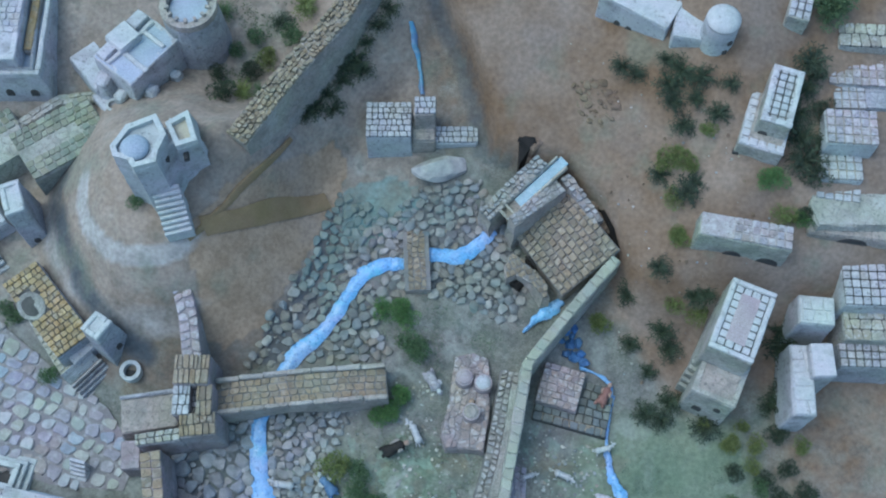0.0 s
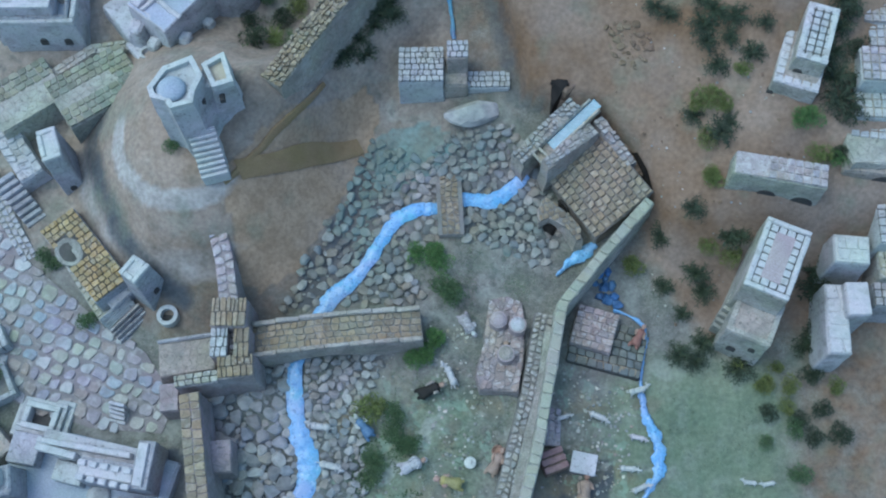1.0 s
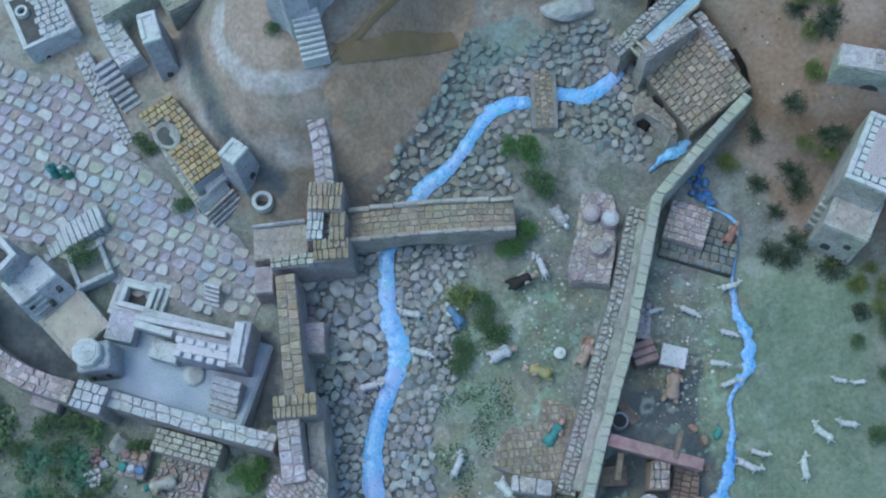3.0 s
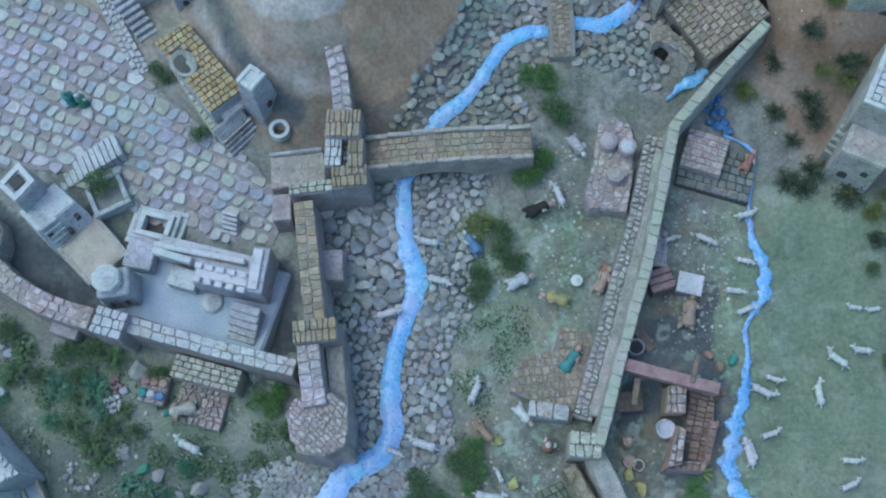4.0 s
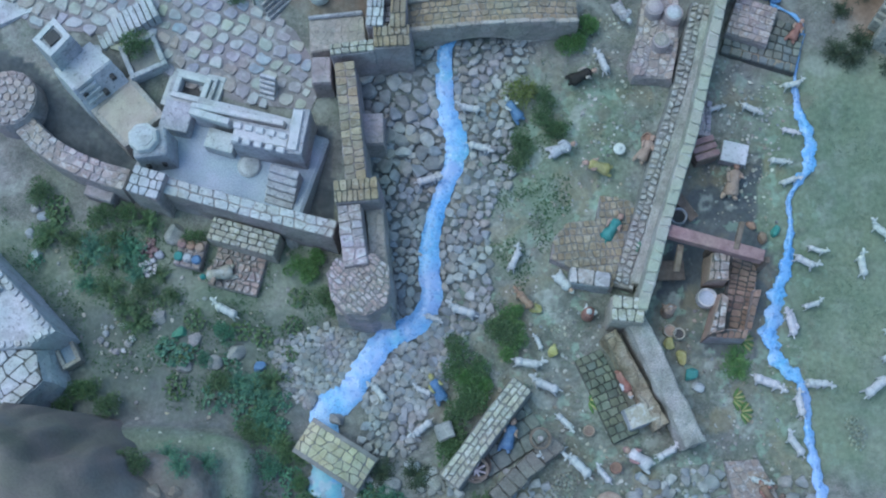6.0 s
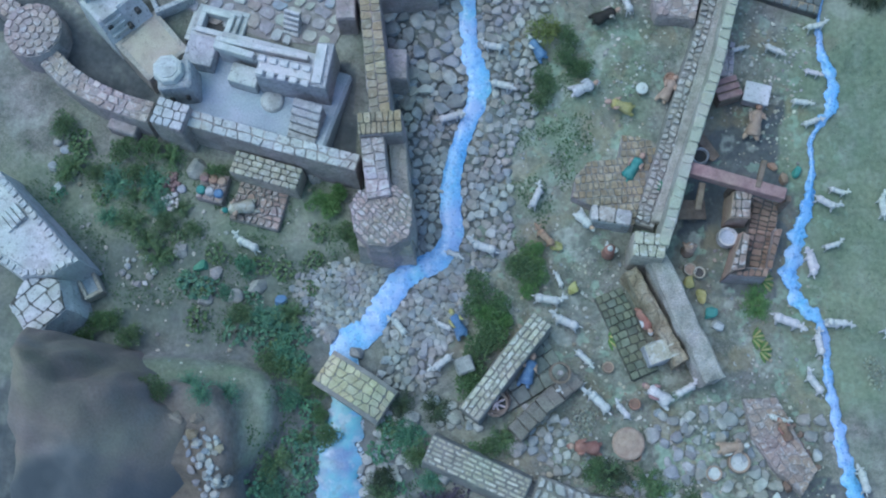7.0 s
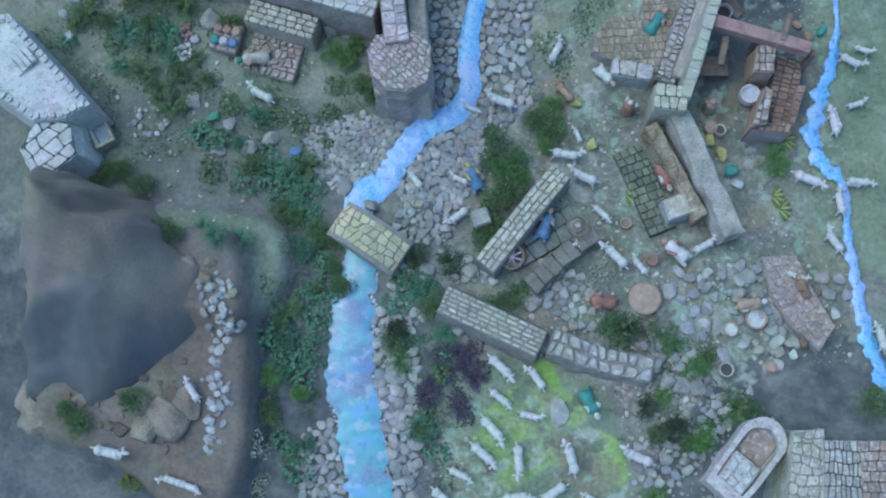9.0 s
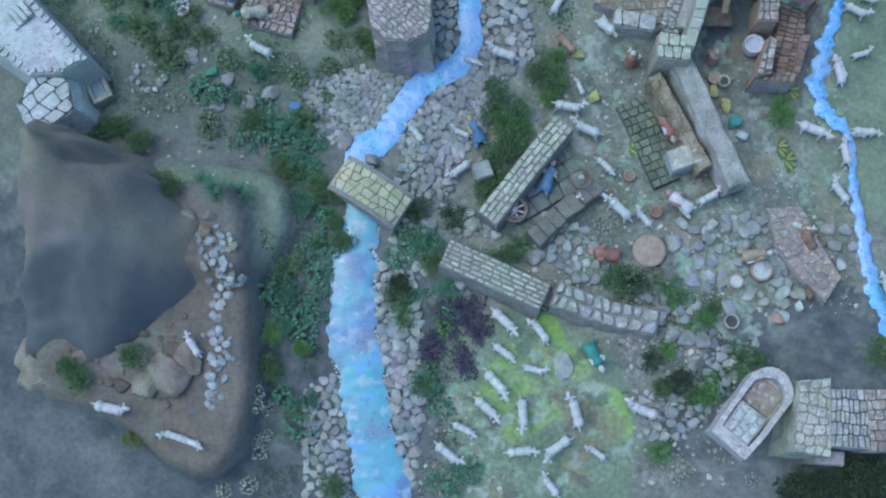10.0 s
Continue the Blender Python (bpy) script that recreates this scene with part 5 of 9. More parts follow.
def bridge(place, low, high, camber, wall, stones, label, size, kerb=True, gap=0.001):
    x, y, w, d, turn = place
    b = thing("stone_bridge", label, "bridge", x, y, low, turn)
    bm = bmesh.new()
    n = 14
    rise = lambda u: high - low + camber * (1 - (2 * u - 1) ** 2)
    cut = lambda u: max(-0.02, (high - low) * 0.62 * math.sqrt(max(0.0, 1 - ((u - 0.42) / 0.26) ** 2))) if abs(u - 0.42) < 0.26 else -0.02
    secs = []
    for i in range(n + 1):
        u = i / n
        secs.append([bm.verts.new(((u - 0.5) * w, s * d / 2, z)) for s, z in ((-1, cut(u)), (-1, rise(u)), (1, rise(u)), (1, cut(u)))])
    for a, c in zip(secs, secs[1:]):
        for j in range(4):
            k = (j + 1) % 4
            bm.faces.new((a[j], c[j], c[k], a[k]))
    bm.faces.new(secs[0])
    bm.faces.new(secs[-1][::-1])
    bmesh.ops.recalc_face_normals(bm, faces=bm.faces[:])
    body = part("arch_body", bm, wall, b)
    body.data.materials.append(MORTAR)
    for f in body.data.polygons:
        if f.normal.z > 0.8:
            f.material_index = 1
    for cx, cy, ring in cells(w, d - 0.012, size * 1.05, size * 0.86, gap * 1.4, 0.22 if kerb else 0.45, 0.45 if kerb else 0.8, 0.2):
        u = cx / w + 0.5
        ob = flag(b, stones, (cx, cy, rise(u)), [(px - cx, py - cy) for px, py in ring], random.uniform(0.0008, 0.0022), 0.002, "paving_stone")
        ob.matrix_basis = ob.matrix_basis @ Matrix.Rotation(-math.atan(4 * camber * (1 - 2 * u) / w), 4, "Y")
    if kerb:
        for s in (-1, 1):
            for i in range(7):
                u = (i + 0.5) / 7
                part("kerb", slab(w / 7 * 1.01, 0.007, 0.011, 0.0015, 0, 0.0006), wall, b, place=pose((u - 0.5) * w, s * (d / 2 - 0.003), rise(u) - 0.002))
    return b


bridge((-0.215, 0.417, 0.259, 0.055, 5.5), 0.06, 0.125, 0.012, SAND_WALL, YELLOW_STONE, "long sand-coloured stone bridge with paved deck", 0.0115)
bridge((-0.042, 0.630, 0.102, 0.041, 92.8), 0.09, 0.122, 0.012, SAND_WALL, BROWN_STONE, "small humped footbridge of ochre stones", 0.0098, False)
bridge((-0.420, -0.245, 0.113, 0.058, -29.4), -0.01, 0.022, 0.016, SAND_WALL, BRIDGE_STONE, "small humped bridge of yellowish stones", 0.0125, False, 0.0006)

# ---------------------------------------------------------------- city wall, south
wall_run([(-0.430, 0.318), (-0.415, 0.226), (-0.400, 0.133)], [0.15, 0.148, 0.145], [0.03, 0.02, 0.01], 0.030, PINK_WALL, YELLOW_STONE, "city wall with ochre capping stones", size=0.012, lane=0.0145)
house((-0.400, 0.121, 0.064, 0.034, 7.4), 0.02, 0.145, PINK_WALL, None, "wall tower with ochre striped roof stones", YELLOW_STONE, 0.008, lane=0.015, name="wall_tower", taper=0.12)
wall_run([(-0.410, 0.103), (-0.404, 0.062), (-0.394, 0.013)], [0.135] * 3, [0.01] * 3, 0.034, PINK_WALL, LILAC_STONE, "short city wall piece with lilac stones", size=0.014)
wall_run([(-0.379, 0.119), (-0.368, 0.039), (-0.357, -0.035)], [0.10, 0.09, 0.08], [0.01, 0.0, 0.0], 0.026, SAND_WALL, None, "smooth grey outer ledge of the city wall", "outer_wall")
block([(-0.435, 0.001), (-0.427, 0.022), (-0.402, 0.036), (-0.371, 0.033), (-0.35, 0.017), (-0.344, -0.017), (-0.349, -0.042), (-0.375, -0.056), (-0.406, -0.054), (-0.426, -0.036)], 0.0, 0.125, PINK_WALL, "rounded lilac stone bastion at the wall's end", "round_bastion", "model tower", 0.004, stones=PINK_STONE, size=0.011, lane=0.007, crazy=True, top=MORTAR, lump=0.003)
block([(-0.424, -0.05), (-0.426, -0.021), (-0.352, -0.011), (-0.346, -0.05)], 0.0, 0.088, SAND_WALL, "sandy plaster front of the bastion", "wall_spur", "wall", 0.006, stones=None, lump=0.002)
house((-0.388, 0.233, 0.036, 0.050, 4.1), 0.02, 0.10, PINK_WALL, PINK_WALL, "smooth grey buttress on the city wall", None, name="buttress", taper=0.1)

# the western arm of the wall
wall_run([(-0.432, 0.073), (-0.561, 0.102), (-0.693, 0.135)], [0.105, 0.1, 0.095], [0.0, 0.0, 0.0], 0.026, PINK_WALL, WHITE_STONE, "city wall with white capping stones", size=0.015)
house((-0.716, 0.133, 0.050, 0.042, -14.4), 0.0, 0.11, PINK_WALL, None, "square wall turret with white stones", WHITE_STONE, 0.013, name="wall_turret", taper=0.15)
wall_run([(-0.754, 0.144), (-0.796, 0.155), (-0.832, 0.167), (-0.866, 0.184), (-0.898, 0.204), (-0.925, 0.229)], [0.085, 0.082, 0.088, 0.082, 0.085, 0.082], [0.0] * 6, 0.034, PINK_WALL, PINK_STONE, "curved pink city wall with rough stones", size=0.012)
wt = thing("round_bastion", "round pink stone bastion of the city wall", "model tower", *(-0.949, 0.265), 0.0)
part("tower_body", drum(0.05, 0.1, 16, 0.9, 0.002), PINK_WALL, wt)
for ring, count in ((0.038, 17), (0.026, 12), (0.013, 6), (0.0, 1)):
    for i in range(count):
        a = 2 * math.pi * i / count
        stone(wt, PINK_STONE, ring * math.cos(a), ring * math.sin(a), 0.0985, 0.0105, 0.0125, 0.004, math.degrees(a), 6)
wall_run([(-0.985, 0.299), (-1.040, 0.330), (-1.098, 0.356)], [0.085] * 3, [0.0] * 3, 0.03, PINK_WALL, PINK_STONE, "pink city wall running on past the bastion", size=0.012)
house((-0.806, 0.135, 0.047, 0.024, -15.0), 0.0, 0.05, PINK_WALL, None, "small pink buttress at the wall's foot", None, name="buttress")

# ---------------------------------------------------------------- the white palace
pal = thing("palace", "white palace on a blue-grey platform with battlements", "model palace", *(-0.601, 0.199), 0.03, 0)
PT = (-0.591, 0.215, 0.259, 0.140, -15.8)
part("platform", slab(PT[2], PT[3], 0.04, 0.004, 0.03), BLUE_ROOF, pal, "blue-grey platform", pose(0, 0, -0.012, 0, 0, PT[4]))
def palace_block(place, low, high, mat, name, label=""):
    px, py = (-0.601, 0.199)
    return part(name, slab(place[2], place[3], high - low, 0.0015, 0.02, 0.0004), mat, pal, label, pose(place[0] - px, place[1] - py, low - 0.03, 0, 0, place[4]))
palace_block((-0.584, 0.245, 0.153, 0.032, -12.2), 0.03, 0.10, PALE_WALL, "hall")
palace_block((-0.590, 0.245, 0.145, 0.009, -10.1), 0.10, 0.115, IVORY, "hall_beam", "white roof beam")
palace_block((-0.632, 0.240, 0.064, 0.011, -14.9), 0.10, 0.115, IVORY, "hall_beam", "white roof beam")
palace_block((-0.547, 0.207, 0.091, 0.035, -8.6), 0.03, 0.12, GREY_WALL, "front_block")
palace_block((-0.495, 0.217, 0.026, 0.071, -6.5), 0.03, 0.125, GREY_WALL, "side_block")
palace_block((-0.498, 0.217, 0.015, 0.063, -5.2), 0.125, 0.13, IVORY, "side_roof", "white side roof")
palace_block((-0.548, 0.207, 0.081, 0.023, -9.9), 0.12, 0.127, IVORY, "battlement", "white battlement slab")
for k in range(5):
    palace_block(tuple(a + (b - a) * k / 4 for a, b in zip((-0.584, 0.220, 0.012, 0.009, -11.1), (-0.516, 0.207, 0.012, 0.009, -11.1))), 0.127, 0.132, IVORY, "merlon", "white merlon")
    palace_block(tuple(a + (b - a) * k / 4 for a, b in zip((-0.586, 0.199, 0.012, 0.009, -11.0), (-0.517, 0.184, 0.012, 0.009, -11.0))), 0.127, 0.132, IVORY, "merlon", "white merlon")
palace_block((-0.619, 0.213, 0.046, 0.031, -14.5), 0.05, 0.085, PALE_WALL, "porch")
palace_block((-0.691, 0.250, 0.046, 0.047, -10.2), 0.03, 0.085, GREY_WALL, "west_block")
for k in range(5):
    palace_block(tuple(v + d for v, d in zip((-0.526, 0.126, 0.046, 0.013, -15.3), (0.0025 * k, 0.0095 * k, 0, 0, 0))), 0.03, 0.062 + 0.008 * k, GREY_WALL, "step")
part("apse", lathe([(0.018, 0.0), (0.018, 0.022), (0.014, 0.025), (0.004, 0.026)]), PALE_WALL, pal, place=pose((-0.577, 0.181)[0] - (-0.601, 0.199)[0], (-0.577, 0.181)[1] - (-0.601, 0.199)[1], 0.01))
stairs((-0.557, 0.302, 0.025, 0.032, -13.7), 0.05, 0.095, 6, PALE_WALL, "small pale steps up to the palace hall")
mn = thing("minaret", "short grey turret with white octagonal cap", "model tower", *(-0.716, 0.194), 0.03, 10)
part("tower_body", slab(0.05, 0.044, 0.09, 0.003, 0.15), GREY_WALL, mn)
part("tower_cap", drum(0.024, 0.014, 8, 0.92, 0.0015, 22.5), IVORY, mn, "white octagonal cap", pose(-0.006, 0.004, 0.09))
part("cap_floor", drum(0.017, 0.002, 8, 1, 0, 22.5), PALE_WALL, mn, place=pose(-0.006, 0.004, 0.1038))
for px in (-0.012, 0.012):
    part("window", slab(0.006, 0.006, 0.014, 0.001), HOLE_SHADE, mn, place=pose(px, -0.0235, 0.045))
FP = (-0.674, 0.299, 0.087, 0.068, -12.9)
fn = thing("square_fountain", "stepped square white stone fountain with dark basin", "fountain", FP[0], FP[1], 0.056, FP[4])
for k, (s, z0, z1, mat) in enumerate(((1.0, 0.0, 0.012, IVORY), (0.8, 0.008, 0.02, PALE_WALL), (0.62, 0.016, 0.026, IVORY))):
    w, d, b = FP[2] * s, FP[3] * s, 0.009 if k != 1 else 0.007
    for sx, sy, px, py in ((w, b, 0, d / 2 - b / 2), (w, b, 0, -d / 2 + b / 2), (b, d - 2 * b, w / 2 - b / 2, 0), (b, d - 2 * b, -w / 2 + b / 2, 0)):
        part("basin_rim", slab(sx, sy, z1, 0.0012), mat, fn, place=pose(px, py, 0))
part("basin_floor", slab(FP[2] * 0.6, FP[3] * 0.6, 0.006, 0.001), HOLE_SHADE, fn, "dark empty basin floor")

# houses at the south-western corner of the square
grey = block([(-0.89, 0.326), (-0.862, 0.364), (-0.832, 0.334), (-0.858, 0.3)], 0.04, 0.17, GREY_WALL, "grey tower house with white roof rim and dark hatch", flare=0.007, rim=0.008, rim_mat=IVORY)
part("roof_hatch", lumpy(slab(0.020, 0.020, 0.004, 0.001), 0.0005), HOLE_SHADE, grey, "dark roof hatch", pose(0, 0, 0.1325, 0, 0, 44))
slope = block([(-0.872, 0.300), (-0.822, 0.348), (-0.785, 0.318), (-0.838, 0.268)], 0.04, 0.128, PALE_WALL, "grey sloping house block with small windows and steps", foot=[(-0.880, 0.292), (-0.820, 0.354), (-0.752, 0.288), (-0.812, 0.232)])
for along, up_, out in ((-0.022, 0.066, 0.018), (0.004, 0.050, 0.028), (0.026, 0.062, 0.022), (0.018, 0.030, 0.037)):
    part("window", arch_bm(0.008, 0.010, 0.004), HOLE_SHADE, slope, place=pose(-0.001, -0.001, up_, 0, 0, 44) @ pose(along, -out - 0.012, 0))
for k in range(4):
    part("step", slab(0.030, 0.005, 0.010, 0.0008), PALE_WALL, slope, place=pose(0.0, 0.0, 0.082 - 0.012 * k, 0, 0, 44) @ pose(-0.014, -0.025 - 0.004 * k, 0))
block([(-0.826, 0.255), (-0.771, 0.316), (-0.710, 0.253), (-0.765, 0.197)], 0.0, 0.078, SAND_WALL, "low house with worn beige plaster roof terrace", top=BEIGE, rim=0.007, deep=0.003, rim_mat=SAND_WALL, flare=0.008)
stairs((-0.790, 0.399, 0.040, 0.114, -62.1), 0.07, 0.105, 11, PALE_WALL, "curved pale terrace steps on the square")
pl = thing("planter", "grey stone planter box with a small tree", "planter", *(-0.753, 0.346), 0.066, 28)
for sx, sy, px, py in ((0.06, 0.008, 0, 0.026), (0.06, 0.008, 0, -0.026), (0.008, 0.044, 0.026, 0), (0.008, 0.044, -0.026, 0)):
    part("planter_side", slab(sx, sy, 0.025, 0.0012, 0, 0.0005), GREY_WALL, pl, place=pose(px, py, 0))
part("soil", slab(0.045, 0.045, 0.016, 0.001), MORTAR, pl)
wall_run([(-0.958, 0.411), (-0.911, 0.431), (-0.891, 0.466), (-0.888, 0.495)], [0.07] * 4, [0.03] * 4, 0.014, PALE_WALL, None, "low white kerb wall round the square", "kerb_wall")
house((-0.995, 0.468, 0.086, 0.140, 27.7), 0.03, 0.08, PALE_WALL, PALE_WALL, "pale terrace house at the square", None, parapet=0.004)

# ---------------------------------------------------------------- white house in the south-west
WHITE_ROOF = [(-1.039, 0.027), (-0.971, 0.042), (-0.831, -0.09), (-0.865, -0.114), (-0.912, -0.12), (-1.026, -0.052)]
white = block(WHITE_ROOF, 0.0, 0.080, PALE_WALL, "white house with beaded stone roof edge and sunken terrace", flare=0.008, rim=0.012, deep=0.005, rim_mat=PALE_WALL, top=PALE_WALL)
rim_line = inset(turned([(x - white.matrix_basis.translation.x, y - white.matrix_basis.translation.y) for x, y in WHITE_ROOF]), 0.006)
for a, b in zip(rim_line, rim_line[1:] + rim_line[:1]):
    n = max(1, round(math.dist(a, b) / 0.0125))
    for k in range(n):
        u = (k + 0.5) / n
        stone(white, WHITE_STONE, a[0] + (b[0] - a[0]) * u, a[1] + (b[1] - a[1]) * u, 0.084, 0.0105 * random.uniform(0.8, 1.15), 0.0095, 0.0045 * random.uniform(0.8, 1.3), math.degrees(math.atan2(b[1] - a[1], b[0] - a[0])) + random.uniform(-14, 14), random.choice((4, 5, 6)), "rim_stone")
for k in range(4):
    part("step", lumpy(slab(0.030, 0.008, 0.003 + 0.002 * k, 0.0008), 0.0006), PALE_WALL, white, place=pose(-0.008, 0.010, 0.083, 0, 0, -44) @ pose(0, 0.009 * k, 0))
block([(-0.929, -0.158), (-0.906, -0.112), (-0.861, -0.118), (-0.845, -0.16), (-0.891, -0.208)], 0.0, 0.070, PALE_WALL, "grey house with big white roof slabs", flare=0.024, stones=WHITE_STONE, size=0.022, lane=0.02, lump=0.003)
tr = thing("stone_trough", "cream stone water trough beside the white house", "trough", *(-0.836, -0.109), 0.0, 32)
for sx, sy, px, py in ((0.03, 0.006, 0, 0.021), (0.03, 0.006, 0, -0.021), (0.006, 0.036, 0.012, 0), (0.006, 0.036, -0.012, 0)):
    part("trough_side", slab(sx, sy, 0.024, 0.001), SAND_WALL, tr, place=pose(px, py, 0))
part("water", slab(0.02, 0.038, 0.016, 0.001), BLUE_ROOF, tr)

# ---------------------------------------------------------------- mill and flume
mp = (0.195, 0.6425, 0.120, 0.106, -54.9)
mill = thing("mill", "stone mill with pitched roof of brown square tiles", "model mill", mp[0], mp[1], 0.09, mp[4])
part("wall", slab(mp[2] * 0.97, mp[3] * 0.95, 0.052, 0.002, 0.02), SAND_WALL, mill)
pitch = pose(0, 0, 0.072, 21)
part("back_wall", slab(mp[2] * 0.97, 0.012, 0.09, 0.002), SAND_WALL, mill, place=pose(0, mp[3] * 0.46, 0))
part("roof", slab(mp[2] * 1.03, mp[3] * 1.08, 0.006, 0.001), MORTAR, mill, "dark roof bed", pitch)
before = set(mill.children)
course(mill, BROWN_STONE, mp[2] * 1.02, mp[3] * 1.07, 0.006, 0.0115, 0.0016, 0.003, name="tile", skew=0.2, soft=0.12, wave=0.1)
for o in set(mill.children) - before:
    o.matrix_basis = pitch @ o.matrix_basis
opening(mill, "s", -0.02, 0.026, 0.04, mp[2], mp[3])
block([(0.101, 0.669), (0.11, 0.654), (0.192, 0.712), (0.177, 0.732)], 0.09, 0.205, SAND_WALL, "grey-brown stone wheel house of the mill", "wheel_house", "model house", 0.005, stones=GREY_STONE, size=0.0075, lane=0.011, crazy=True, top=MORTAR, lump=0.003)
porch = block([(0.097, 0.613), (0.11, 0.634), (0.123, 0.625), (0.143, 0.608), (0.163, 0.582), (0.165, 0.561), (0.155, 0.56), (0.139, 0.584), (0.116, 0.598), (0.101, 0.592)], 0.07, 0.140, SAND_WALL, "broken stone porch wall of the mill with an arch", "porch", "model house", 0.006, stones=BROWN_STONE, size=0.009, lane=0.011, crazy=True, top=MORTAR, lump=0.003)
part("doorway", arch_bm(0.030, 0.048, 0.034), DEEP_SHADE, porch, "dark arched doorway", Matrix.Translation(-porch.matrix_basis.translation) @ pose(0.132, 0.615, 0.075, 0, 0, -42))
wall_run([(0.19, 0.739), (0.216, 0.706), (0.243, 0.667)], [0.205, 0.195, 0.185], [0.1] * 3, 0.018, SAND_WALL, GREY_STONE, "rough stone retaining wall behind the mill", "retaining_wall", 0.009, jumble=True, rough=0.003)
wall_run([(0.064, 0.679), (0.106, 0.719), (0.156, 0.760)], [0.185, 0.20, 0.22], [0.09, 0.1, 0.12], 0.024, SAND_WALL, GREY_STONE, "rough stone side wall of the mill flume", size=0.0085, jumble=True, rough=0.003)
fl = thing("flume", "wooden mill flume with pale blue water", "flume", *(0.138, 0.714), 0.0, 0)
fx, fy = (0.138, 0.714)
a, b = (0.094, 0.680), (0.190, 0.759)
fd = math.degrees(math.atan2(b[1] - a[1], b[0] - a[0]))
fl_len = math.hypot(b[0] - a[0], b[1] - a[1])
fm = pose((a[0] + b[0]) / 2 - fx, (a[1] + b[1]) / 2 - fy, 0.195, 0, -math.degrees(math.atan2(0.04, fl_len)), fd)
part("trough_floor", slab(fl_len, 0.018, 0.004, 0.001), SAND_WALL, fl, place=fm)
for s in (-1, 1):
    part("trough_side", slab(fl_len, 0.004, 0.012, 0.001), CREAM_STONE, fl, "ochre plank side", fm @ pose(0, s * 0.011, 0))
FLUME_WATER = material("flume_water", [(0.10, 0.23, 0.33), (0.17, 0.33, 0.43)], 60, 500, rough=0.2, coat=0.5)
part("water", slab(fl_len * 0.80, 0.0175, 0.003, 0.0005), FLUME_WATER, fl, "pale blue-green water", fm @ pose(fl_len * 0.14, 0, 0.0035))
for k in range(3):
    part("trestle", slab(0.006, 0.02, 0.12, 0.001), WOOD, fl, place=pose((a[0] + (b[0] - a[0]) * (0.15 + 0.3 * k)) - fx, (a[1] + (b[1] - a[1]) * (0.15 + 0.3 * k)) - fy, 0.06 + 0.012 * k, 0, 0, fd))
for k in range(2):
    part("sluice_frame", slab(0.004, 0.026, 0.014, 0.001), CREAM_STONE, fl, "ochre sluice frame", fm @ pose(-fl_len * (0.48 - 0.1 * k), 0, 0.002))
for mouth in ([(0.116, 0.786), (0.127, 0.792), (0.143, 0.79), (0.146, 0.781), (0.142, 0.784), (0.135, 0.775), (0.12, 0.759), (0.118, 0.791)], [(0.241, 0.702), (0.253, 0.691), (0.266, 0.659), (0.274, 0.63), (0.271, 0.629), (0.257, 0.66), (0.245, 0.689)]):
    mouth = turned(mouth)
    x, y = sum(p[0] for p in mouth) / len(mouth), sum(p[1] for p in mouth) / len(mouth)
    mid = sum(ground_z(*p) for p in mouth) / len(mouth)
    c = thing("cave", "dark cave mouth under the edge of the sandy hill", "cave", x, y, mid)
    # no hollow is cut: the cave's shade is a near-black sheet over the ground
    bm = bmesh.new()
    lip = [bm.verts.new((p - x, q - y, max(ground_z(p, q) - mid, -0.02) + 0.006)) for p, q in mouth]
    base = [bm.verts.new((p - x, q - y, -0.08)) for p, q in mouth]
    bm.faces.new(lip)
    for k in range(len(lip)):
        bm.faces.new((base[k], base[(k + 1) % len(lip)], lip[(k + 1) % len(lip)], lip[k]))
    part("cave_mouth", bm, DEEP_SHADE, c)
    mouth = [(p - x, q - y) for p, q in mouth]
    for k, ((p, q), (u, v)) in enumerate(zip(mouth, mouth[1:] + mouth[:1])):
        if p + q + u + v > 0:
            part("brow_rock", lumpy(slab(math.hypot(u - p, v - q) * 1.15, 0.012, 0.03, 0.004, 0.3, 0.001), 0.002, 0.006), SANDY_ROCK, c, "sandy brow of the cave", pose((p + u) * 0.68, (q + v) * 0.68, -0.018, 0, 0, math.degrees(math.atan2(v - q, u - p))))

# ---------------------------------------------------------------- the aqueduct wall
wall_run([(0.267, 0.609), (0.195, 0.529), (0.128, 0.450)] + [(0.086, 0.238), (0.048, 0.101), (0.016, -0.026)], [0.185, 0.175, 0.16, 0.13, 0.105, 0.09], [0.06, 0.06, 0.05, 0.02, 0.0, 0.0], 0.0165, GREEN_WALL, STRIP_STONE, "long aqueduct wall with greenish pale top stones", "aqueduct_wall", 0.017, lane=0.019, gap=0.0017)
wall_run([(0.106, 0.452), (0.095, 0.399), (0.076, 0.307), (0.051, 0.222), (0.027, 0.129), (-0.004, 0.019)], [0.107, 0.099, 0.084, 0.067, 0.048, 0.033], [0.057, 0.049, 0.034, 0.017, -0.002, -0.017], 0.030, MORTAR, GREY_STONE, "broad rubble wall of jumbled stones along the aqueduct", "rubble_wall", 0.0088, gap=0.0023, jumble=True, bottom_extra=1.5)
wall_run([(0.114, 0.422), (0.099, 0.335), (0.076, 0.25), (0.054, 0.166), (0.017, 0.023)], [0.111, 0.097, 0.081, 0.063, 0.041], [0.061, 0.047, 0.031, 0.013, -0.009], 0.020, ROUGH_MORTAR, None, "smooth grey plaster channel along the aqueduct", "aqueduct_channel")
house((-0.003, -0.025, 0.047, 0.037, -3.3), 0.0, 0.085, SAND_WALL, None, "cream stone pier at the aqueduct's end", CREAM_STONE, 0.015, name="pier")
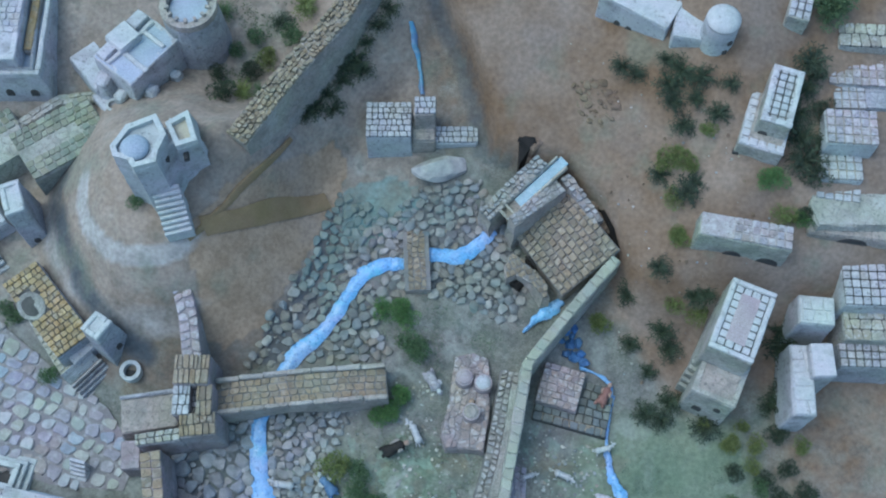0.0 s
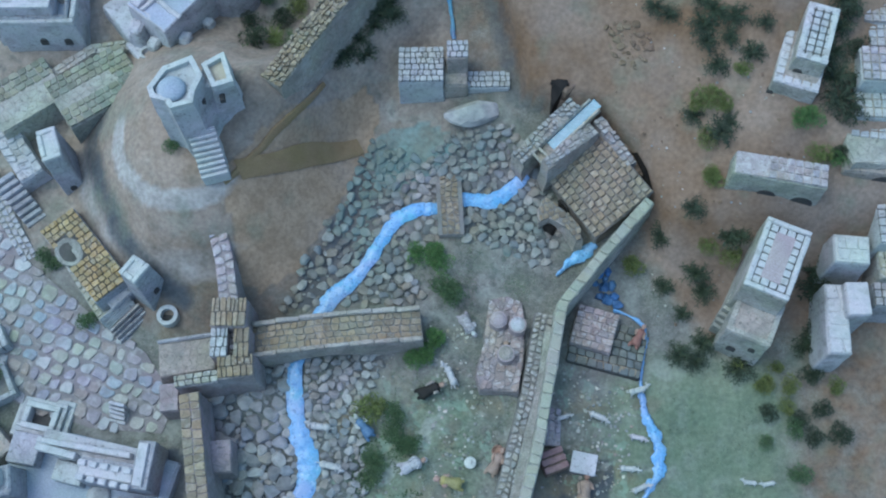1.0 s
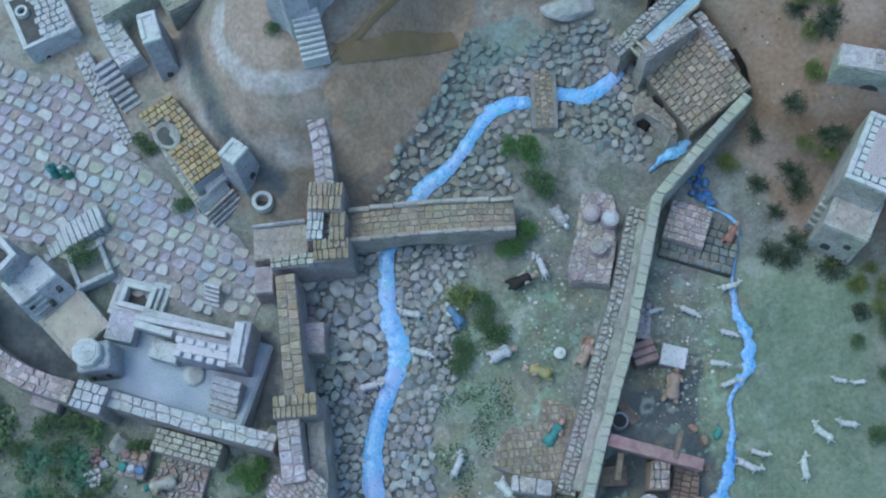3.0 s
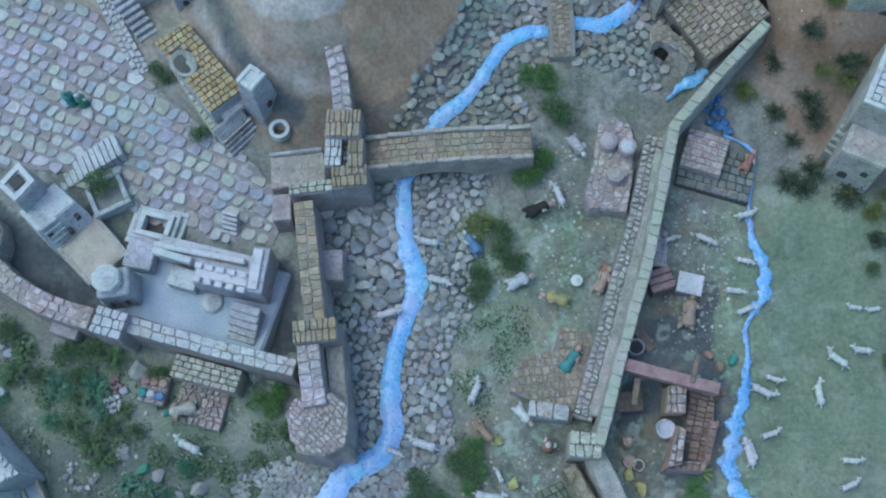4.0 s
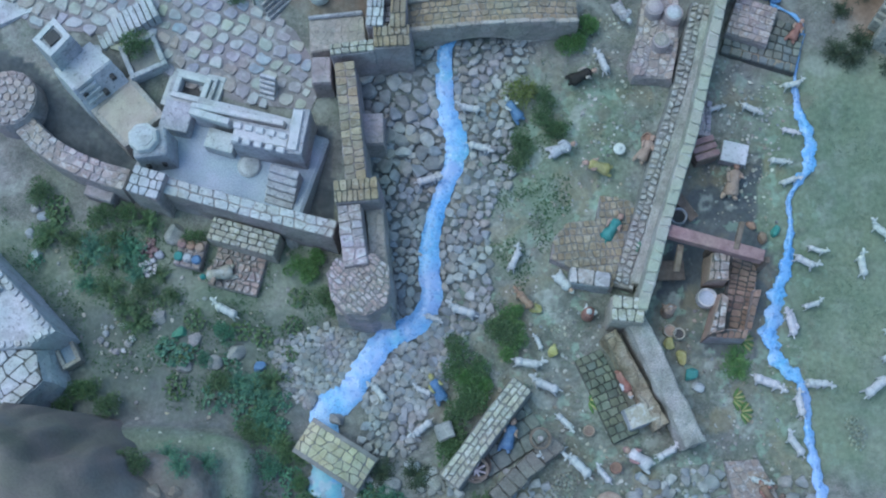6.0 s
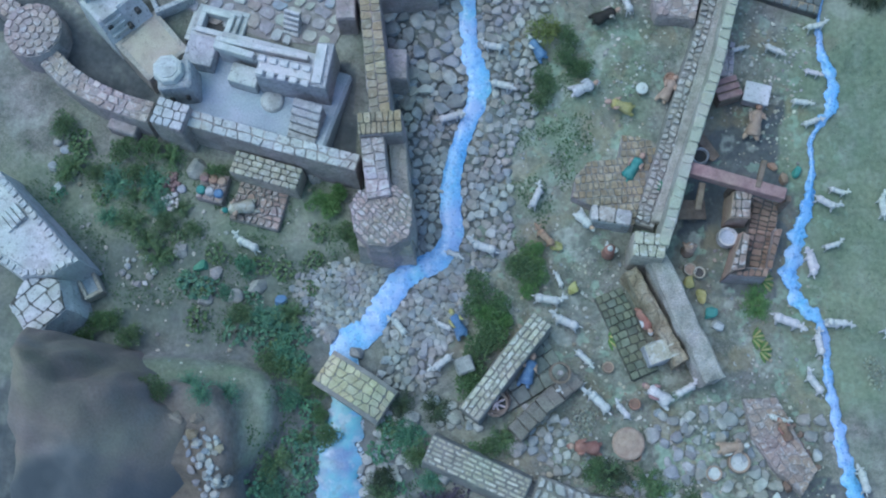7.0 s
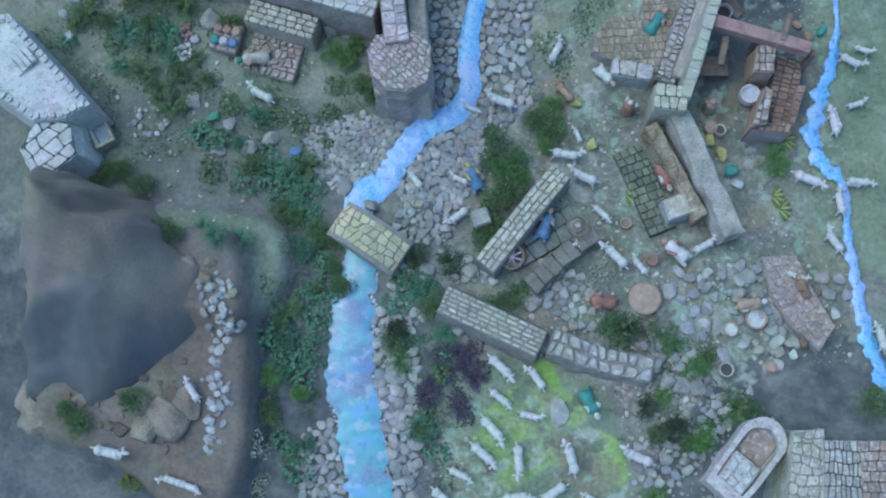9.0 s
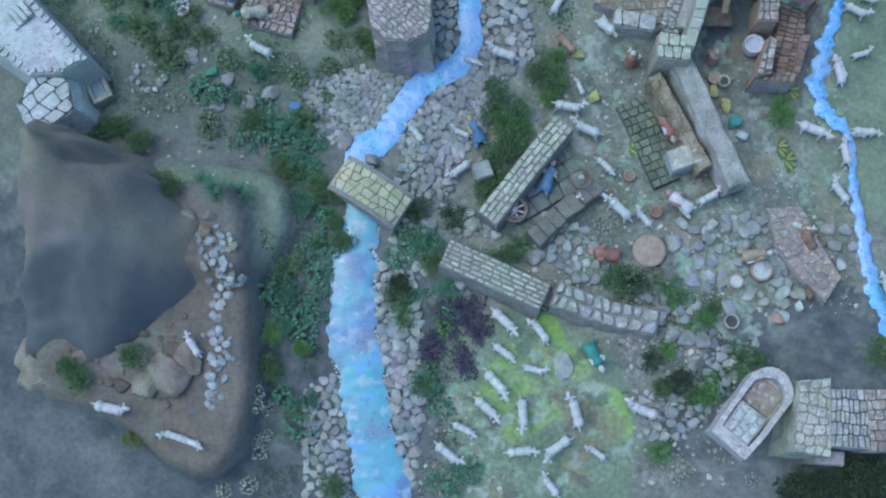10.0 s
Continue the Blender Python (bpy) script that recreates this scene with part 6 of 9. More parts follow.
wall_run([(0.116, 0.336), (0.110, 0.254)], [0.06] * 2, [0.02] * 2, 0.03, GREY_WALL, LILAC_STONE, "short stone steps against the aqueduct", size=0.012)
wall_run([(0.010, -0.028), (0.052, -0.115), (0.099, -0.210)], [0.062, 0.058, 0.054], [0.0] * 3, 0.029, ROUGH_MORTAR, None, "rough pale grey mortar wall", "mortar_wall", rough=0.0036)
wall_run([(-0.024, -0.052), (0.015, -0.116), (0.054, -0.186)], [0.046, 0.042, 0.038], [0.0] * 3, 0.02, BROWN_PLASTER, None, "rough brown plaster wall beside the mortar wall", "plaster_wall", rough=0.0028)

# ---------------------------------------------------------------- ruins, huts and stalls
def floor_patch(place, mat, base, label, size=0.014, name="paved_floor", lift=0.005, sides=4):
    x, y, w, d, turn = place
    f = thing(name, label, "paving", x, y, None, turn)
    part("bed", slab(w, d, lift + 0.03, 0.002, 0.02, 0.0008, at=(0, 0, -0.03)), base, f)
    if sides == 4:
        course(f, mat, w, d, lift, size, name="paving_stone", high=0.0026)
    else:
        course(f, mat, w, d, lift, size * 0.85, 0.0018, 0.0036, name="rubble_stone", skew=0.9, soft=0.3, wave=0.55)
    return f


block([(-0.039, 0.162), (0.006, 0.156), (0.015, 0.145), (-0.02, 0.016), (-0.112, 0.059), (-0.107, 0.094), (-0.086, 0.117), (-0.046, 0.122)], 0.016, 0.033, PINK_WALL, "ruined floor of pinkish brown paving bricks", "paved_floor", "paving", 0.003, stones=BROWN_STONE, size=0.0092, lane=0.0125, top=MORTAR)
house((-0.054, 0.029, 0.061, 0.024, -6.4), 0.015, 0.045, GREY_WALL, None, "pale stone bench slab beside the ruined floor", LILAC_STONE, 0.024, name="stone_bench")
block([(0.019, 0.479), (0.048, 0.484), (0.072, 0.474), (0.074, 0.435), (0.07, 0.38), (0.061, 0.329), (0.046, 0.333), (0.003, 0.335), (-0.002, 0.357), (0.01, 0.412)], 0.07, 0.092, PINK_WALL, "workshop floor of rough pinkish clay and stones", "paved_floor", "paving", 0.004, stones=PINK_STONE, size=0.013, crazy=True, top=PINK_WALL, lump=0.003)
house((0.182, 0.428, 0.065, 0.065, -17.1), 0.055, 0.10, PINK_WALL, PINK_WALL, "small hut of reddish pink stones", PINK_STONE, 0.0125, name="hut", lane=0.010)
floor_patch((0.203, 0.405, 0.116, 0.079, -15.3), SLATE_STONE, JOINT, "dark paved yard with stone kerb", 0.013, lift=0.006)
wall_run([(0.15, 0.387), (0.245, 0.361)], [0.084, 0.084], [0.05, 0.05], 0.012, MORTAR, BROWN_STONE, "kerb of squared brown stones along the yard", "kerb", 0.013, lane=0.012)
block([(0.146, -0.041), (0.152, 0.017), (0.161, 0.073), (0.198, 0.066), (0.193, 0.019), (0.18, -0.039)], 0.0, 0.030, PINK_WALL, "low brick base of the oven with sunken brick floor", "oven_floor", "oven", 0.004, stones=BRICK, size=0.0085, lane=0.0125)
block([(0.117, -0.052), (0.136, 0.009), (0.146, 0.003), (0.139, -0.046)], 0.0, 0.062, CLAY, "thick sloping clay wall of the brick oven", "oven_wall", "oven", foot=[(0.113, -0.059), (0.137, 0.021), (0.154, 0.012), (0.147, -0.039)], stones=CLAY_STONE, size=0.014, lane=0.012)
block([(0.119, -0.054), (0.14, -0.041), (0.178, -0.041), (0.174, -0.055)], 0.0, 0.048, PINK_WALL, "low brick front of the oven", "oven_wall", "oven", 0.003, stones=BRICK, size=0.013, lane=0.009)
block([(0.174, -0.04), (0.187, 0.019), (0.199, 0.02), (0.182, -0.042)], 0.0, 0.046, PINK_WALL, "brick side wall of the oven", "oven_wall", "oven", 0.003, stones=BRICK, size=0.012, lane=0.008)
block([(0.121, 0.066), (0.147, 0.069), (0.144, 0.027), (0.115, 0.026)], 0.0, 0.075, CLAY, "brick chimney stack with pale top stones", "chimney", "chimney", foot=[(0.119, 0.077), (0.158, 0.082), (0.154, 0.031), (0.117, 0.029)], stones=CLAY_STONE, size=0.010, lane=0.012)
floor_patch((-0.023, -0.141, 0.044, 0.135, 25.7), MOSS_DARK, JOINT, "mossy green stone floor between the walls", 0.012, lift=0.007)
block([(0.149, -0.23), (0.197, -0.224), (0.22, -0.268), (0.253, -0.325), (0.232, -0.361), (0.196, -0.332), (0.161, -0.284)], -0.016, 0.004, PINK_WALL, "broken floor of cracked reddish stones", "paved_floor", "paving", 0.005, stones=CLAY_STONE, size=0.0135, crazy=True, top=PINK_WALL, lump=0.002)
sh = thing("shed_frame", "pinkish timber shed frame with beam and posts", "shed", *(0.124, 0.078), 0.0, 0)
sx0, sy0 = (0.124, 0.078)
def timber(a, b, za, zb, w, mat, parent, ox, oy, name="beam"):
    long = math.dist((*a, za), (*b, zb))
    m = pose((a[0] + b[0]) / 2 - ox, (a[1] + b[1]) / 2 - oy, (za + zb) / 2, 0, -math.degrees(math.asin((zb - za) / long)), math.degrees(math.atan2(b[1] - a[1], b[0] - a[0])))
    return part(name, slab(long, w, w, 0.001, 0, 0.0006, at=(0, 0, -w / 2)), mat, parent, place=m)
timber((0.054, 0.094), (0.192, 0.060), 0.085, 0.085, 0.018, PINK_WOOD, sh, sx0, sy0)
timber((0.162, 0.110), (0.151, 0.068), 0.092, 0.092, 0.008, WOOD, sh, sx0, sy0)
timber((0.076, 0.078), (0.071, 0.040), 0.072, 0.06, 0.009, WOOD, sh, sx0, sy0)
for px, py in ((-0.075, 0.022), (0.075, -0.02), (0.0, 0.0)):
    part("post", slab(0.009, 0.009, 0.08, 0.001), WOOD, sh, place=pose(px, py, 0.0))
part("board", slab(0.05, 0.03, 0.004, 0.001), WOOD, sh, place=pose(-0.06, -0.03, 0.03, 0, 8, 5))
wall_run([(-0.150, -0.133), (-0.201, -0.204), (-0.251, -0.278)], [0.048, 0.044, 0.040], [-0.01] * 3, 0.033, MORTAR, CREAM_STONE, "dry stone wall of long pale slabs", "dry_stone_wall", 0.018, lane=0.0085, gap=0.0022)
floor_patch((-0.175, -0.212, 0.121, 0.070, 34.4), SLATE_STONE, JOINT, "dark mossy stone yard of the ruined stable", 0.022, lift=0.004)
edge = [(-0.184, -0.300), (-0.148, -0.259), (-0.096, -0.212)]
sl = thing("flagstone_ledge", "raised ledge of brown flagstones along the ruined stable", "ledge", *edge[0], 0.0)
for (p, q), n in zip(zip(edge, edge[1:]), (3, 4)):
    for k in range(n):
        u = (k + 0.5) / n
        long = math.dist(p, q) / n
        part("flagstone", lumpy(slab(long * 1.0, 0.028, 0.022, 0.002, 0.05, 0.001), 0.0016), DARK_PLANK, sl, place=pose(p[0] + (q[0] - p[0]) * u - edge[0][0], p[1] + (q[1] - p[1]) * u - edge[0][1], 0.0, 0, 0, math.degrees(math.atan2(q[1] - p[1], q[0] - p[0])) + random.uniform(-3, 3)))
for spot, r, lean, turn in (((-0.214, -0.257), 0.019, 22, 30), ((-0.123, -0.210), 0.016, 12, 80)):
    wh = thing("cart_wheel", "old wooden cart wheel lying in the ruin", "wheel", *spot, 0.014 if r > 0.018 else 0.03, turn)
    tilt = pose(0, 0, 0.006, lean)
    part("rim", ring_wall(r, r * 0.8, 0.0, 0.005, 24), WOOD, wh, place=tilt)
    part("hub", drum(r * 0.25, 0.009, 12, 0.8, 0.0008), PINK_FLOOR, wh, "pale worn hub", tilt)
    for k in range(8 if r > 0.018 else 0):
        part("spoke", slab(0.003, r * 0.85, 0.003, 0.0005, at=(0, r * 0.45, 0.001)), PINK_FLOOR, wh, "pale worn spoke", tilt @ pose(0, 0, 0, 0, 0, 45 * k))
wall_run([(-0.150, -0.374), (-0.100, -0.390), (-0.050, -0.400), (-0.003, -0.406)], [0.014, 0.010, 0.006, 0.004], [-0.03] * 4, 0.036, MORTAR, GREY_STONE, "tumbled dry wall of big grey blocks", "dry_stone_wall", 0.016, lane=0.015, jumble=True, rough=0.004, gap=0.0036, bottom_extra=1.5)
wall_run([(-0.308, -0.327), (-0.236, -0.354), (-0.163, -0.382)], [0.030, 0.026, 0.020], [-0.02] * 3, 0.040, MORTAR, CREAM_STONE, "dry stone wall of pale brick-like slabs", "dry_stone_wall", 0.0150, lane=0.0072, gap=0.0032, bottom_extra=1.5)
house((-0.261, -0.204, 0.026, 0.025, 22.5), 0.0, 0.03, ROCK, ROCK, "grey boulder block in the ruin", None, name="rock_block")
house((0.026, -0.168, 0.049, 0.032, 23.3), 0.0, 0.035, GREY_WALL, CREAM_STONE, "grey stone table with yellowish top", None, name="stone_table")

# market stall under the wall
house((-0.576, 0.070, 0.107, 0.036, -13.5), 0.0, 0.055, SAND_WALL, None, "market stall roof of weathered yellowish slabs", CREAM_STONE, 0.014, name="market_stall", lane=0.0095)
floor_patch((-0.589, 0.026, 0.080, 0.064, -11.0), CLAY_STONE, MORTAR, "reddish brown paved floor before the stall", 0.0125, lift=0.006, sides=6)
st = floor_patch((-0.662, 0.049, 0.043, 0.045, -10.3), PINK_STONE, PINK_WALL, "stone stall table with coloured wares", 0.019, name="stall_table", lift=0.014)
for k, m in enumerate((TEAL, GREY_WALL, BLUE, PINK_WOOD, TERRACOTTA, CLAY)):
    part("ware", lathe([(0.007, 0.0), (0.008, 0.004), (0.005, 0.007)], 10), m, st, "coloured ware", pose(-0.014 + 0.014 * (k % 3), -0.01 + 0.02 * (k // 3), 0.018))
for (x, y), cols in (((-0.727, 0.058), PINK_WOOD), ((-0.727, 0.029), PETAL)):
    hp = thing("pile_of_wares", "low heap of small round wares on the ground", "heap", x, y, None)
    for k in range(22):
        a, r = random.uniform(0, 6.3), 0.016 * math.sqrt(random.random())
        part("ware", lathe([(0.003, 0), (0.0042, 0.003), (0.002, 0.006)], 6), cols, hp, place=pose(r * math.cos(a), r * math.sin(a), random.uniform(0, 0.003)))

# basin and thatched hut in the south-east
bp = (0.119, -0.522)
bs = thing("boat_basin", "boat-shaped stone basin with white rim and brick floor", "basin", *bp, 0.03, 54)
def boat(k, z0, z1, inner=0.0):
    pts = []
    for i in range(13):
        a = -math.pi / 2 + math.pi * i / 12
        pts.append((0.03 + 0.034 * math.cos(a), 0.032 * math.sin(a)))
    pts += [(-0.062, 0.03), (-0.062, -0.03)]
    bm = bmesh.new()
    lo = [bm.verts.new((x * k, y * k, z0)) for x, y in pts]
    hi = [bm.verts.new((x * k * 0.98, y * k * 0.98, z1)) for x, y in pts]
    n = len(pts)
    for i in range(n):
        bm.faces.new((lo[i], lo[(i + 1) % n], hi[(i + 1) % n], hi[i]))
    if inner:
        q = 1 - 0.013 / 0.05
        ih = [bm.verts.new((x * q, y * q, z1)) for x, y in pts]
        il = [bm.verts.new((x * q, y * q, z1 - inner)) for x, y in pts]
        for i in range(n):
            j = (i + 1) % n
            bm.faces.new((hi[i], hi[j], ih[j], ih[i]))
            bm.faces.new((ih[i], ih[j], il[j], il[i]))
        bm.faces.new(il)
    else:
        bm.faces.new(hi)
    return bm
part("basin_body", lumpy(boat(1.0, 0.0, 0.038, 0.016), 0.0016), LILAC_STONE, bs, "pale rim and sides")
part("basin_floor", slab(0.04, 0.04, 0.003, 0.001), CLAY_STONE, bs, "reddish brick floor", pose(0.022, 0, 0.0225))
part("basin_block", lumpy(slab(0.046, 0.042, 0.014, 0.002), 0.0012), LILAC_STONE, bs, "raised pale block in the basin", pose(-0.024, 0, 0.022))
course(bs, WHITE_STONE, 0.040, 0.036, 0.036, 0.013, 0.0022, 0.0016, -0.024, 0.0, skew=0.9, wave=0.5, soft=0.3)
block([(0.173, -0.482), (0.213, -0.476), (0.212, -0.579), (0.165, -0.575)], 0.0, 0.080, GREEN_WALL, "greenish grey stone hut with cracked plaster roof", "hut", "model hut", 0.004, stones=CREAM_STONE, size=0.012, lane=0.013, crazy=True, top=MORTAR, lump=0.003)
block([(0.211, -0.491), (0.264, -0.488), (0.26, -0.565), (0.211, -0.565)], 0.0, 0.084, GREY_WALL, "hut with long pale roof slabs", "hut", "model hut", 0.004, stones=GREY_STONE, size=0.0072, lane=0.016)
house((0.295, -0.526, 0.074, 0.080, 3.8), 0.02, 0.085, PINK_WALL, None, "hut with reddish stone roof", CLAY_STONE, 0.014)
house((0.222, -0.578, 0.037, 0.019, -0.8), 0.0, 0.05, PINK_WALL, None, "low pinkish stone step before the hut", None, name="stone_step")

# ---------------------------------------------------------------- the mountain in the south-west
mo = thing("mountain", "tall smooth brown plaster mountain with shade coloured into its slate-blue flank", "model mountain", -0.752, -0.372, 0.0)
def mountain_bm(cx, cy):
    """A leaning peak: the lowest of a few slanting faces, roughened, with the tone of each face."""
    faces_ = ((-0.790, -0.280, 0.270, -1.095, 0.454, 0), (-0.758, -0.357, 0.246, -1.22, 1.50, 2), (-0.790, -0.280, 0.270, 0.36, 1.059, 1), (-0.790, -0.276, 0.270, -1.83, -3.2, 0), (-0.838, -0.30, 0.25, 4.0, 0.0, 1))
    bm = bmesh.new()
    paint = bm.verts.layers.float_color.new("paint")
    nx, ny, pitch = 66, 72, 0.0045
    grid = {}
    for i in range(nx):
        for j in range(ny):
            x, y = -0.905 + i * pitch, -0.520 + j * pitch
            wob = 0.016 * noise.noise((x * 17, y * 17, 5)) + 0.006 * noise.noise((x * 45, y * 45, 2))
            heights = [(c + gx * (x + wob - a) + gy * (y + wob * 0.7 - b), k) for a, b, c, gx, gy, k in faces_]
            z = -0.016 * math.log(sum(math.exp(-h / 0.016) for h, k in heights))
            low = min(heights)[0]
            z += 0.006 * noise.noise((x * 24, y * 24, 1)) + 0.0016 * noise.noise((x * 70, y * 70, 1))
            if z < -0.06:
                continue
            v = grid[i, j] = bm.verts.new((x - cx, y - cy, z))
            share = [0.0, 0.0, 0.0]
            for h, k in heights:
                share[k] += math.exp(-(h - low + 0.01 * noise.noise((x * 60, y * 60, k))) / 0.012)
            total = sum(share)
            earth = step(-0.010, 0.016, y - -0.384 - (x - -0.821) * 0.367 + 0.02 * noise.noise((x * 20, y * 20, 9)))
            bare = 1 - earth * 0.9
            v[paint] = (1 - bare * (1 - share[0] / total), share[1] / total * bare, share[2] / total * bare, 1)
    for i, j in list(grid):
        around = [(i, j), (i + 1, j), (i + 1, j + 1), (i, j + 1)]
        if all(q in grid for q in around):
            bm.faces.new([grid[q] for q in around]).smooth = True
    bmesh.ops.delete(bm, geom=[v for v in bm.verts if not v.link_faces], context="VERTS")
    return bm


def peak_tones():
    """Brown plaster washed with pale slate; the dark flank's shade is put in as slate colour."""
    t = MOUNTAIN.node_tree
    n, l = t.nodes, t.links
    b = n["Principled BSDF"]
    out = b.inputs["Base Color"].links[0].from_socket
    v, c, geo = n.new("ShaderNodeVertexColor"), n.new("ShaderNodeSeparateColor"), n.new("ShaderNodeNewGeometry")
    v.layer_name = "paint"
    l.new(v.outputs[0], c.inputs[0])
    # the second tone holds the shade of the steep flank
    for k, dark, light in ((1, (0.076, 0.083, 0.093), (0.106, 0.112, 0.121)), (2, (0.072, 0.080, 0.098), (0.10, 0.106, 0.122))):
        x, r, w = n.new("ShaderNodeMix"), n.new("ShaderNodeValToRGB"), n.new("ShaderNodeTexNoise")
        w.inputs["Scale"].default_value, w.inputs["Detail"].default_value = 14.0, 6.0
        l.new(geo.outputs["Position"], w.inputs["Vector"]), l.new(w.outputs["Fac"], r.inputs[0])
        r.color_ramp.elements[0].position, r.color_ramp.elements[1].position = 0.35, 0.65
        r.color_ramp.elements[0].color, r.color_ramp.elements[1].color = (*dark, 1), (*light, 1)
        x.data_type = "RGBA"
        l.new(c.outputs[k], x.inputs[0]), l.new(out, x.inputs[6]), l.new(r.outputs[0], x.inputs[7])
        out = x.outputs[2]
    l.new(out, b.inputs["Base Color"])


peak_tones()
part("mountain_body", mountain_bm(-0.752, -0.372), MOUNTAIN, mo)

# ---------------------------------------------------------------- pebbles
def chips(rnd, n=12):
    return [(Vector((rnd.gauss(0, 1), rnd.gauss(0, 1), rnd.gauss(0.25, 0.6))).normalized(), rnd.uniform(0.235, 0.37)) for _ in range(n)]


def chip(co, cuts):
    """Flattens a round stone by a few worn planes."""
    for nrm, d in cuts:
        over = co.dot(nrm) - d
        if over > 0:
            co = co - nrm * over
    return co


def pebble_mesh(name, seed, mat):
    rnd = random.Random(seed)
    bm = bmesh.new()
    bmesh.ops.create_icosphere(bm, subdivisions=2, radius=0.5)
    o = Vector((rnd.uniform(0, 50), rnd.uniform(0, 50), 0))
    cuts = chips(rnd) + [(Vector((0, 0, 1)), 0.25)]
    for v in bm.verts:
        v.co = chip(v.co * (1 + 0.25 * noise.noise(v.co * 2.6 + o)), cuts)
    me = bpy.data.meshes.new(name)
    bm.to_mesh(me)
    bm.free()
    me.materials.append(mat)
    return me


PEBBLE_SHAPES = [pebble_mesh("pebble", i, PEBBLE) for i in range(8)]


def scatter(poly, sizes, tries, rnd, avoid=None, taken=None, tight=0.86):
    """Places without overlap in a polygon, the big ones first: (x, y, radius)."""
    xs, ys = [p[0] for p in poly], [p[1] for p in poly]
    cell, grid, out = max(sizes) * 2, {}, []
    for x, y, r in taken or []:
        grid.setdefault((int(x // cell), int(y // cell)), []).append((x, y, r))
    for r in sizes:
        for _ in range(tries):
            x, y = rnd.uniform(min(xs), max(xs)), rnd.uniform(min(ys), max(ys))
            if not inside((x, y), poly) or (avoid and avoid(x, y, r)):
                continue
            gx, gy = int(x // cell), int(y // cell)
            if any(math.hypot(x - a, y - b) < (r + c) * tight for i in (-1, 0, 1) for j in (-1, 0, 1) for a, b, c in grid.get((gx + i, gy + j), ())):
                continue
            grid.setdefault((gx, gy), []).append((x, y, r))
            out.append((x, y, r))
    return out


STREAM_SMOOTH = list(zip(STREAM, STREAM_WIDE))


def in_stream(x, y, r):
    for (a, wa), (b, wb) in zip(STREAM_SMOOTH, STREAM_SMOOTH[1:]):
        if far_from((x, y), (a, b)) < 0.00080 * min(wa, wb) + r * 0.55:
            return True
    return False


def pebble_at(parent, x, y, r, rnd, mat_shapes=None, flat=0.55):
    ob = new("pebble", rnd.choice(mat_shapes or PEBBLE_SHAPES))
    ob.parent = parent
    k = rnd.uniform(0.78, 1.12)
    ob.matrix_basis = Matrix.LocRotScale((x, y, ground_z(x, y) + r * flat * 0.45), Euler((rnd.uniform(-0.25, 0.25), rnd.uniform(-0.25, 0.25), rnd.uniform(0, 6.3))), (r * 2.75, r * 2.75 * k, r * 2.4 * flat))
    return ob


def heap(name, spots, mat, label, rnd, category="stones", flat=0.55, levels=1):
    """Many stones in one mesh."""
    bm = bmesh.new()
    verts, faces = [], []
    src = bmesh.new()
    bmesh.ops.create_icosphere(src, subdivisions=levels, radius=0.5)
    src.verts.index_update()
    base_v = [v.co.copy() for v in src.verts]
    base_f = [[v.index for v in f.verts] for f in src.faces]
    src.free()
    bm.free()
    for x, y, r in spots:
        n0 = len(verts)
        o = Vector((rnd.uniform(0, 50), rnd.uniform(0, 50), 0))
        m = Matrix.LocRotScale((x, y, ground_z(x, y) + r * flat * 0.45), Euler((rnd.uniform(-0.3, 0.3), rnd.uniform(-0.3, 0.3), rnd.uniform(0, 6.3))), (r * 2.75, r * 2.75 * rnd.uniform(0.75, 1.12), r * 2.4 * flat))
        cuts = chips(rnd) + [(Vector((0, 0, 1)), 0.25)]
        verts += [m @ chip(v * (1 + 0.25 * noise.noise(v * 2.7 + o)), cuts) for v in base_v]
        faces += [[i + n0 for i in f] for f in base_f]
    me = bpy.data.meshes.new(name)
    me.from_pydata(verts, [], faces)
    me.materials.append(mat)
    return tagged(new(name, me), label, category, kind="stuff")


rnd = random.Random(11)
bed = tagged(new("river_bed"), "bed of rounded grey river pebbles beside the blue stream", "river bed", kind="structure")
big = [(-0.408, 0.332), (-0.335, 0.383), (-0.277, 0.383), (-0.302, 0.312), (-0.287, 0.251), (-0.298, 0.182), (-0.364, 0.181), (-0.397, 0.249)]
spots = scatter(big, [0.0118, 0.0106, 0.0094, 0.0078, 0.006, 0.0045], 2200, rnd, in_stream, tight=0.84)
spots += scatter(MID_BED, [0.0076, 0.007, 0.0064, 0.0058, 0.0051, 0.0044, 0.0036, 0.003], 2400, rnd, in_stream, spots, tight=0.8)
parts_, rest = spots[:300], spots[300:]
for x, y, r in parts_:
    pebble_at(bed, x, y, r, rnd)
top = scatter(TOP_BED, [0.0086, 0.0079, 0.0072, 0.0065, 0.0057, 0.0048, 0.004, 0.0033], 2600, rnd, in_stream, tight=0.8)
heap("upper_pebbles", top, GREEN_PEBBLES, "rounded greenish grey pebbles of the upper river", rnd, levels=2)
for poly, sizes in ((WEST_BED, [0.0062, 0.0054, 0.0047, 0.004, 0.0033, 0.0026]), (LOW_BED, [0.0074, 0.0062, 0.0054, 0.0047, 0.004, 0.0033, 0.0026]), (LOW_WEST, [0.006, 0.0053, 0.0046, 0.004, 0.0033, 0.0026]), (LEFT_BANK, [0.0075, 0.006, 0.0046, 0.0035]), (RIGHT_BANK, [0.0095, 0.0075, 0.006, 0.0046, 0.0036])):
    rest += scatter(poly, sizes, 1400, rnd, in_stream, tight=0.8)
heap("river_pebbles", rest, PEBBLES, "rounded grey and brown river pebbles", rnd, levels=2)

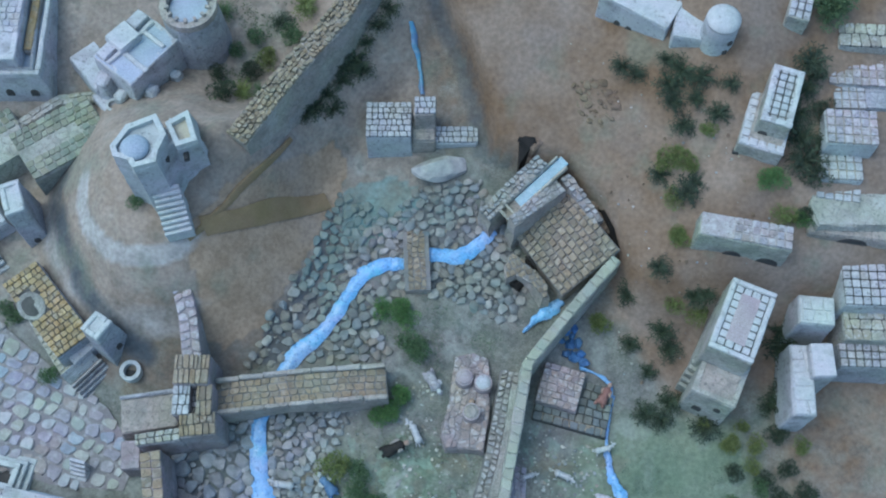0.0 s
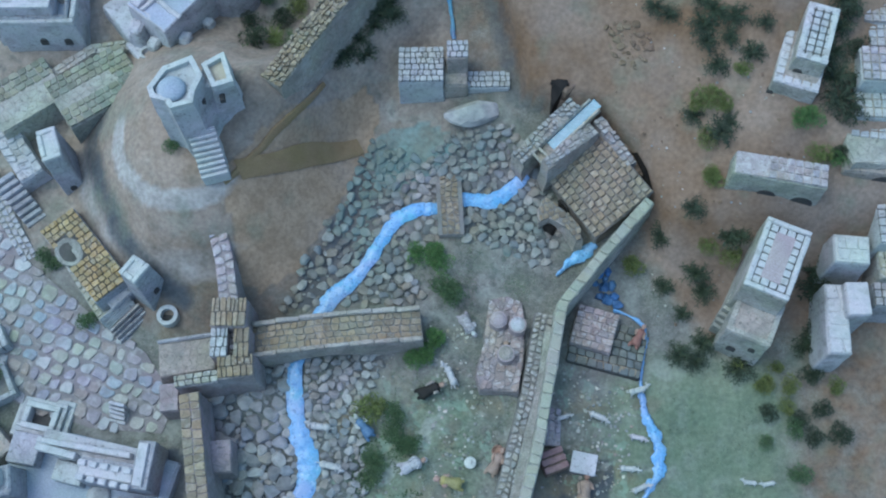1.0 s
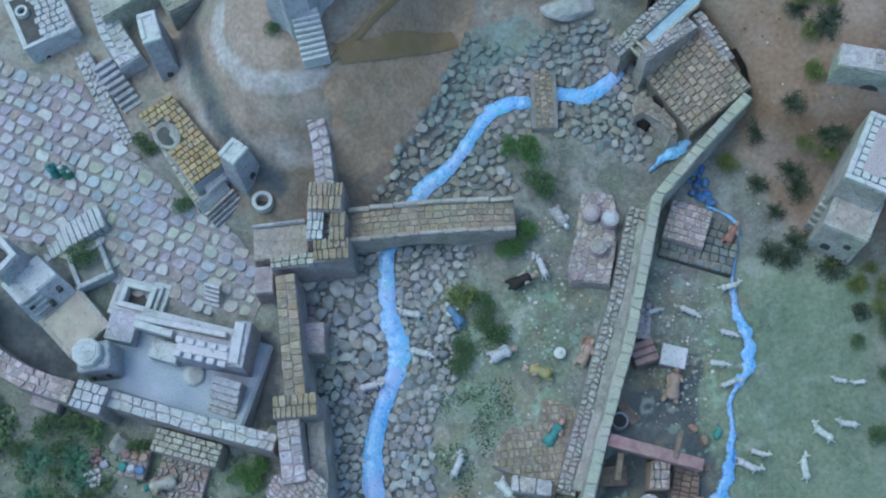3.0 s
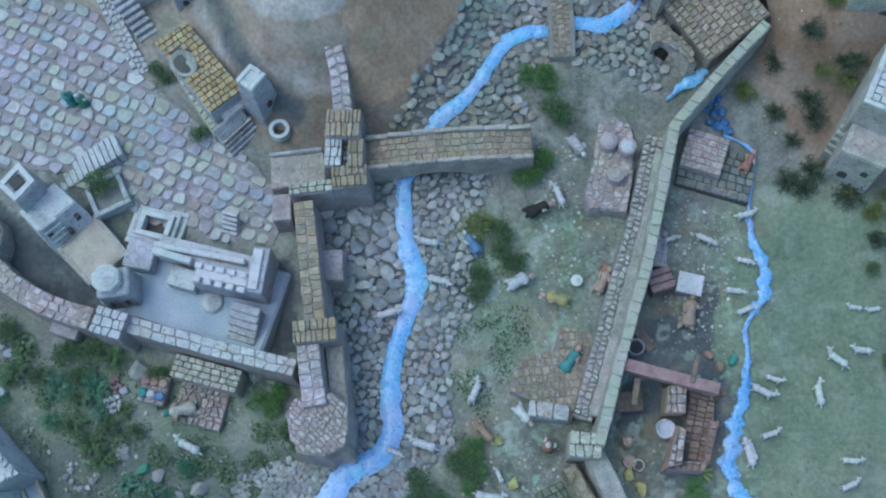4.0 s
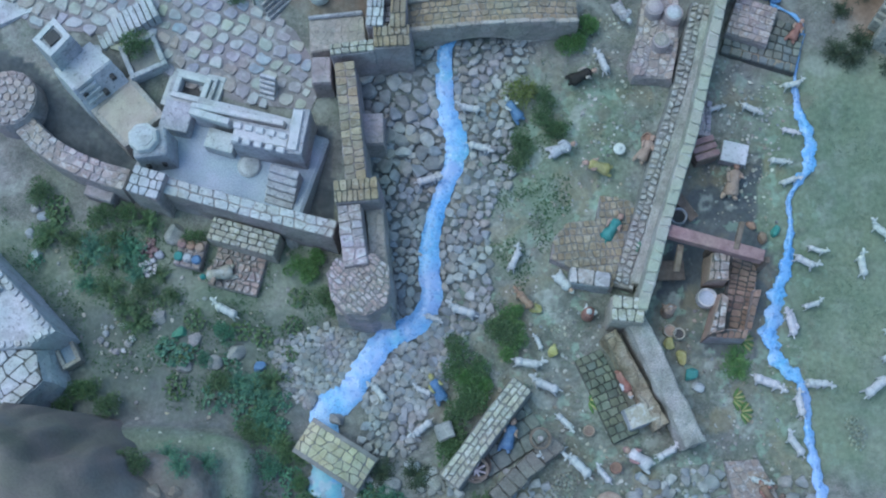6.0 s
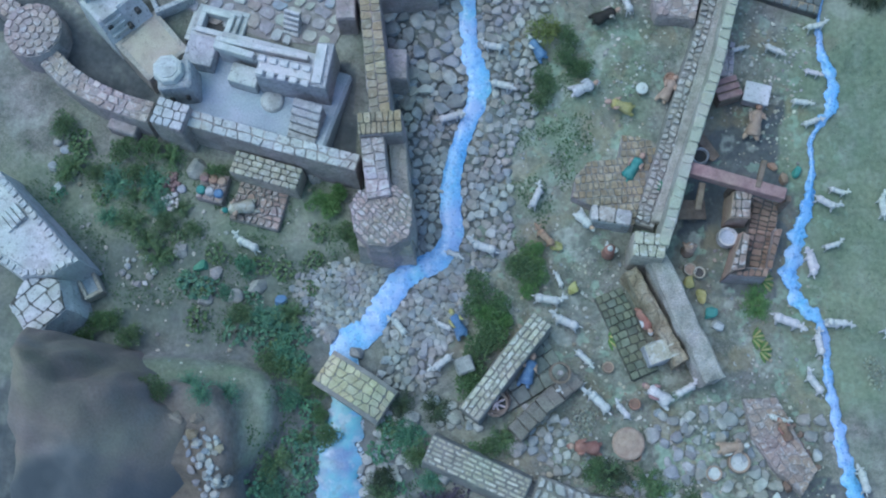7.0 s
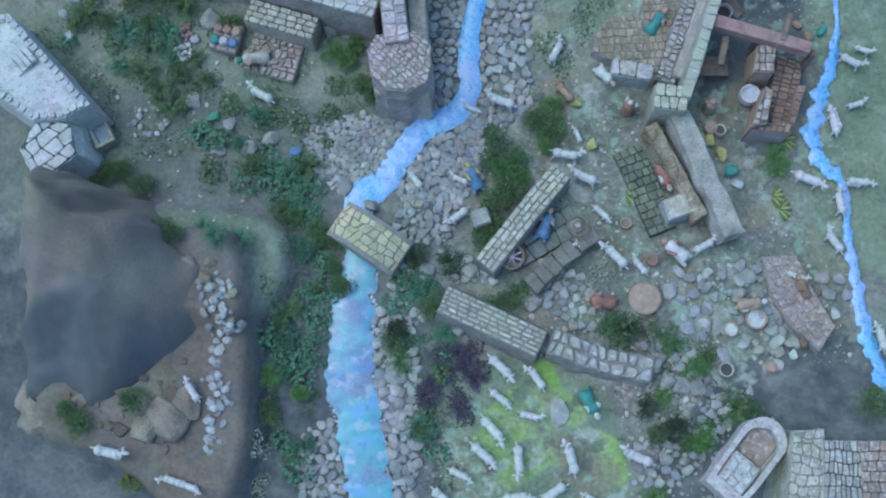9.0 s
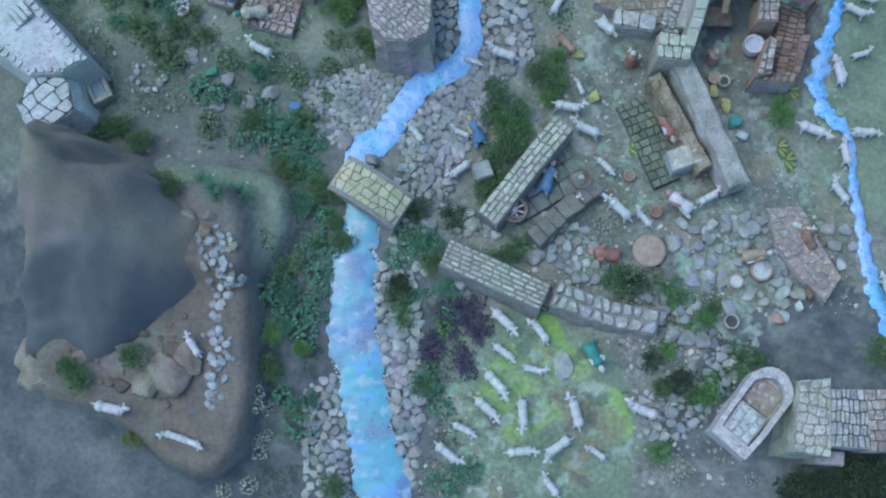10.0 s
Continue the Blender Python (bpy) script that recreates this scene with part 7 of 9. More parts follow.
ribbon("silt_strip", [(-0.236, 0.789), (-0.275, 0.723), (-0.316, 0.680), (-0.355, 0.632), (-0.377, 0.610)], [3, 4, 5, 5, 3], OCHRE_STRIP, "thin ochre strip from the wall to the tower", 0.005, category="silt", ragged=0.05)
# reflection of an overhead beam in the flat, put in as brown colour
ribbon("silt_strip", BAND, [15, 15, 15, 15], OCHRE_STRIP, "beam's reflection laid as a dark ochre strip across the brown flat", 0.0055, category="silt", ragged=0.02)

# loose gravel and crumbs over the soil
CRUMB = material("crumb", [(0.26, 0.26, 0.24), (0.40, 0.39, 0.36)], 90, 1200, vary="island", spread=0.45)
GRAVEL_ZONES = (([(-0.159, 0.394), (0.060, 0.469), (0.037, 0.173), (-0.013, -0.049), (-0.166, -0.053), (-0.196, 0.116)], 567, 0.0019), ([(-0.267, -0.023), (0.248, 0.006), (0.315, -0.374), (0.013, -0.392), (-0.251, -0.295)], 837, 0.0023),
                ([(-0.333, -0.299), (0.076, -0.356), (0.112, -0.450), (-0.048, -0.460), (-0.163, -0.403)], 432, 0.0037), ([(-0.920, 0.098), (-0.500, 0.074), (-0.440, -0.061), (-0.627, -0.162), (-0.854, -0.107)], 240, 0.0028))
GRAVEL_ZONES += (([(0.060, 0.397), (0.250, 0.348), (0.234, 0.126), (0.106, 0.123)], 297, 0.0021), ([(-0.051, -0.396), (0.187, -0.447), (0.112, -0.623), (-0.023, -0.632)], 405, 0.0033), ([(0.189, 0.935), (0.390, 0.802), (0.522, 0.576), (0.278, 0.403), (0.249, 0.664)], 216, 0.0014),
                ([(-0.885, -0.058), (-0.617, -0.086), (-0.496, -0.238), (-0.685, -0.268), (-0.809, -0.193)], 81, 0.0025), ([(-0.378, -0.481), (-0.229, -0.519), (-0.197, -0.659), (-0.341, -0.669)], 216, 0.0030))
crumbs = []
for poly, n, r in GRAVEL_ZONES:
    crumbs += scatter(poly, [r * k for k in (1.5, 1.0, 0.75, 0.55, 0.4)], n // 3, rnd)
LILAC_CHIP = material("lilac_chip", [(0.20, 0.205, 0.23), (0.34, 0.345, 0.375)], 90, 1200, vary="island", spread=0.35)
BROWN_ROCK_LOOSE = material("loose_brown_rock", [(0.13, 0.11, 0.095), (0.21, 0.18, 0.155)], 60, 600, bump=0.9, vary="island", spread=0.35)
CHIP = material("pale_chip", [(0.38, 0.38, 0.33), (0.50, 0.50, 0.45)], 90, 1200, vary="island", spread=0.3)
litter = []
for poly, n in (([(-0.124, -0.032), (-0.032, -0.036), (-0.050, -0.215), (0.105, -0.223), (0.185, -0.168), (0.250, -0.231), (0.141, -0.384), (0.013, -0.392), (-0.103, -0.318)], 150), ([(-0.089, 0.457), (-0.001, 0.450), (0.001, 0.240), (-0.050, 0.171), (-0.085, 0.221)], 60), ([(0.130, 0.346), (0.242, 0.339), (0.217, 0.143), (0.140, 0.158)], 60), ([(0.009, -0.287), (0.107, -0.322), (0.101, -0.387), (0.029, -0.391)], 60)):
    litter += scatter(poly, [0.0036, 0.0027, 0.002, 0.0015], n // 2, rnd)
rubble = []
for poly in ([(-0.19, -0.293), (-0.142, -0.335), (-0.087, -0.364), (-0.048, -0.328), (-0.1, -0.278), (-0.167, -0.258)], [(-0.022, -0.367), (0.036, -0.396), (0.086, -0.432), (0.076, -0.385), (0.018, -0.348)], [(-0.023, -0.504), (0.065, -0.481), (0.086, -0.432), (0.141, -0.42), (0.098, -0.495), (0.045, -0.562), (-0.019, -0.567)], [(-0.39, -0.277), (-0.331, -0.282), (-0.319, -0.331), (-0.357, -0.383), (-0.384, -0.352)], [(-0.381, -0.384), (-0.338, -0.414), (-0.325, -0.589), (-0.358, -0.592)], [(-0.317, -0.247), (-0.257, -0.268), (-0.231, -0.292), (-0.297, -0.296)]):
    rubble += scatter(poly, [0.0078, 0.0066, 0.0054, 0.0044, 0.0034, 0.0026], 260, rnd, in_stream, tight=0.85)
for spot in [(0.073, -0.337), (0.089, -0.338), (0.104, -0.34), (0.073, -0.305), (0.046, -0.266), (0.064, -0.277), (0.117, -0.285), (0.147, -0.313), (0.168, -0.335), (0.177, -0.349), (0.2, -0.348), (0.246, -0.277), (0.255, -0.306), (0.235, -0.254), (0.093, -0.257), (0.028, -0.255), (0.016, -0.286), (0.128, -0.261), (0.177, -0.384), (0.18, -0.364), (0.101, -0.377), (0.047, -0.337), (0.261, -0.253), (0.276, -0.276)]:
    rubble.append((*spot, rnd.uniform(0.007, 0.0115)))
rubble += scatter([(0.016, -0.256), (0.146, -0.236), (0.2, -0.351), (0.166, -0.376), (0.048, -0.349)], [0.0085, 0.0065, 0.005, 0.0036], 70, rnd, in_stream)
red_bits = scatter([(0.208, -0.256), (0.223, -0.255), (0.261, -0.321), (0.247, -0.336)], [0.006, 0.0045, 0.0034], 60, rnd)
heap("red_rubble", red_bits, BRICK, "brick-red rubble along the broken floor", rnd, levels=2)
white_bits = scatter([(-0.652, -0.329), (-0.622, -0.319), (-0.59, -0.362), (-0.6, -0.41), (-0.621, -0.415), (-0.635, -0.38)], [0.0062, 0.0046, 0.0034], 34, rnd)
white_bits += scatter([(-0.629, -0.447), (-0.609, -0.442), (-0.598, -0.513), (-0.604, -0.559), (-0.619, -0.552)], [0.0056, 0.0042], 22, rnd)
heap("pale_stones", white_bits, LILAC_CHIP, "strip of pale stones laid along the mound", rnd, levels=2)
clods = scatter([(-0.835, -0.501), (-0.756, -0.488), (-0.663, -0.439), (-0.641, -0.5), (-0.685, -0.573), (-0.758, -0.555)], [0.012, 0.008, 0.005, 0.003], 40, rnd, tight=0.95)
heap("brown_clods", clods, BROWN_ROCK_LOOSE, "broken brown rock on the mound's top", rnd, levels=2, flat=0.4)
rubble.sort(key=lambda q: -q[2])
heap("rubble_stones", rubble[290:], PEBBLES, "broken grey and brown stones strewn between the ruins", rnd, levels=2)
heap("pale_chips", litter, CHIP, "pale plaster chips and scraps strewn over the soil", rnd, "chips", 0.35)
scrub = scatter([(0.199, 0.861), (0.225, 0.869), (0.263, 0.853), (0.274, 0.82), (0.249, 0.797), (0.214, 0.814)], [0.0062, 0.0045, 0.0032, 0.0022], 110, rnd)
scrub += scatter([(0.10, 0.80), (0.35, 0.93), (0.52, 0.60), (0.30, 0.42), (0.25, 0.68)], [0.0030, 0.0020, 0.0014], 40, rnd)
heap("scree", scrub, SANDY_ROCK, "brown broken scree on the sandy hill", rnd, "stones", 0.5, levels=2)
heap("gravel", crumbs, CRUMB, "loose grey gravel and crumbs strewn over the soil", rnd, "gravel")
PALE_ROCK = material("pale_rock", [(0.31, 0.315, 0.325), (0.47, 0.47, 0.47)], 90, 1200, vary="object", spread=0.3)
def rock_mesh(name, seed, mat):
    """A broken stone with flat faces."""
    q = random.Random(seed)
    bm = bmesh.new()
    bmesh.ops.create_icosphere(bm, subdivisions=3, radius=0.5)
    cuts = [(Vector((q.gauss(0, 1), q.gauss(0, 1), q.gauss(0.3, 0.7))).normalized(), q.uniform(0.26, 0.40)) for _ in range(13)]
    for v in bm.verts:
        for nrm, d in cuts:
            over = v.co.dot(nrm) - d
            if over > 0:
                v.co -= nrm * over
        v.co *= 1 + 0.05 * noise.noise(v.co * 9)
        v.co *= 1.35
    me = bpy.data.meshes.new(name)
    bm.to_mesh(me)
    bm.free()
    me.materials.append(mat)
    return me


BROWN_ROCK = material("brown_rock", [(0.15, 0.13, 0.11), (0.22, 0.19, 0.155), (0.28, 0.25, 0.21)], 40, 400, bump=0.9)
ROCKS = [rock_mesh("rock", 40 + i, ROCK) for i in range(6)]
BOULDERS = [rock_mesh("boulder", 140 + i, BROWN_ROCK) for i in range(5)]
PALES = [rock_mesh("pale_rock", 60 + i, PALE_ROCK) for i in range(4)]
OCHRE = [pebble_mesh("ochre_rock", 70, YELLOW_STONE)]
BLUES = [rock_mesh("blue_rock", 80 + i, BLUE_ROCK) for i in range(4)]


def rock(spot, r, label, shapes, name="rock", flat=0.7, stretch=1.0, turn=None):
    ob = new(name, rnd.choice(shapes))
    x, y = spot
    ob.matrix_basis = Matrix.LocRotScale((x, y, ground_z(x, y) + r * flat * 0.4), Euler((rnd.uniform(-0.2, 0.2), rnd.uniform(-0.2, 0.2), rnd.uniform(0, 6.3) if turn is None else radians(turn))), (r * 2 * stretch, r * 2, r * 2 * flat))
    return tagged(ob, label, "rock")


rock((-0.131, -0.474), 0.012, "smooth grey oval stone on the lawn", PALES, stretch=1.7, turn=100)
for x, y, r in rubble[:290]:
    rock((x, y), r * 1.32, "broken grey-brown stone strewn between the ruins", PEBBLE_SHAPES, "rubble_stone", 0.6)
rock((0.005, 0.779), 0.021, "smooth pale grey boulder before the hill house", PALES, stretch=2.1, turn=12)
for s in [(-0.691, 0.082), (-0.707, -0.048), (-0.509, 0.074), (-0.647, -0.080), (-0.616, -0.118), (-0.449, 0.097), (-0.581, -0.099), (-0.661, -0.119)]:
    rock(s, rnd.uniform(0.009, 0.016), "grey boulder lying among green plants", ROCKS)
for s in [(-0.423, -0.191), (-0.463, -0.164), (-0.298, -0.326), (-0.276, -0.279), (-0.141, -0.370), (-0.124, -0.381), (-0.108, -0.388), (-0.084, -0.386), (-0.063, -0.397), (-0.042, -0.408), (-0.018, -0.410), (0.001, -0.393), (0.022, -0.416), (0.043, -0.422), (-0.161, -0.379), (0.063, -0.421), (-0.180, -0.319), (-0.280, -0.362), (-0.334, -0.283)]:
    rock(s, rnd.uniform(0.009, 0.014), "grey rubble stone of a tumbled wall", ROCKS)
for s in [(-0.627, -0.346), (-0.612, -0.341), (-0.618, -0.361), (-0.602, -0.333), (-0.613, -0.380), (-0.600, -0.390), (-0.607, -0.402), (-0.593, -0.394), (-0.611, -0.417), (-0.615, -0.429), (-0.611, -0.456), (-0.627, -0.466), (-0.611, -0.481), (-0.599, -0.490), (-0.614, -0.503), (-0.612, -0.541), (-0.613, -0.558), (-0.602, -0.371), (-0.615, -0.448), (-0.602, -0.471), (-0.616, -0.518)]:
    for _ in range(2):
        rock((s[0] + rnd.uniform(-0.009, 0.009), s[1] + rnd.uniform(-0.009, 0.009)), rnd.uniform(0.0035, 0.0072), "white stone bordering the mound path", PALES, "white_rock")
rock((-0.633, -0.331), 0.012, "ochre boulder on the mound", OCHRE, "ochre_rock")
rock((-0.593, -0.348), 0.009, "ochre boulder on the mound", OCHRE, "ochre_rock")
for s, r in zip([(-0.661, -0.314), (-0.631, -0.310), (-0.683, -0.522), (-0.653, -0.505), (-0.709, -0.539), (-0.715, -0.509), (-0.885, -0.513), (-0.866, -0.536)], (0.014, 0.008, 0.028, 0.022, 0.022, 0.018, 0.03, 0.026)):
    rock(s, r, "rough brown-grey boulder set in the mound's edge", BOULDERS, "boulder", 0.5)
for s in [(0.182, 0.529), (0.195, 0.520), (0.208, 0.524), (0.187, 0.506), (0.200, 0.498), (0.213, 0.502), (0.206, 0.480), (0.219, 0.471), (0.193, 0.484), (0.178, 0.515), (0.217, 0.484), (0.204, 0.511)]:
    rock(s, rnd.uniform(0.005, 0.009), "blue painted rock of the cascade", BLUES, "blue_rock")
ribbon("mill_race", [(0.189, 0.567), (0.174, 0.553), (0.155, 0.542), (0.139, 0.529), (0.125, 0.515)], [8, 12, 10, 5, 2], WATER, "short blue painted mill race under the wall", 0.007, ragged=0.6)
for s in [(-0.728, 0.116), (-0.707, 0.138), (-0.902, 0.099), (-0.918, 0.072), (-0.912, 0.112), (-0.715, 0.047), (-0.906, 0.042), (-0.365, 0.224), (-0.390, 0.060), (-0.750, 0.185), (-0.612, 0.024)]:
    rock(s, rnd.uniform(0.006, 0.010), "small pale stone on the soil", PALES, "pale_rock")
for k in range(13):
    a = 2 * math.pi * k / 13
    cx, cy = (-0.769, -0.082)
    rock((cx + 0.022 * math.cos(a) * rnd.uniform(0.8, 1.2), cy + 0.020 * math.sin(a) * rnd.uniform(0.8, 1.2)), rnd.uniform(0.003, 0.0055), "white stone of a small fire ring", PALES, "white_rock")

# white foam stones along the lower stream
edge = []
for (a, wa), (b, wb) in zip(STREAM_SMOOTH[26:], STREAM_SMOOTH[27:]):
    for k in range(44):
        u = k / 44
        d = Vector((b[0] - a[0], b[1] - a[1])).normalized()
        w_ = (wa + (wb - wa) * u) * 0.00085
        for s_ in (-1, 1):
            if rnd.random() < (0.75 if s_ > 0 else 0.5):
                off = s_ * w_ * rnd.uniform(0.82, 1.12)
                edge.append((a[0] + (b[0] - a[0]) * u - d.y * off, a[1] + (b[1] - a[1]) * u + d.x * off, rnd.uniform(0.0012, 0.0032 if s_ > 0 else 0.0024)))
for (x, y), (u, v), k in zip(STREAM[25:], STREAM[26:], STREAM_WIDE[25:]):
    for _ in range(16):
        f, side = rnd.random(), rnd.choice((1, 1, -1))
        edge.append((x + (u - x) * f + side * k * 0.00085 * rnd.uniform(0.9, 1.06), y + (v - y) * f, rnd.uniform(0.0012, 0.0026)))
heap("foam_crumbs", edge, FOAM, "white painted foam crumbs along the stream's banks", rnd, "foam")

# ---------------------------------------------------------------- paved square
PLAZA_BED = material("paving_bed", [(0.225, 0.205, 0.205), (0.295, 0.27, 0.27)], 40, 700)
PAVE = [material("paving_" + n, c, 120, 1000, vary="object", spread=0.2) for n, c in (("white", [(0.39, 0.40, 0.395), (0.49, 0.49, 0.475)]), ("lilac", [(0.30, 0.285, 0.32), (0.40, 0.375, 0.42)]), ("green", [(0.35, 0.365, 0.315), (0.43, 0.44, 0.38)]), ("blue", [(0.30, 0.335, 0.37), (0.38, 0.41, 0.45)]), ("brown", [(0.29, 0.255, 0.245), (0.37, 0.33, 0.31)]))]
bm = bmesh.new()
bm.faces.new([bm.verts.new((x, y, 0)) for x, y in PLAZA])
bmesh.ops.triangulate(bm, faces=bm.faces[:])
for _ in range(4):
    bmesh.ops.subdivide_edges(bm, edges=bm.edges[:], cuts=1, use_grid_fill=True)
for v in bm.verts:
    v.co.z = ground_z(v.co.x, v.co.y) + 0.0022 + 0.004 * noise.noise((v.co.x * 14, v.co.y * 14, 0))
me = bpy.data.meshes.new("paved_square")
bm.to_mesh(me)
bm.free()
me.materials.append(PLAZA_BED)
for m in PAVE + [PLAZA_BED]:
    fleck(m, 40, 0.54, 0.64, (0.20, 0.185, 0.18), 0.4)
    fleck(m, 90, 0.56, 0.64, (0.50, 0.50, 0.49), 0.3)
square = tagged(new("paved_square", me), "square paved with pastel white, lilac and greenish stones", "paving", kind="structure")
ca, sa = math.cos(radians(-24)), math.sin(radians(-24))
cx, cy = -0.75, 0.46
for u, v, ring in cells(0.66, 0.68, 0.0212, 0.0205, 0.0024, 0.4, 0.4, 0.30):
    x, y = cx + u * ca - v * sa, cy + u * sa + v * ca
    if not inside((x, y), PLAZA):
        continue
    k = rnd.uniform(0.84, 1.04)
    outline = [(((px - u) * ca - (py - v) * sa) * k, ((px - u) * sa + (py - v) * ca) * k) for px, py in ring]
    flag(square, rnd.choice(PAVE + PAVE[:2]), (x, y, ground_z(x, y) + 0.0022 + 0.004 * noise.noise((x * 14, y * 14, 0))), outline, rnd.uniform(0.0012, 0.0028), 0.003, "paving_stone", 0.84)

# ---------------------------------------------------------------- figures
def blob(bm, cx, cy, cz, rx, ry, rz, seg=10):
    made = bmesh.ops.create_uvsphere(bm, u_segments=seg, v_segments=7, radius=1)["verts"]
    for v in made:
        v.co = Vector((cx + v.co.x * rx, cy + v.co.y * ry, cz + v.co.z * rz))


def sheep_mesh(seed, mat=SHEEP):
    """A plain moulded sheep, 5 cm long, its head towards +x."""
    r = random.Random(seed)
    bm = bmesh.new()
    blob(bm, 0.0005, 0, 0.0145, 0.0140, 0.0056, 0.0064, 12)
    blob(bm, 0.0095, 0, 0.0155, 0.0065, 0.0060, 0.0068)
    blob(bm, -0.0105, 0, 0.0150, 0.0068, 0.0062, 0.0066)
    side = r.uniform(-0.0055, 0.0055)
    blob(bm, 0.0155, side * 0.4, 0.0190, 0.0048, 0.0030, 0.0048, 8)
    blob(bm, 0.0205, side, 0.0225, 0.0052, 0.0027, 0.0031, 8)
    for s in (-1, 1):
        blob(bm, 0.0172, side * 0.8 + s * 0.0044, 0.0240, 0.0014, 0.0026, 0.0009, 6)
    blob(bm, -0.0185, r.uniform(-0.002, 0.002), 0.0140, 0.0046, 0.0011, 0.0013, 6)
    for x in (-0.0125, 0.0105):
        for s in (-1, 1):
            splay = r.uniform(-0.005, 0.005)
            blob(bm, x + splay * 0.5, s * 0.0050, 0.0085, 0.0019, 0.0015, 0.0052, 6)
            blob(bm, x + splay, s * 0.0058, 0.0035, 0.0013, 0.0011, 0.0042, 6)
    for f in bm.faces:
        f.smooth = True
    for v in bm.verts:
        v.co += v.co.normalized() * 0.0006 * noise.noise(v.co * 420)
    me = bpy.data.meshes.new("sheep_figurine")
    bm.to_mesh(me)
    bm.free()
    me.materials.append(mat)
    return me


BROWN_COAT = material("brown_coat", [(0.30, 0.20, 0.13), (0.42, 0.31, 0.22)], 200, 1500, bump=0.6)
FLOCK = [sheep_mesh(i) for i in range(5)]
BROWN_FLOCK = [sheep_mesh(9, BROWN_COAT)]


def flock(pairs, label="white moulded sheep figurine standing on the ground", meshes=FLOCK):
    """pairs: head, tail, head, tail, ..."""
    for (hx, hy), (tx, ty) in zip(pairs[::2], pairs[1::2]):
        ob = new("sheep_figurine", rnd.choice(meshes))
        x, y = (hx + tx) / 2, (hy + ty) / 2
        k = min(1.25, max(0.62, math.hypot(hx - tx, hy - ty) / 0.046))
        ob.matrix_basis = Matrix.LocRotScale((x, y, ground_z(x, y) + 0.001), Euler((0, 0, math.atan2(hy - ty, hx - tx))), (k, k, k))
        tagged(ob, label, "sheep figurine", "flock of sheep")


flock([(0.264, 0.340), (0.228, 0.331), (0.259, 0.262), (0.228, 0.269), (0.246, 0.218), (0.210, 0.221), (0.261, 0.198), (0.228, 0.184), (0.201, 0.289), (0.166, 0.305), (0.145, 0.301), (0.117, 0.292), (0.303, 0.084), (0.271, 0.094), (0.289, 0.060), (0.250, 0.080), (0.350, 0.090), (0.357, 0.045), (0.296, 0.012), (0.264, 0.001), (0.242, -0.002), (0.253, -0.048), (0.364, 0.133), (0.401, 0.107), (0.401, 0.137), (0.440, 0.133), (0.416, -0.030), (0.381, -0.028), (0.410, -0.058), (0.378, -0.073), (0.392, -0.092), (0.347, -0.131), (0.295, -0.114), (0.264, -0.112), (0.402, 0.200), (0.420, 0.198), (0.429, 0.195), (0.449, 0.199)], "white moulded sheep figurine on the green pasture")
flock([(-0.265, 0.286), (-0.221, 0.280), (-0.205, 0.220), (-0.249, 0.230), (-0.283, 0.179), (-0.326, 0.166), (-0.268, -0.017), (-0.216, -0.031), (-0.271, -0.041), (-0.302, -0.030)], "white moulded sheep figurine standing among the river pebbles")
flock([(-0.051, 0.380), (-0.033, 0.338), (-0.157, 0.078), (-0.175, 0.036), (-0.624, -0.026), (-0.577, -0.048)])
flock([(-0.166, 0.013), (-0.133, -0.020)], "brown moulded animal figurine beside a bush", BROWN_FLOCK)
flock([(-0.116, -0.102), (-0.169, -0.095), (-0.140, -0.121), (-0.089, -0.140), (-0.133, -0.053), (-0.120, -0.080), (-0.376, -0.134), (-0.348, -0.165), (-0.312, -0.139), (-0.279, -0.151), (-0.312, -0.216), (-0.277, -0.185), (-0.071, -0.195), (-0.101, -0.168), (-0.123, -0.238), (-0.080, -0.216), (-0.084, -0.226), (-0.042, -0.264), (-0.040, -0.242), (-0.014, -0.270), (0.083, -0.209), (0.045, -0.232), (0.237, -0.121), (0.184, -0.103), (0.253, -0.121), (0.263, -0.165), (0.236, -0.183), (0.265, -0.220), (0.308, -0.111), (0.264, -0.109), (0.244, 0.000), (0.258, -0.038), (0.215, -0.261), (0.181, -0.250), (0.312, -0.314), (0.325, -0.360)])
flock([(-0.197, -0.433), (-0.240, -0.397), (-0.181, -0.409), (-0.151, -0.446), (-0.198, -0.471), (-0.235, -0.446), (-0.152, -0.484), (-0.192, -0.477), (-0.203, -0.524), (-0.246, -0.482), (-0.214, -0.555), (-0.257, -0.522), (-0.181, -0.571), (-0.188, -0.515), (-0.247, -0.577), (-0.287, -0.561), (-0.265, -0.620), (-0.309, -0.589), (-0.159, -0.591), (-0.210, -0.599), (-0.155, -0.603), (-0.111, -0.568), (-0.119, -0.509), (-0.101, -0.565), (-0.043, -0.518), (0.011, -0.537), (-0.092, -0.580), (-0.061, -0.601), (-0.154, -0.623), (-0.125, -0.657)], "white moulded sheep figurine on the lime green lawn")
flock([(-0.657, -0.468), (-0.631, -0.501), (-0.721, -0.580), (-0.782, -0.571), (-0.681, -0.602), (-0.641, -0.612), (-0.619, -0.619), (-0.656, -0.608)], "white moulded sheep figurine on the rocky mound")


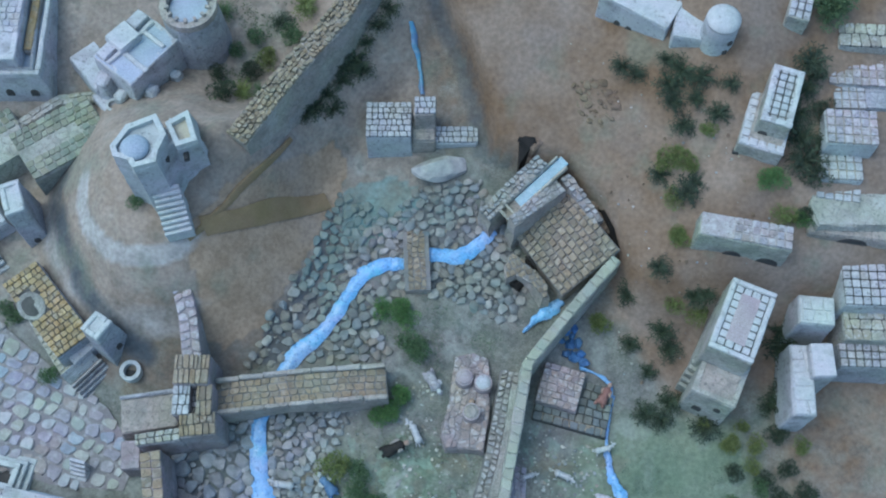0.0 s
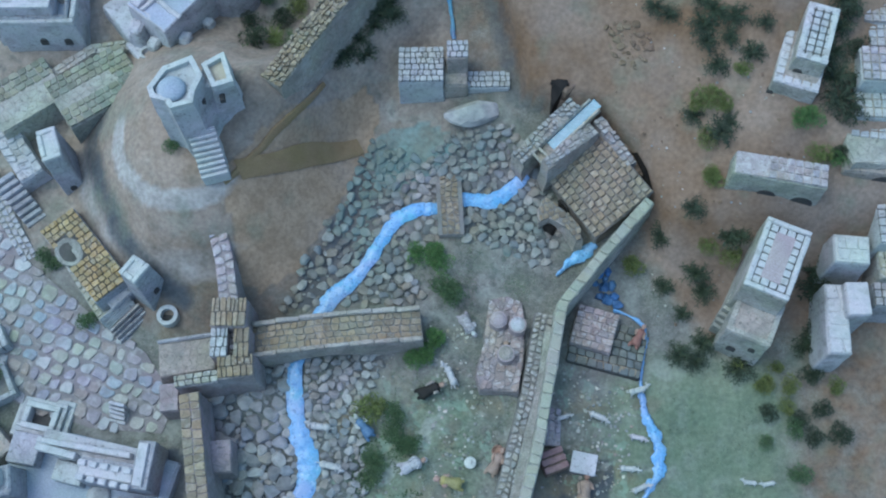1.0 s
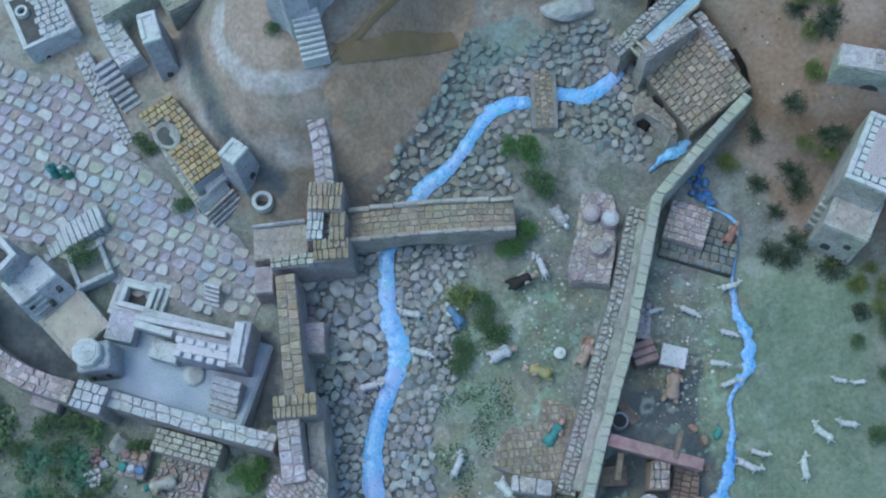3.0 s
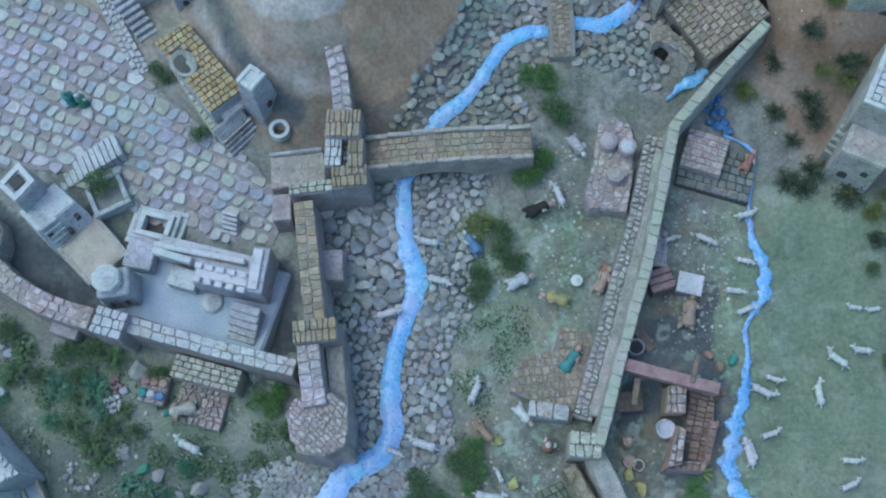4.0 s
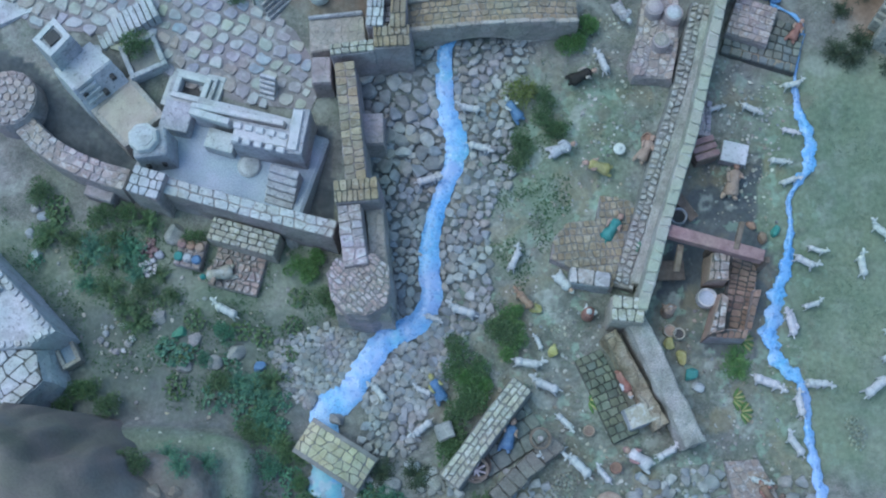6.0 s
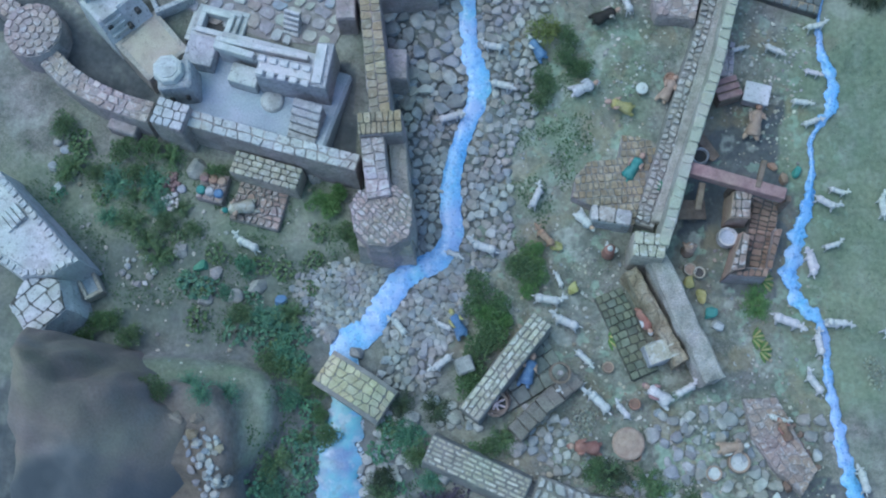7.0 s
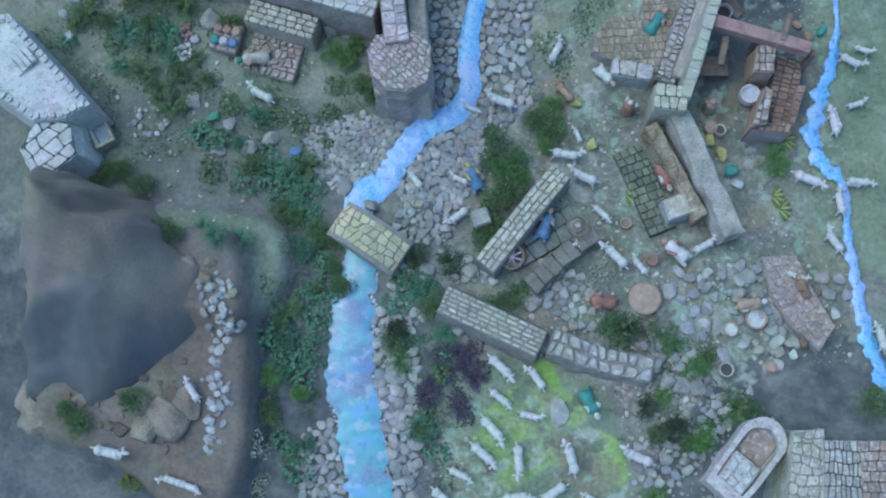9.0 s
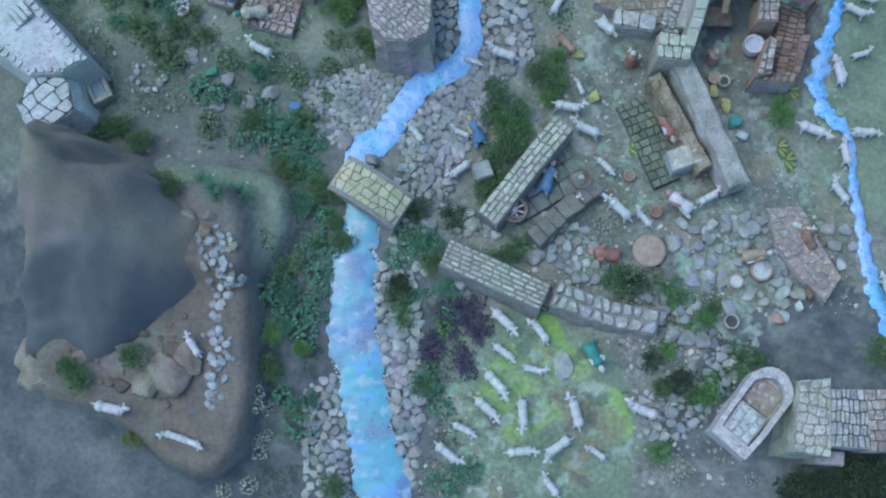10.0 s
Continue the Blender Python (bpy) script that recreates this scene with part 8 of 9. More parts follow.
def figure(spot, mats, tall=0.04, lying=None, label=""):
    """A plain moulded figure in a cloak: one mesh. lying: degrees of its heading when it lies or crouches."""
    bm = bmesh.new()
    q = random.Random(int(abs(spot[0] * 7919 + spot[1] * 104729) * 1000))
    def limb(a, b, r0, r1):
        """A tapered, slightly bent limb."""
        a, b = Vector(a), Vector(b)
        turn = (b - a).to_track_quat("Z", "Y")
        made = []
        for k in range(6):
            u = k / 5
            r = (r0 + (r1 - r0) * u) * math.sin(math.pi * (0.12 + 0.80 * u)) ** 0.35
            made.append([bm.verts.new(a.lerp(b, u) + turn @ Vector((r * math.cos(t * math.pi / 4), r * math.sin(t * math.pi / 4), 0)) + Vector((0, 0.0015 * math.sin(u * 3.1), 0))) for t in range(8)])
        for p, q_ in zip(made, made[1:]):
            for t in range(8):
                bm.faces.new((p[t], p[(t + 1) % 8], q_[(t + 1) % 8], q_[t]))
        bm.faces.new(made[0][::-1])
        bm.faces.new(made[-1])
    lathe([(0.0080, 0.0), (0.0096, 0.003), (0.0082, 0.010), (0.0068, 0.018), (0.0086, 0.026), (0.0068, 0.030), (0.0030, 0.033)], 14, bm)
    if lying is not None:
        bend = q.uniform(0.001, 0.004)
        limb((0.001, 0.003, 0.005), (-0.001, 0.006 + bend, -0.007), 0.0044, 0.0028)
        limb((0.001, -0.003, 0.005), (-0.004, -0.004 - bend, -0.005), 0.0044, 0.0028)
    n_body = len(bm.faces)
    blob(bm, 0.0006, 0, 0.0372, 0.0042, 0.0038, 0.0048, 10)
    n_head = len(bm.faces)
    limb((-0.001, 0.0075, 0.0285), (-0.0085, 0.0065, 0.0190 + q.uniform(-0.004, 0.006)), 0.0030, 0.0020)
    limb((-0.001, -0.0075, 0.0285), (-0.0080, -0.0095, 0.0200 + q.uniform(-0.004, 0.008)), 0.0030, 0.0020)
    blob(bm, 0.0022, 0, 0.0392, 0.0040, 0.0041, 0.0042, 8)
    for v in bm.verts:
        v.co += noise.noise_vector(v.co * 210) * 0.0011
    bm.faces.ensure_lookup_table()
    for i, f in enumerate(bm.faces):
        f.smooth = True
        f.material_index = 0 if i < n_body else (1 if i < n_head else 2)
    me = bpy.data.meshes.new("figurine")
    bm.to_mesh(me)
    bm.free()
    for m in mats:
        me.materials.append(m)
    ob = new("figurine", me)
    k = tall / 0.048
    x, y = spot
    if lying is None:
        ob.matrix_basis = Matrix.LocRotScale((x, y, ground_z(x, y)), Euler((0, 0, rnd.uniform(0, 6.3))), (k, k, k))
    else:
        ob.matrix_basis = Matrix.LocRotScale((x, y, ground_z(x, y) + 0.011), Euler((0, radians(68), radians(lying))), (k, k, k * 0.95))
    return tagged(ob, label, "figurine", "moulded figurines")


figure((-0.089, 0.331), (BLACK, SKIN, SAND_WALL), 0.052, 20, "moulded figurine crouching in a black coat on grass")
figure((-0.166, 0.271), (BLUE, IVORY, IVORY), 0.048, 130, "moulded figurine in blue and white by the stream")
figure((-0.116, 0.220), (PALE_WALL, SKIN, PALE_WALL), 0.05, 20, "pale grey moulded figurine reclining on grass")
figure((0.019, 0.215), (CLAY, SKIN, SKIN), 0.05, 60, "clay-brown moulded figurine bending over a bowl")
figure((-0.029, 0.198), (YELLOW, SKIN, CLAY), 0.05, 170, "yellowish moulded figurine lying by a white plate")
figure((-0.023, 0.449), (LILAC_STONE, IVORY, LILAC_STONE), 0.05, -60, "lilac moulded figurine seated by the workshop")
figure((0.038, 0.366), (CLAY, SKIN, CLAY), 0.056, 80, "clay-coloured moulded potter figurine on the workshop floor")
figure((0.244, 0.405), (RED, SKIN, SKIN), 0.042, 60, "moulded figurine in red lying by the brook")
figure((0.157, 0.167), (CLAY, TERRACOTTA, CLAY), 0.06, 80, "brown moulded figurine standing in the shed yard")
figure((0.065, -0.012), (CLAY, PALE_WALL, CLAY), 0.05, None, "clay-brown moulded figurine beside the oven")
figure((0.019, 0.056), (GREEN, IVORY, GREEN), 0.062, 70, "moulded figurine in green with white hat")
figure((-0.031, 0.094), (TEAL, SKIN, CLAY), 0.055, 55, "moulded figurine in teal reclining on the brick floor")
figure((-0.101, 0.035), (IVORY, SKIN, IVORY), 0.045, -50, "white moulded figurine sitting by the floor")
figure((-0.054, -0.021), (RED, IVORY, IVORY), 0.05, None, "moulded figurine in red and white on the path")
figure((-0.598, 0.024), (CREAM_STONE, TEAL, CLAY), 0.06, 200, "tan and green moulded figurine lying before the stall")
figure((-0.826, 0.499), (TEAL, IVORY, GREEN), 0.05, None, "green and white moulded figurine on the paved square")
figure((-0.807, 0.497), (GREEN, IVORY, IVORY), 0.046, None, "green and white moulded figurine on the paved square")
figure((-0.267, -0.156), (BLUE, YELLOW, YELLOW), 0.05, 120, "moulded figurine in blue and yellow among stones")
figure((-0.171, -0.223), (BLUE, SKIN, CLAY), 0.055, 75, "moulded figurine in blue leaning in the ruin")
figure((-0.063, -0.312), (RED, SKIN, RED), 0.055, 180, "moulded figurine in red reclining by a straw hat")
figure((0.038, -0.239), (PETAL, SKIN, PINK_WOOD), 0.055, 150, "white and pink moulded figurine crouching on the soil")
figure((0.116, -0.303), (CLAY, IVORY, CLAY), 0.05, 10, "brown moulded figurine with white hat")
figure((-0.003, -0.107), (RED, SKIN, IVORY), 0.05, -70, "red and white moulded figurine by the slate floor")
figure((0.213, -0.284), (BRICK, SKIN, RED), 0.042, 120, "reddish moulded figurine stooping on the broken floor")
figure((-0.097, -0.443), (TEAL, IVORY, IVORY), 0.052, -60, "teal and white moulded figurine tending the sheep")

# ---------------------------------------------------------------- pots, plates, sacks and tools
def pot(spot, r, h, mat, label, name="pot", inner=None, z=0.0):
    x, y = spot
    p = thing(name, label, name.replace("_", " "), x, y, ground_z(x, y) + z - 0.0008)
    part("body", lathe([(r * 0.75, 0), (r, h * 0.45), (r * 0.92, h * 0.9), (r * 0.95, h), (r * 0.78, h), (r * 0.74, h * 0.7)], 18), mat, p)
    part("inside", drum(r * 0.76, 0.001, 16, 1, 0), inner or HOLE_SHADE, p, place=pose(0, 0, h * 0.68))
    return p


pot((0.122, 0.009), 0.0155, 0.024, IVORY, "white bucket with blue-grey water", "bucket", BLUE_ROOF)
pot((0.082, -0.045), 0.0095, 0.016, CREAM_STONE, "cream jug standing by the wall", "jug")
pot((0.078, 0.130), 0.014, 0.022, GREY_WALL, "dark grey tub in the shed yard", "tub")
pot((0.029, 0.246), 0.0095, 0.018, TERRACOTTA, "terracotta pot standing beside the wall", "pot", TERRACOTTA)
pot((-0.006, -0.319)[:1] + (-0.006, -0.319)[1:], 0.009, 0.01, TERRACOTTA, "terracotta bowl on the soil", "bowl")
pot((0.102, -0.396), 0.0115, 0.018, CREAM_STONE, "cream stone jar lying by the plants", "jar")
pot((-0.009, -0.245), 0.009, 0.012, TERRACOTTA, "terracotta bowl with fruit", "bowl", BRICK)
pot((0.069, -0.040), 0.0105, 0.012, CREAM_STONE, "woven cream basket by the wall", "basket", CLAY)
pot((-0.049, -0.193), 0.009, 0.01, CLAY, "brown bowl between the sheep", "bowl", BRICK)
pot((0.107, -0.338), 0.012, 0.012, CLAY, "clay basin on the ground", "basin", IVORY)
pot((0.143, -0.320), 0.017, 0.012, CLAY, "wide clay basin with pale rim", "basin", IVORY)
for s, r, m, label in (((-0.013, 0.229), 0.0095, IVORY, "round white plate lying on the grass"),                        ((-0.018, -0.303), 0.024, CLAY, "wide straw hat disc on the ground"), ((0.124, -0.303), 0.01, IVORY, "round white plate on the soil")):
    x, y = s
    d = thing("round_disc", label, "disc", x, y, ground_z(x, y))
    part("foot", drum(r * 0.6, 0.012, 14, 1.0), CLAY, d)
    part("disc_top", lathe([(r * 0.96, 0.012), (r, 0.014), (r * 0.97, 0.016), (r * 0.8, 0.0165), (r * 0.5, 0.0155), (r * 0.25, 0.0185)], 22), m, d)
x, y = (-0.214, -0.251)
wh = thing("cart_wheel", "dark wooden cart wheel leaning in the ruin", "wheel", x, y, ground_z(x, y) + 0.006)
bm = bmesh.new()
for i in range(20):
    a = 2 * math.pi * i / 20
    own = slab(0.0078, 0.004, 0.004, 0.0005)
    bmesh.ops.transform(own, matrix=Matrix.Rotation(a, 4, "Z") @ Matrix.Translation((0, 0.021, 0)), verts=own.verts)
    me = bpy.data.meshes.new("tmp"); own.to_mesh(me); own.free(); bm.from_mesh(me); bpy.data.meshes.remove(me)
tilt = pose(0, 0, 0.008, -25, 12, 0)
part("rim", bm, WOOD, wh, place=tilt)
for i in range(8):
    part("spoke", slab(0.019, 0.0022, 0.003, 0.0004, at=(0.0105, 0, 0)), WOOD, wh, place=tilt @ pose(0, 0, 0, 0, 0, 45 * i))
part("hub", drum(0.0045, 0.006, 12), PALE_WALL, wh, "pale hub", tilt)


def sack(spot, r, mat, label, name="sack"):
    x, y = spot
    s = new(name, pebble_mesh(name, int(abs(x) * 999) % 97, mat))
    s.matrix_basis = Matrix.LocRotScale((x, y, ground_z(x, y) + r * 0.5), Euler((0, 0, rnd.uniform(0, 6))), (r * 2.2, r * 1.9, r * 1.5))
    return tagged(s, label, name)


for s, r, m, label in (((0.069, -0.056), 0.012, YELLOW, "yellow sack beside the mortar wall"), ((0.088, -0.077), 0.013, YELLOW, "pale yellow sack beside the mortar wall"), ((0.102, -0.103), 0.014, TEAL, "teal sack beside the mortar wall"),
                       ((0.112, -0.123), 0.012, PALE_WALL, "pale grey sack beside the mortar wall"), ((-0.670, -0.072), 0.013, GREEN, "green glazed vessel lying among plants"), ((-0.543, -0.118), 0.012, BLUE, "small blue cloth bundle on the stones"),
                       ((0.198, -0.365), 0.009, IVORY, "white round vessel by the brook"), ((0.169, -0.387), 0.013, CLAY, "clay lump on the soil"),
                       ((-0.133, -0.014), 0.012, YELLOW, "ochre heap on the soil"), ((-0.105, -0.078), 0.012, YELLOW, "pale yellow heap on the soil"), ((0.212, -0.348), 0.012, BRICK, "reddish heap on the stones"),
                       ((-0.354, 0.560), 0.004, CLAY, "small clay lump on the wall"), ((0.227, 0.116), 0.01, TEAL, "green bundle by the shed"), ((0.208, 0.105), 0.011, BRICK, "reddish bundle by the shed"), ((0.191, 0.125), 0.009, TERRACOTTA, "terracotta bundle by the shed")):
    if r > 0.005:
        sack(s, r, m, label)
for s, m in zip([(0.033, 0.44), (0.062, 0.432), (0.043, 0.386)], (PINK_FLOOR, PALE_WALL, SAND_WALL)):
    ms = thing("stone_drum", "round pinkish stone drum with pale top on the workshop floor", "millstone", *s, 0.092)
    part("drum_body", lumpy(drum(0.0145, 0.024, 18, 0.94, 0.001), 0.0008), PINK_FLOOR, ms)
    part("drum_top", lathe([(0.0115, 0.0), (0.011, 0.0016), (0.004, 0.0022)], 18), m, ms, "pale worn top", pose(0, 0, 0.0238))
bx = thing("pale_box", "pale lilac wooden box in the yard", "box", *(0.159, 0.226), None, -12)
part("box_body", slab(0.036, 0.03, 0.02, 0.0015, 0, 0.0005), LILAC_STONE, bx)
part("lid", slab(0.039, 0.033, 0.004, 0.001, at=(0, 0, 0.0202)), PALE_WALL, bx, "pale lid")
bx = thing("wooden_crate", "brown wooden crate in the yard", "crate", *(0.113, 0.230), None, 20)
part("crate_body", slab(0.036, 0.036, 0.026, 0.0015, 0, 0.0005), WOOD, bx)
for k in range(3):
    part("slat", slab(0.038, 0.009, 0.003, 0.0006, at=(0, -0.012 + 0.012 * k, 0.0262)), PINK_WOOD, bx)
wb = thing("plank", "weathered plank leaning in the shed yard", "plank", *(0.088, 0.148), None, -50)
part("board", slab(0.05, 0.016, 0.005, 0.001, 0, 0.0006), WOOD, wb, place=pose(0, 0, 0.008, 0, 10, 0))
for s in ((-0.051, -0.149), (0.176, -0.051), (0.162, -0.137), (0.173, -0.156)):
    b = thing("fruit_bunch", "bunch of yellow-green fruit lying on the soil", "fruit", *s)
    for k in range(9):
        a = radians(-60 + 15 * k + rnd.uniform(-5, 5))
        bm = bmesh.new()
        blob(bm, 0.011, 0, 0.004, 0.0095, 0.0022, 0.0026, 8)
        part("fruit", bm, YELLOW if k % 2 else LEAF_BRIGHT, b, place=pose(0, 0, 0.001 * (k % 3), 0, 10, math.degrees(a)))

# ---------------------------------------------------------------- plants
def leaf_bm(verts, faces, at, along, up, long, wide):
    """One leaf: a folded, pointed blade of two quads."""
    side = along.cross(up)
    if side.length < 1e-6:
        side = Vector((1, 0, 0))
    side.normalize()
    n = len(verts)
    mid, tip = at + along * long * 0.5, at + along * long - up * long * 0.12
    lift = up * wide * 0.25
    verts += [at, mid + side * wide / 2 + lift, tip, mid - side * wide / 2 + lift, mid]
    faces += [(n, n + 1, n + 4), (n + 1, n + 2, n + 4), (n + 2, n + 3, n + 4), (n + 3, n, n + 4)]


def plant_mesh(name, verts, faces, mat):
    me = bpy.data.meshes.new(name)
    me.from_pydata(verts, [], faces)
    me.materials.append(mat)
    return me


def crown_bush(seed, mat, leaves=900, r=0.03, tall=0.03, leaf=0.0052):
    """Many small leaves round a few uneven clumps."""
    q = random.Random(seed)
    clumps = [(Vector((q.uniform(-0.55, 0.55) * r, q.uniform(-0.55, 0.55) * r, q.uniform(0.35, 0.8) * tall)), q.uniform(0.35, 0.62) * r) for _ in range(7)]
    verts, faces = [], []
    for _ in range(leaves):
        c, k = q.choice(clumps)
        d = Vector((q.gauss(0, 1), q.gauss(0, 1), q.gauss(0.35, 0.9))).normalized()
        p = c + d * k * q.uniform(0.55, 1.05)
        if p.z < 0.001:
            p.z = 0.001
        along = (d + Vector((q.uniform(-0.6, 0.6), q.uniform(-0.6, 0.6), q.uniform(-0.2, 0.7)))).normalized()
        leaf_bm(verts, faces, p, along, Vector((0, 0, 1)), leaf * q.uniform(0.7, 1.5), leaf * q.uniform(0.3, 0.5))
    return plant_mesh("crown", verts, faces, mat)


def crown_palm(seed, mat, blades=46, r=0.034):
    """A tuft of narrow bent blades."""
    q = random.Random(seed)
    verts, faces = [], []
    for _ in range(blades):
        a, e = q.uniform(0, 6.3), q.uniform(0.15, 1.25)
        d = Vector((math.cos(a) * math.cos(e), math.sin(a) * math.cos(e), math.sin(e)))
        p = Vector((q.uniform(-0.004, 0.004), q.uniform(-0.004, 0.004), 0.006))
        long = r * q.uniform(0.6, 1.1)
        for k in range(3):
            leaf_bm(verts, faces, p, d, Vector((0, 0, 1)), long * 0.5, 0.0036 - 0.0008 * k)
            p = p + d * long * 0.36
            d = (d + Vector((0, 0, -0.28))).normalized()
            for s in (-1, 1):
                side = Vector((-d.y, d.x, 0)) * s
                leaf_bm(verts, faces, p, (d + side * 0.9).normalized(), Vector((0, 0, 1)), long * 0.3, 0.0026)
    return plant_mesh("crown", verts, faces, mat)


def crown_clover(seed, mat, leaves=60, r=0.026, leaf=0.0075):
    """Broad round leaves on short stalks."""
    q = random.Random(seed)
    verts, faces = [], []
    for _ in range(leaves):
        a, d = q.uniform(0, 6.3), r * math.sqrt(q.random())
        c = Vector((d * math.cos(a), d * math.sin(a), 0.006 + 0.014 * (1 - d / r) + q.uniform(-0.003, 0.004)))
        nrm = Vector((q.uniform(-0.45, 0.45) + math.cos(a) * 0.3, q.uniform(-0.45, 0.45) + math.sin(a) * 0.3, 1)).normalized()
        u = nrm.orthogonal().normalized()
        v = nrm.cross(u)
        k = leaf * q.uniform(0.55, 1.1) / 2
        n = len(verts)
        verts.append(c - nrm * k * 0.35)
        for i in range(8):
            t = 2 * math.pi * i / 8
            verts.append(c + u * k * math.cos(t) + v * k * math.sin(t))
        faces += [(n, n + 1 + i, n + 1 + (i + 1) % 8) for i in range(8)]
    return plant_mesh("crown", verts, faces, mat)


def stem_mesh(seed, tall):
    q = random.Random(seed)
    bm = bmesh.new()
    for k in range(4):
        a = q.uniform(0, 6.3)
        made = bmesh.ops.create_cone(bm, cap_ends=True, segments=6, radius1=0.0018, radius2=0.0006, depth=tall)["verts"]
        bmesh.ops.transform(bm, matrix=Matrix.Rotation(a, 4, "Z") @ Matrix.Rotation(0.12 + 0.28 * q.random(), 4, "X") @ Matrix.Translation((0, 0, tall * 0.42)), verts=made)
    me = bpy.data.meshes.new("stem")
    bm.to_mesh(me)
    bm.free()
    me.materials.append(STEM)
    return me


KINDS = {}


def plant(kind, mat, spot, size=1.0, label="", name="shrub", z=None):
    key = (kind, mat.name)
    if key not in KINDS:
        make = {"bush": crown_bush, "palm": crown_palm, "clover": crown_clover}[kind]
        KINDS[key] = [(make(31 * i + len(KINDS), mat), stem_mesh(i + len(KINDS), 0.016 if kind == "bush" else 0.009)) for i in range(3)]
    crown, stem = rnd.choice(KINDS[key])
    x, y = spot
    p = new(name)
    p.empty_display_size = 0.01
    k = size * rnd.uniform(0.68, 0.88)
    p.matrix_basis = Matrix.LocRotScale((x, y, ground_z(x, y) if z is None else z), Euler((0, 0, rnd.uniform(0, 6.3))), (k, k * rnd.uniform(0.85, 1.1), k))
    for nm, me in (("crown", crown), ("stem", stem)):
        o = new(nm, me)
        o.parent = p
    return tagged(p, label, "shrub", "model plants")


for s in [(0.272, 0.873), (0.292, 0.857), (0.335, 0.865), (0.340, 0.831), (0.375, 0.805), (0.382, 0.833), (0.425, 0.820), (0.360, 0.774), (0.406, 0.781), (0.326, 0.714), (0.375, 0.693), (0.364, 0.680), (0.327, 0.585), (0.289, 0.565), (0.385, 0.549), (0.402, 0.551), (0.343, 0.511), (0.353, 0.486), (0.294, 0.495), (0.322, 0.454), (0.315, 0.390), (0.339, 0.381), (0.351, 0.407), (0.404, 0.372), (0.355, 0.846), (0.344, 0.807)]:
    plant("palm", LEAF_DARK, s, rnd.uniform(0.62, 0.88), "dark green palm-like shrub on the sandy slope", "palm_shrub")
for s in [(0.524, 0.745), (0.522, 0.781), (0.543, 0.853), (0.537, 0.818), (0.529, 0.712), (0.529, 0.509), (0.527, 0.486), (0.540, 0.462), (0.531, 0.429), (0.511, 0.403)]:
    plant("palm", LEAF_DARK, s, 0.95, "dark green bush between the houses", "palm_shrub")
for s in [(0.352, 0.729), (0.364, 0.715), (0.391, 0.763), (0.343, 0.676), (0.349, 0.629), (0.353, 0.617), (0.354, 0.541), (0.390, 0.530), (0.477, 0.343), (0.442, 0.338), (0.548, 0.341), (0.501, 0.640), (0.337, 0.729)]:
    plant("bush", LEAF_OLIVE, s, rnd.uniform(0.55, 0.85), "olive yellow dry shrub on the sandy slope", "dry_shrub")
plant("bush", LEAF_OLIVE, (0.246, 0.524), 0.75, "pale yellow-green flowering shrub", "dry_shrub")
for s in [(0.477, 0.682), (0.491, 0.689), (0.531, 0.633)]:
    plant("bush", LEAF_BRIGHT, s, 0.7, "bright green leafy shrub by the houses")
for s in [(0.558, 0.934), (0.585, 0.934), (0.572, 0.913)]:
    plant("bush", LEAF, s, 1.1, "dark green tree bush at the upper houses")
for s in [(-0.369, 0.925), (-0.340, 0.969), (-0.307, 0.989), (-0.265, 1.015), (-0.326, 0.895), (-0.359, 1.031), (-0.284, 0.955), (-0.227, 1.036), (-0.246, 0.989), (-0.311, 0.937), (-0.295, 0.898), (-0.355, 0.886)]:
    plant("palm" if rnd.random() < 0.5 else "bush", rnd.choice((LEAF, LEAF_DARK, LEAF_OLIVE)), s, rnd.uniform(0.65, 0.95), "green shrub on the stony slope behind the wall")
for s in [(-0.204, 0.842), (-0.182, 0.863), (-0.160, 0.884), (-0.137, 0.911), (-0.119, 0.934), (-0.101, 0.956), (-0.083, 0.978), (-0.174, 0.848), (-0.129, 0.900), (-0.151, 0.899), (-0.217, 0.832)]:
    plant("palm", LEAF_DARK, s, rnd.uniform(0.5, 0.8), "dark weeds along the foot of the long wall", "weeds")
plant("bush", LEAF, (-0.453, 0.657), 0.55, "small green bush beside the tower steps")
for s in [(0.513, 0.360), (0.527, 0.309), (0.491, 0.292), (0.550, 0.842), (0.562, 0.787), (0.555, 0.737), (0.545, 0.688), (0.534, 0.640), (0.448, 0.301), (0.550, 0.267), (0.511, 0.267)]:
    plant("bush", LEAF_DARK, s, rnd.uniform(0.6, 0.9), "dark green hedge bush in the ditch")
for s in [(0.439, 0.256), (0.483, 0.278), (0.489, 0.211), (0.490, 0.120), (0.465, 0.119)]:
    plant("bush", rnd.choice((LEAF_DARK, LEAF, LEAF)), s, rnd.uniform(0.6, 0.85), "dark green bush at the pasture's edge")
for s in [(0.401, 0.375), (0.461, 0.372), (0.443, 0.346), (0.476, 0.312)]:
    plant("bush", LEAF_OLIVE, s, 0.6, "small olive tuft on the pasture", "tuft")
for s in [(-0.069, 0.557), (-0.091, 0.547), (-0.055, 0.539), (-0.080, 0.399), (-0.067, 0.420), (-0.093, 0.386)]:
    plant("bush", LEAF_BRIGHT, s, 0.85, "bright green fluffy bush by the path")
for s in [(-0.050, 0.498), (-0.037, 0.485), (-0.130, 0.302), (-0.134, 0.276), (-0.103, 0.259), (-0.116, 0.255), (-0.164, 0.241), (-0.155, 0.224), (-0.168, 0.206)]:
    plant("bush", LEAF, s, 0.8, "dark green fluffy bush by the stream")
plant("bush", LEAF_OLIVE, (-0.167, 0.312), 1.0, "round olive green bush by the stream")
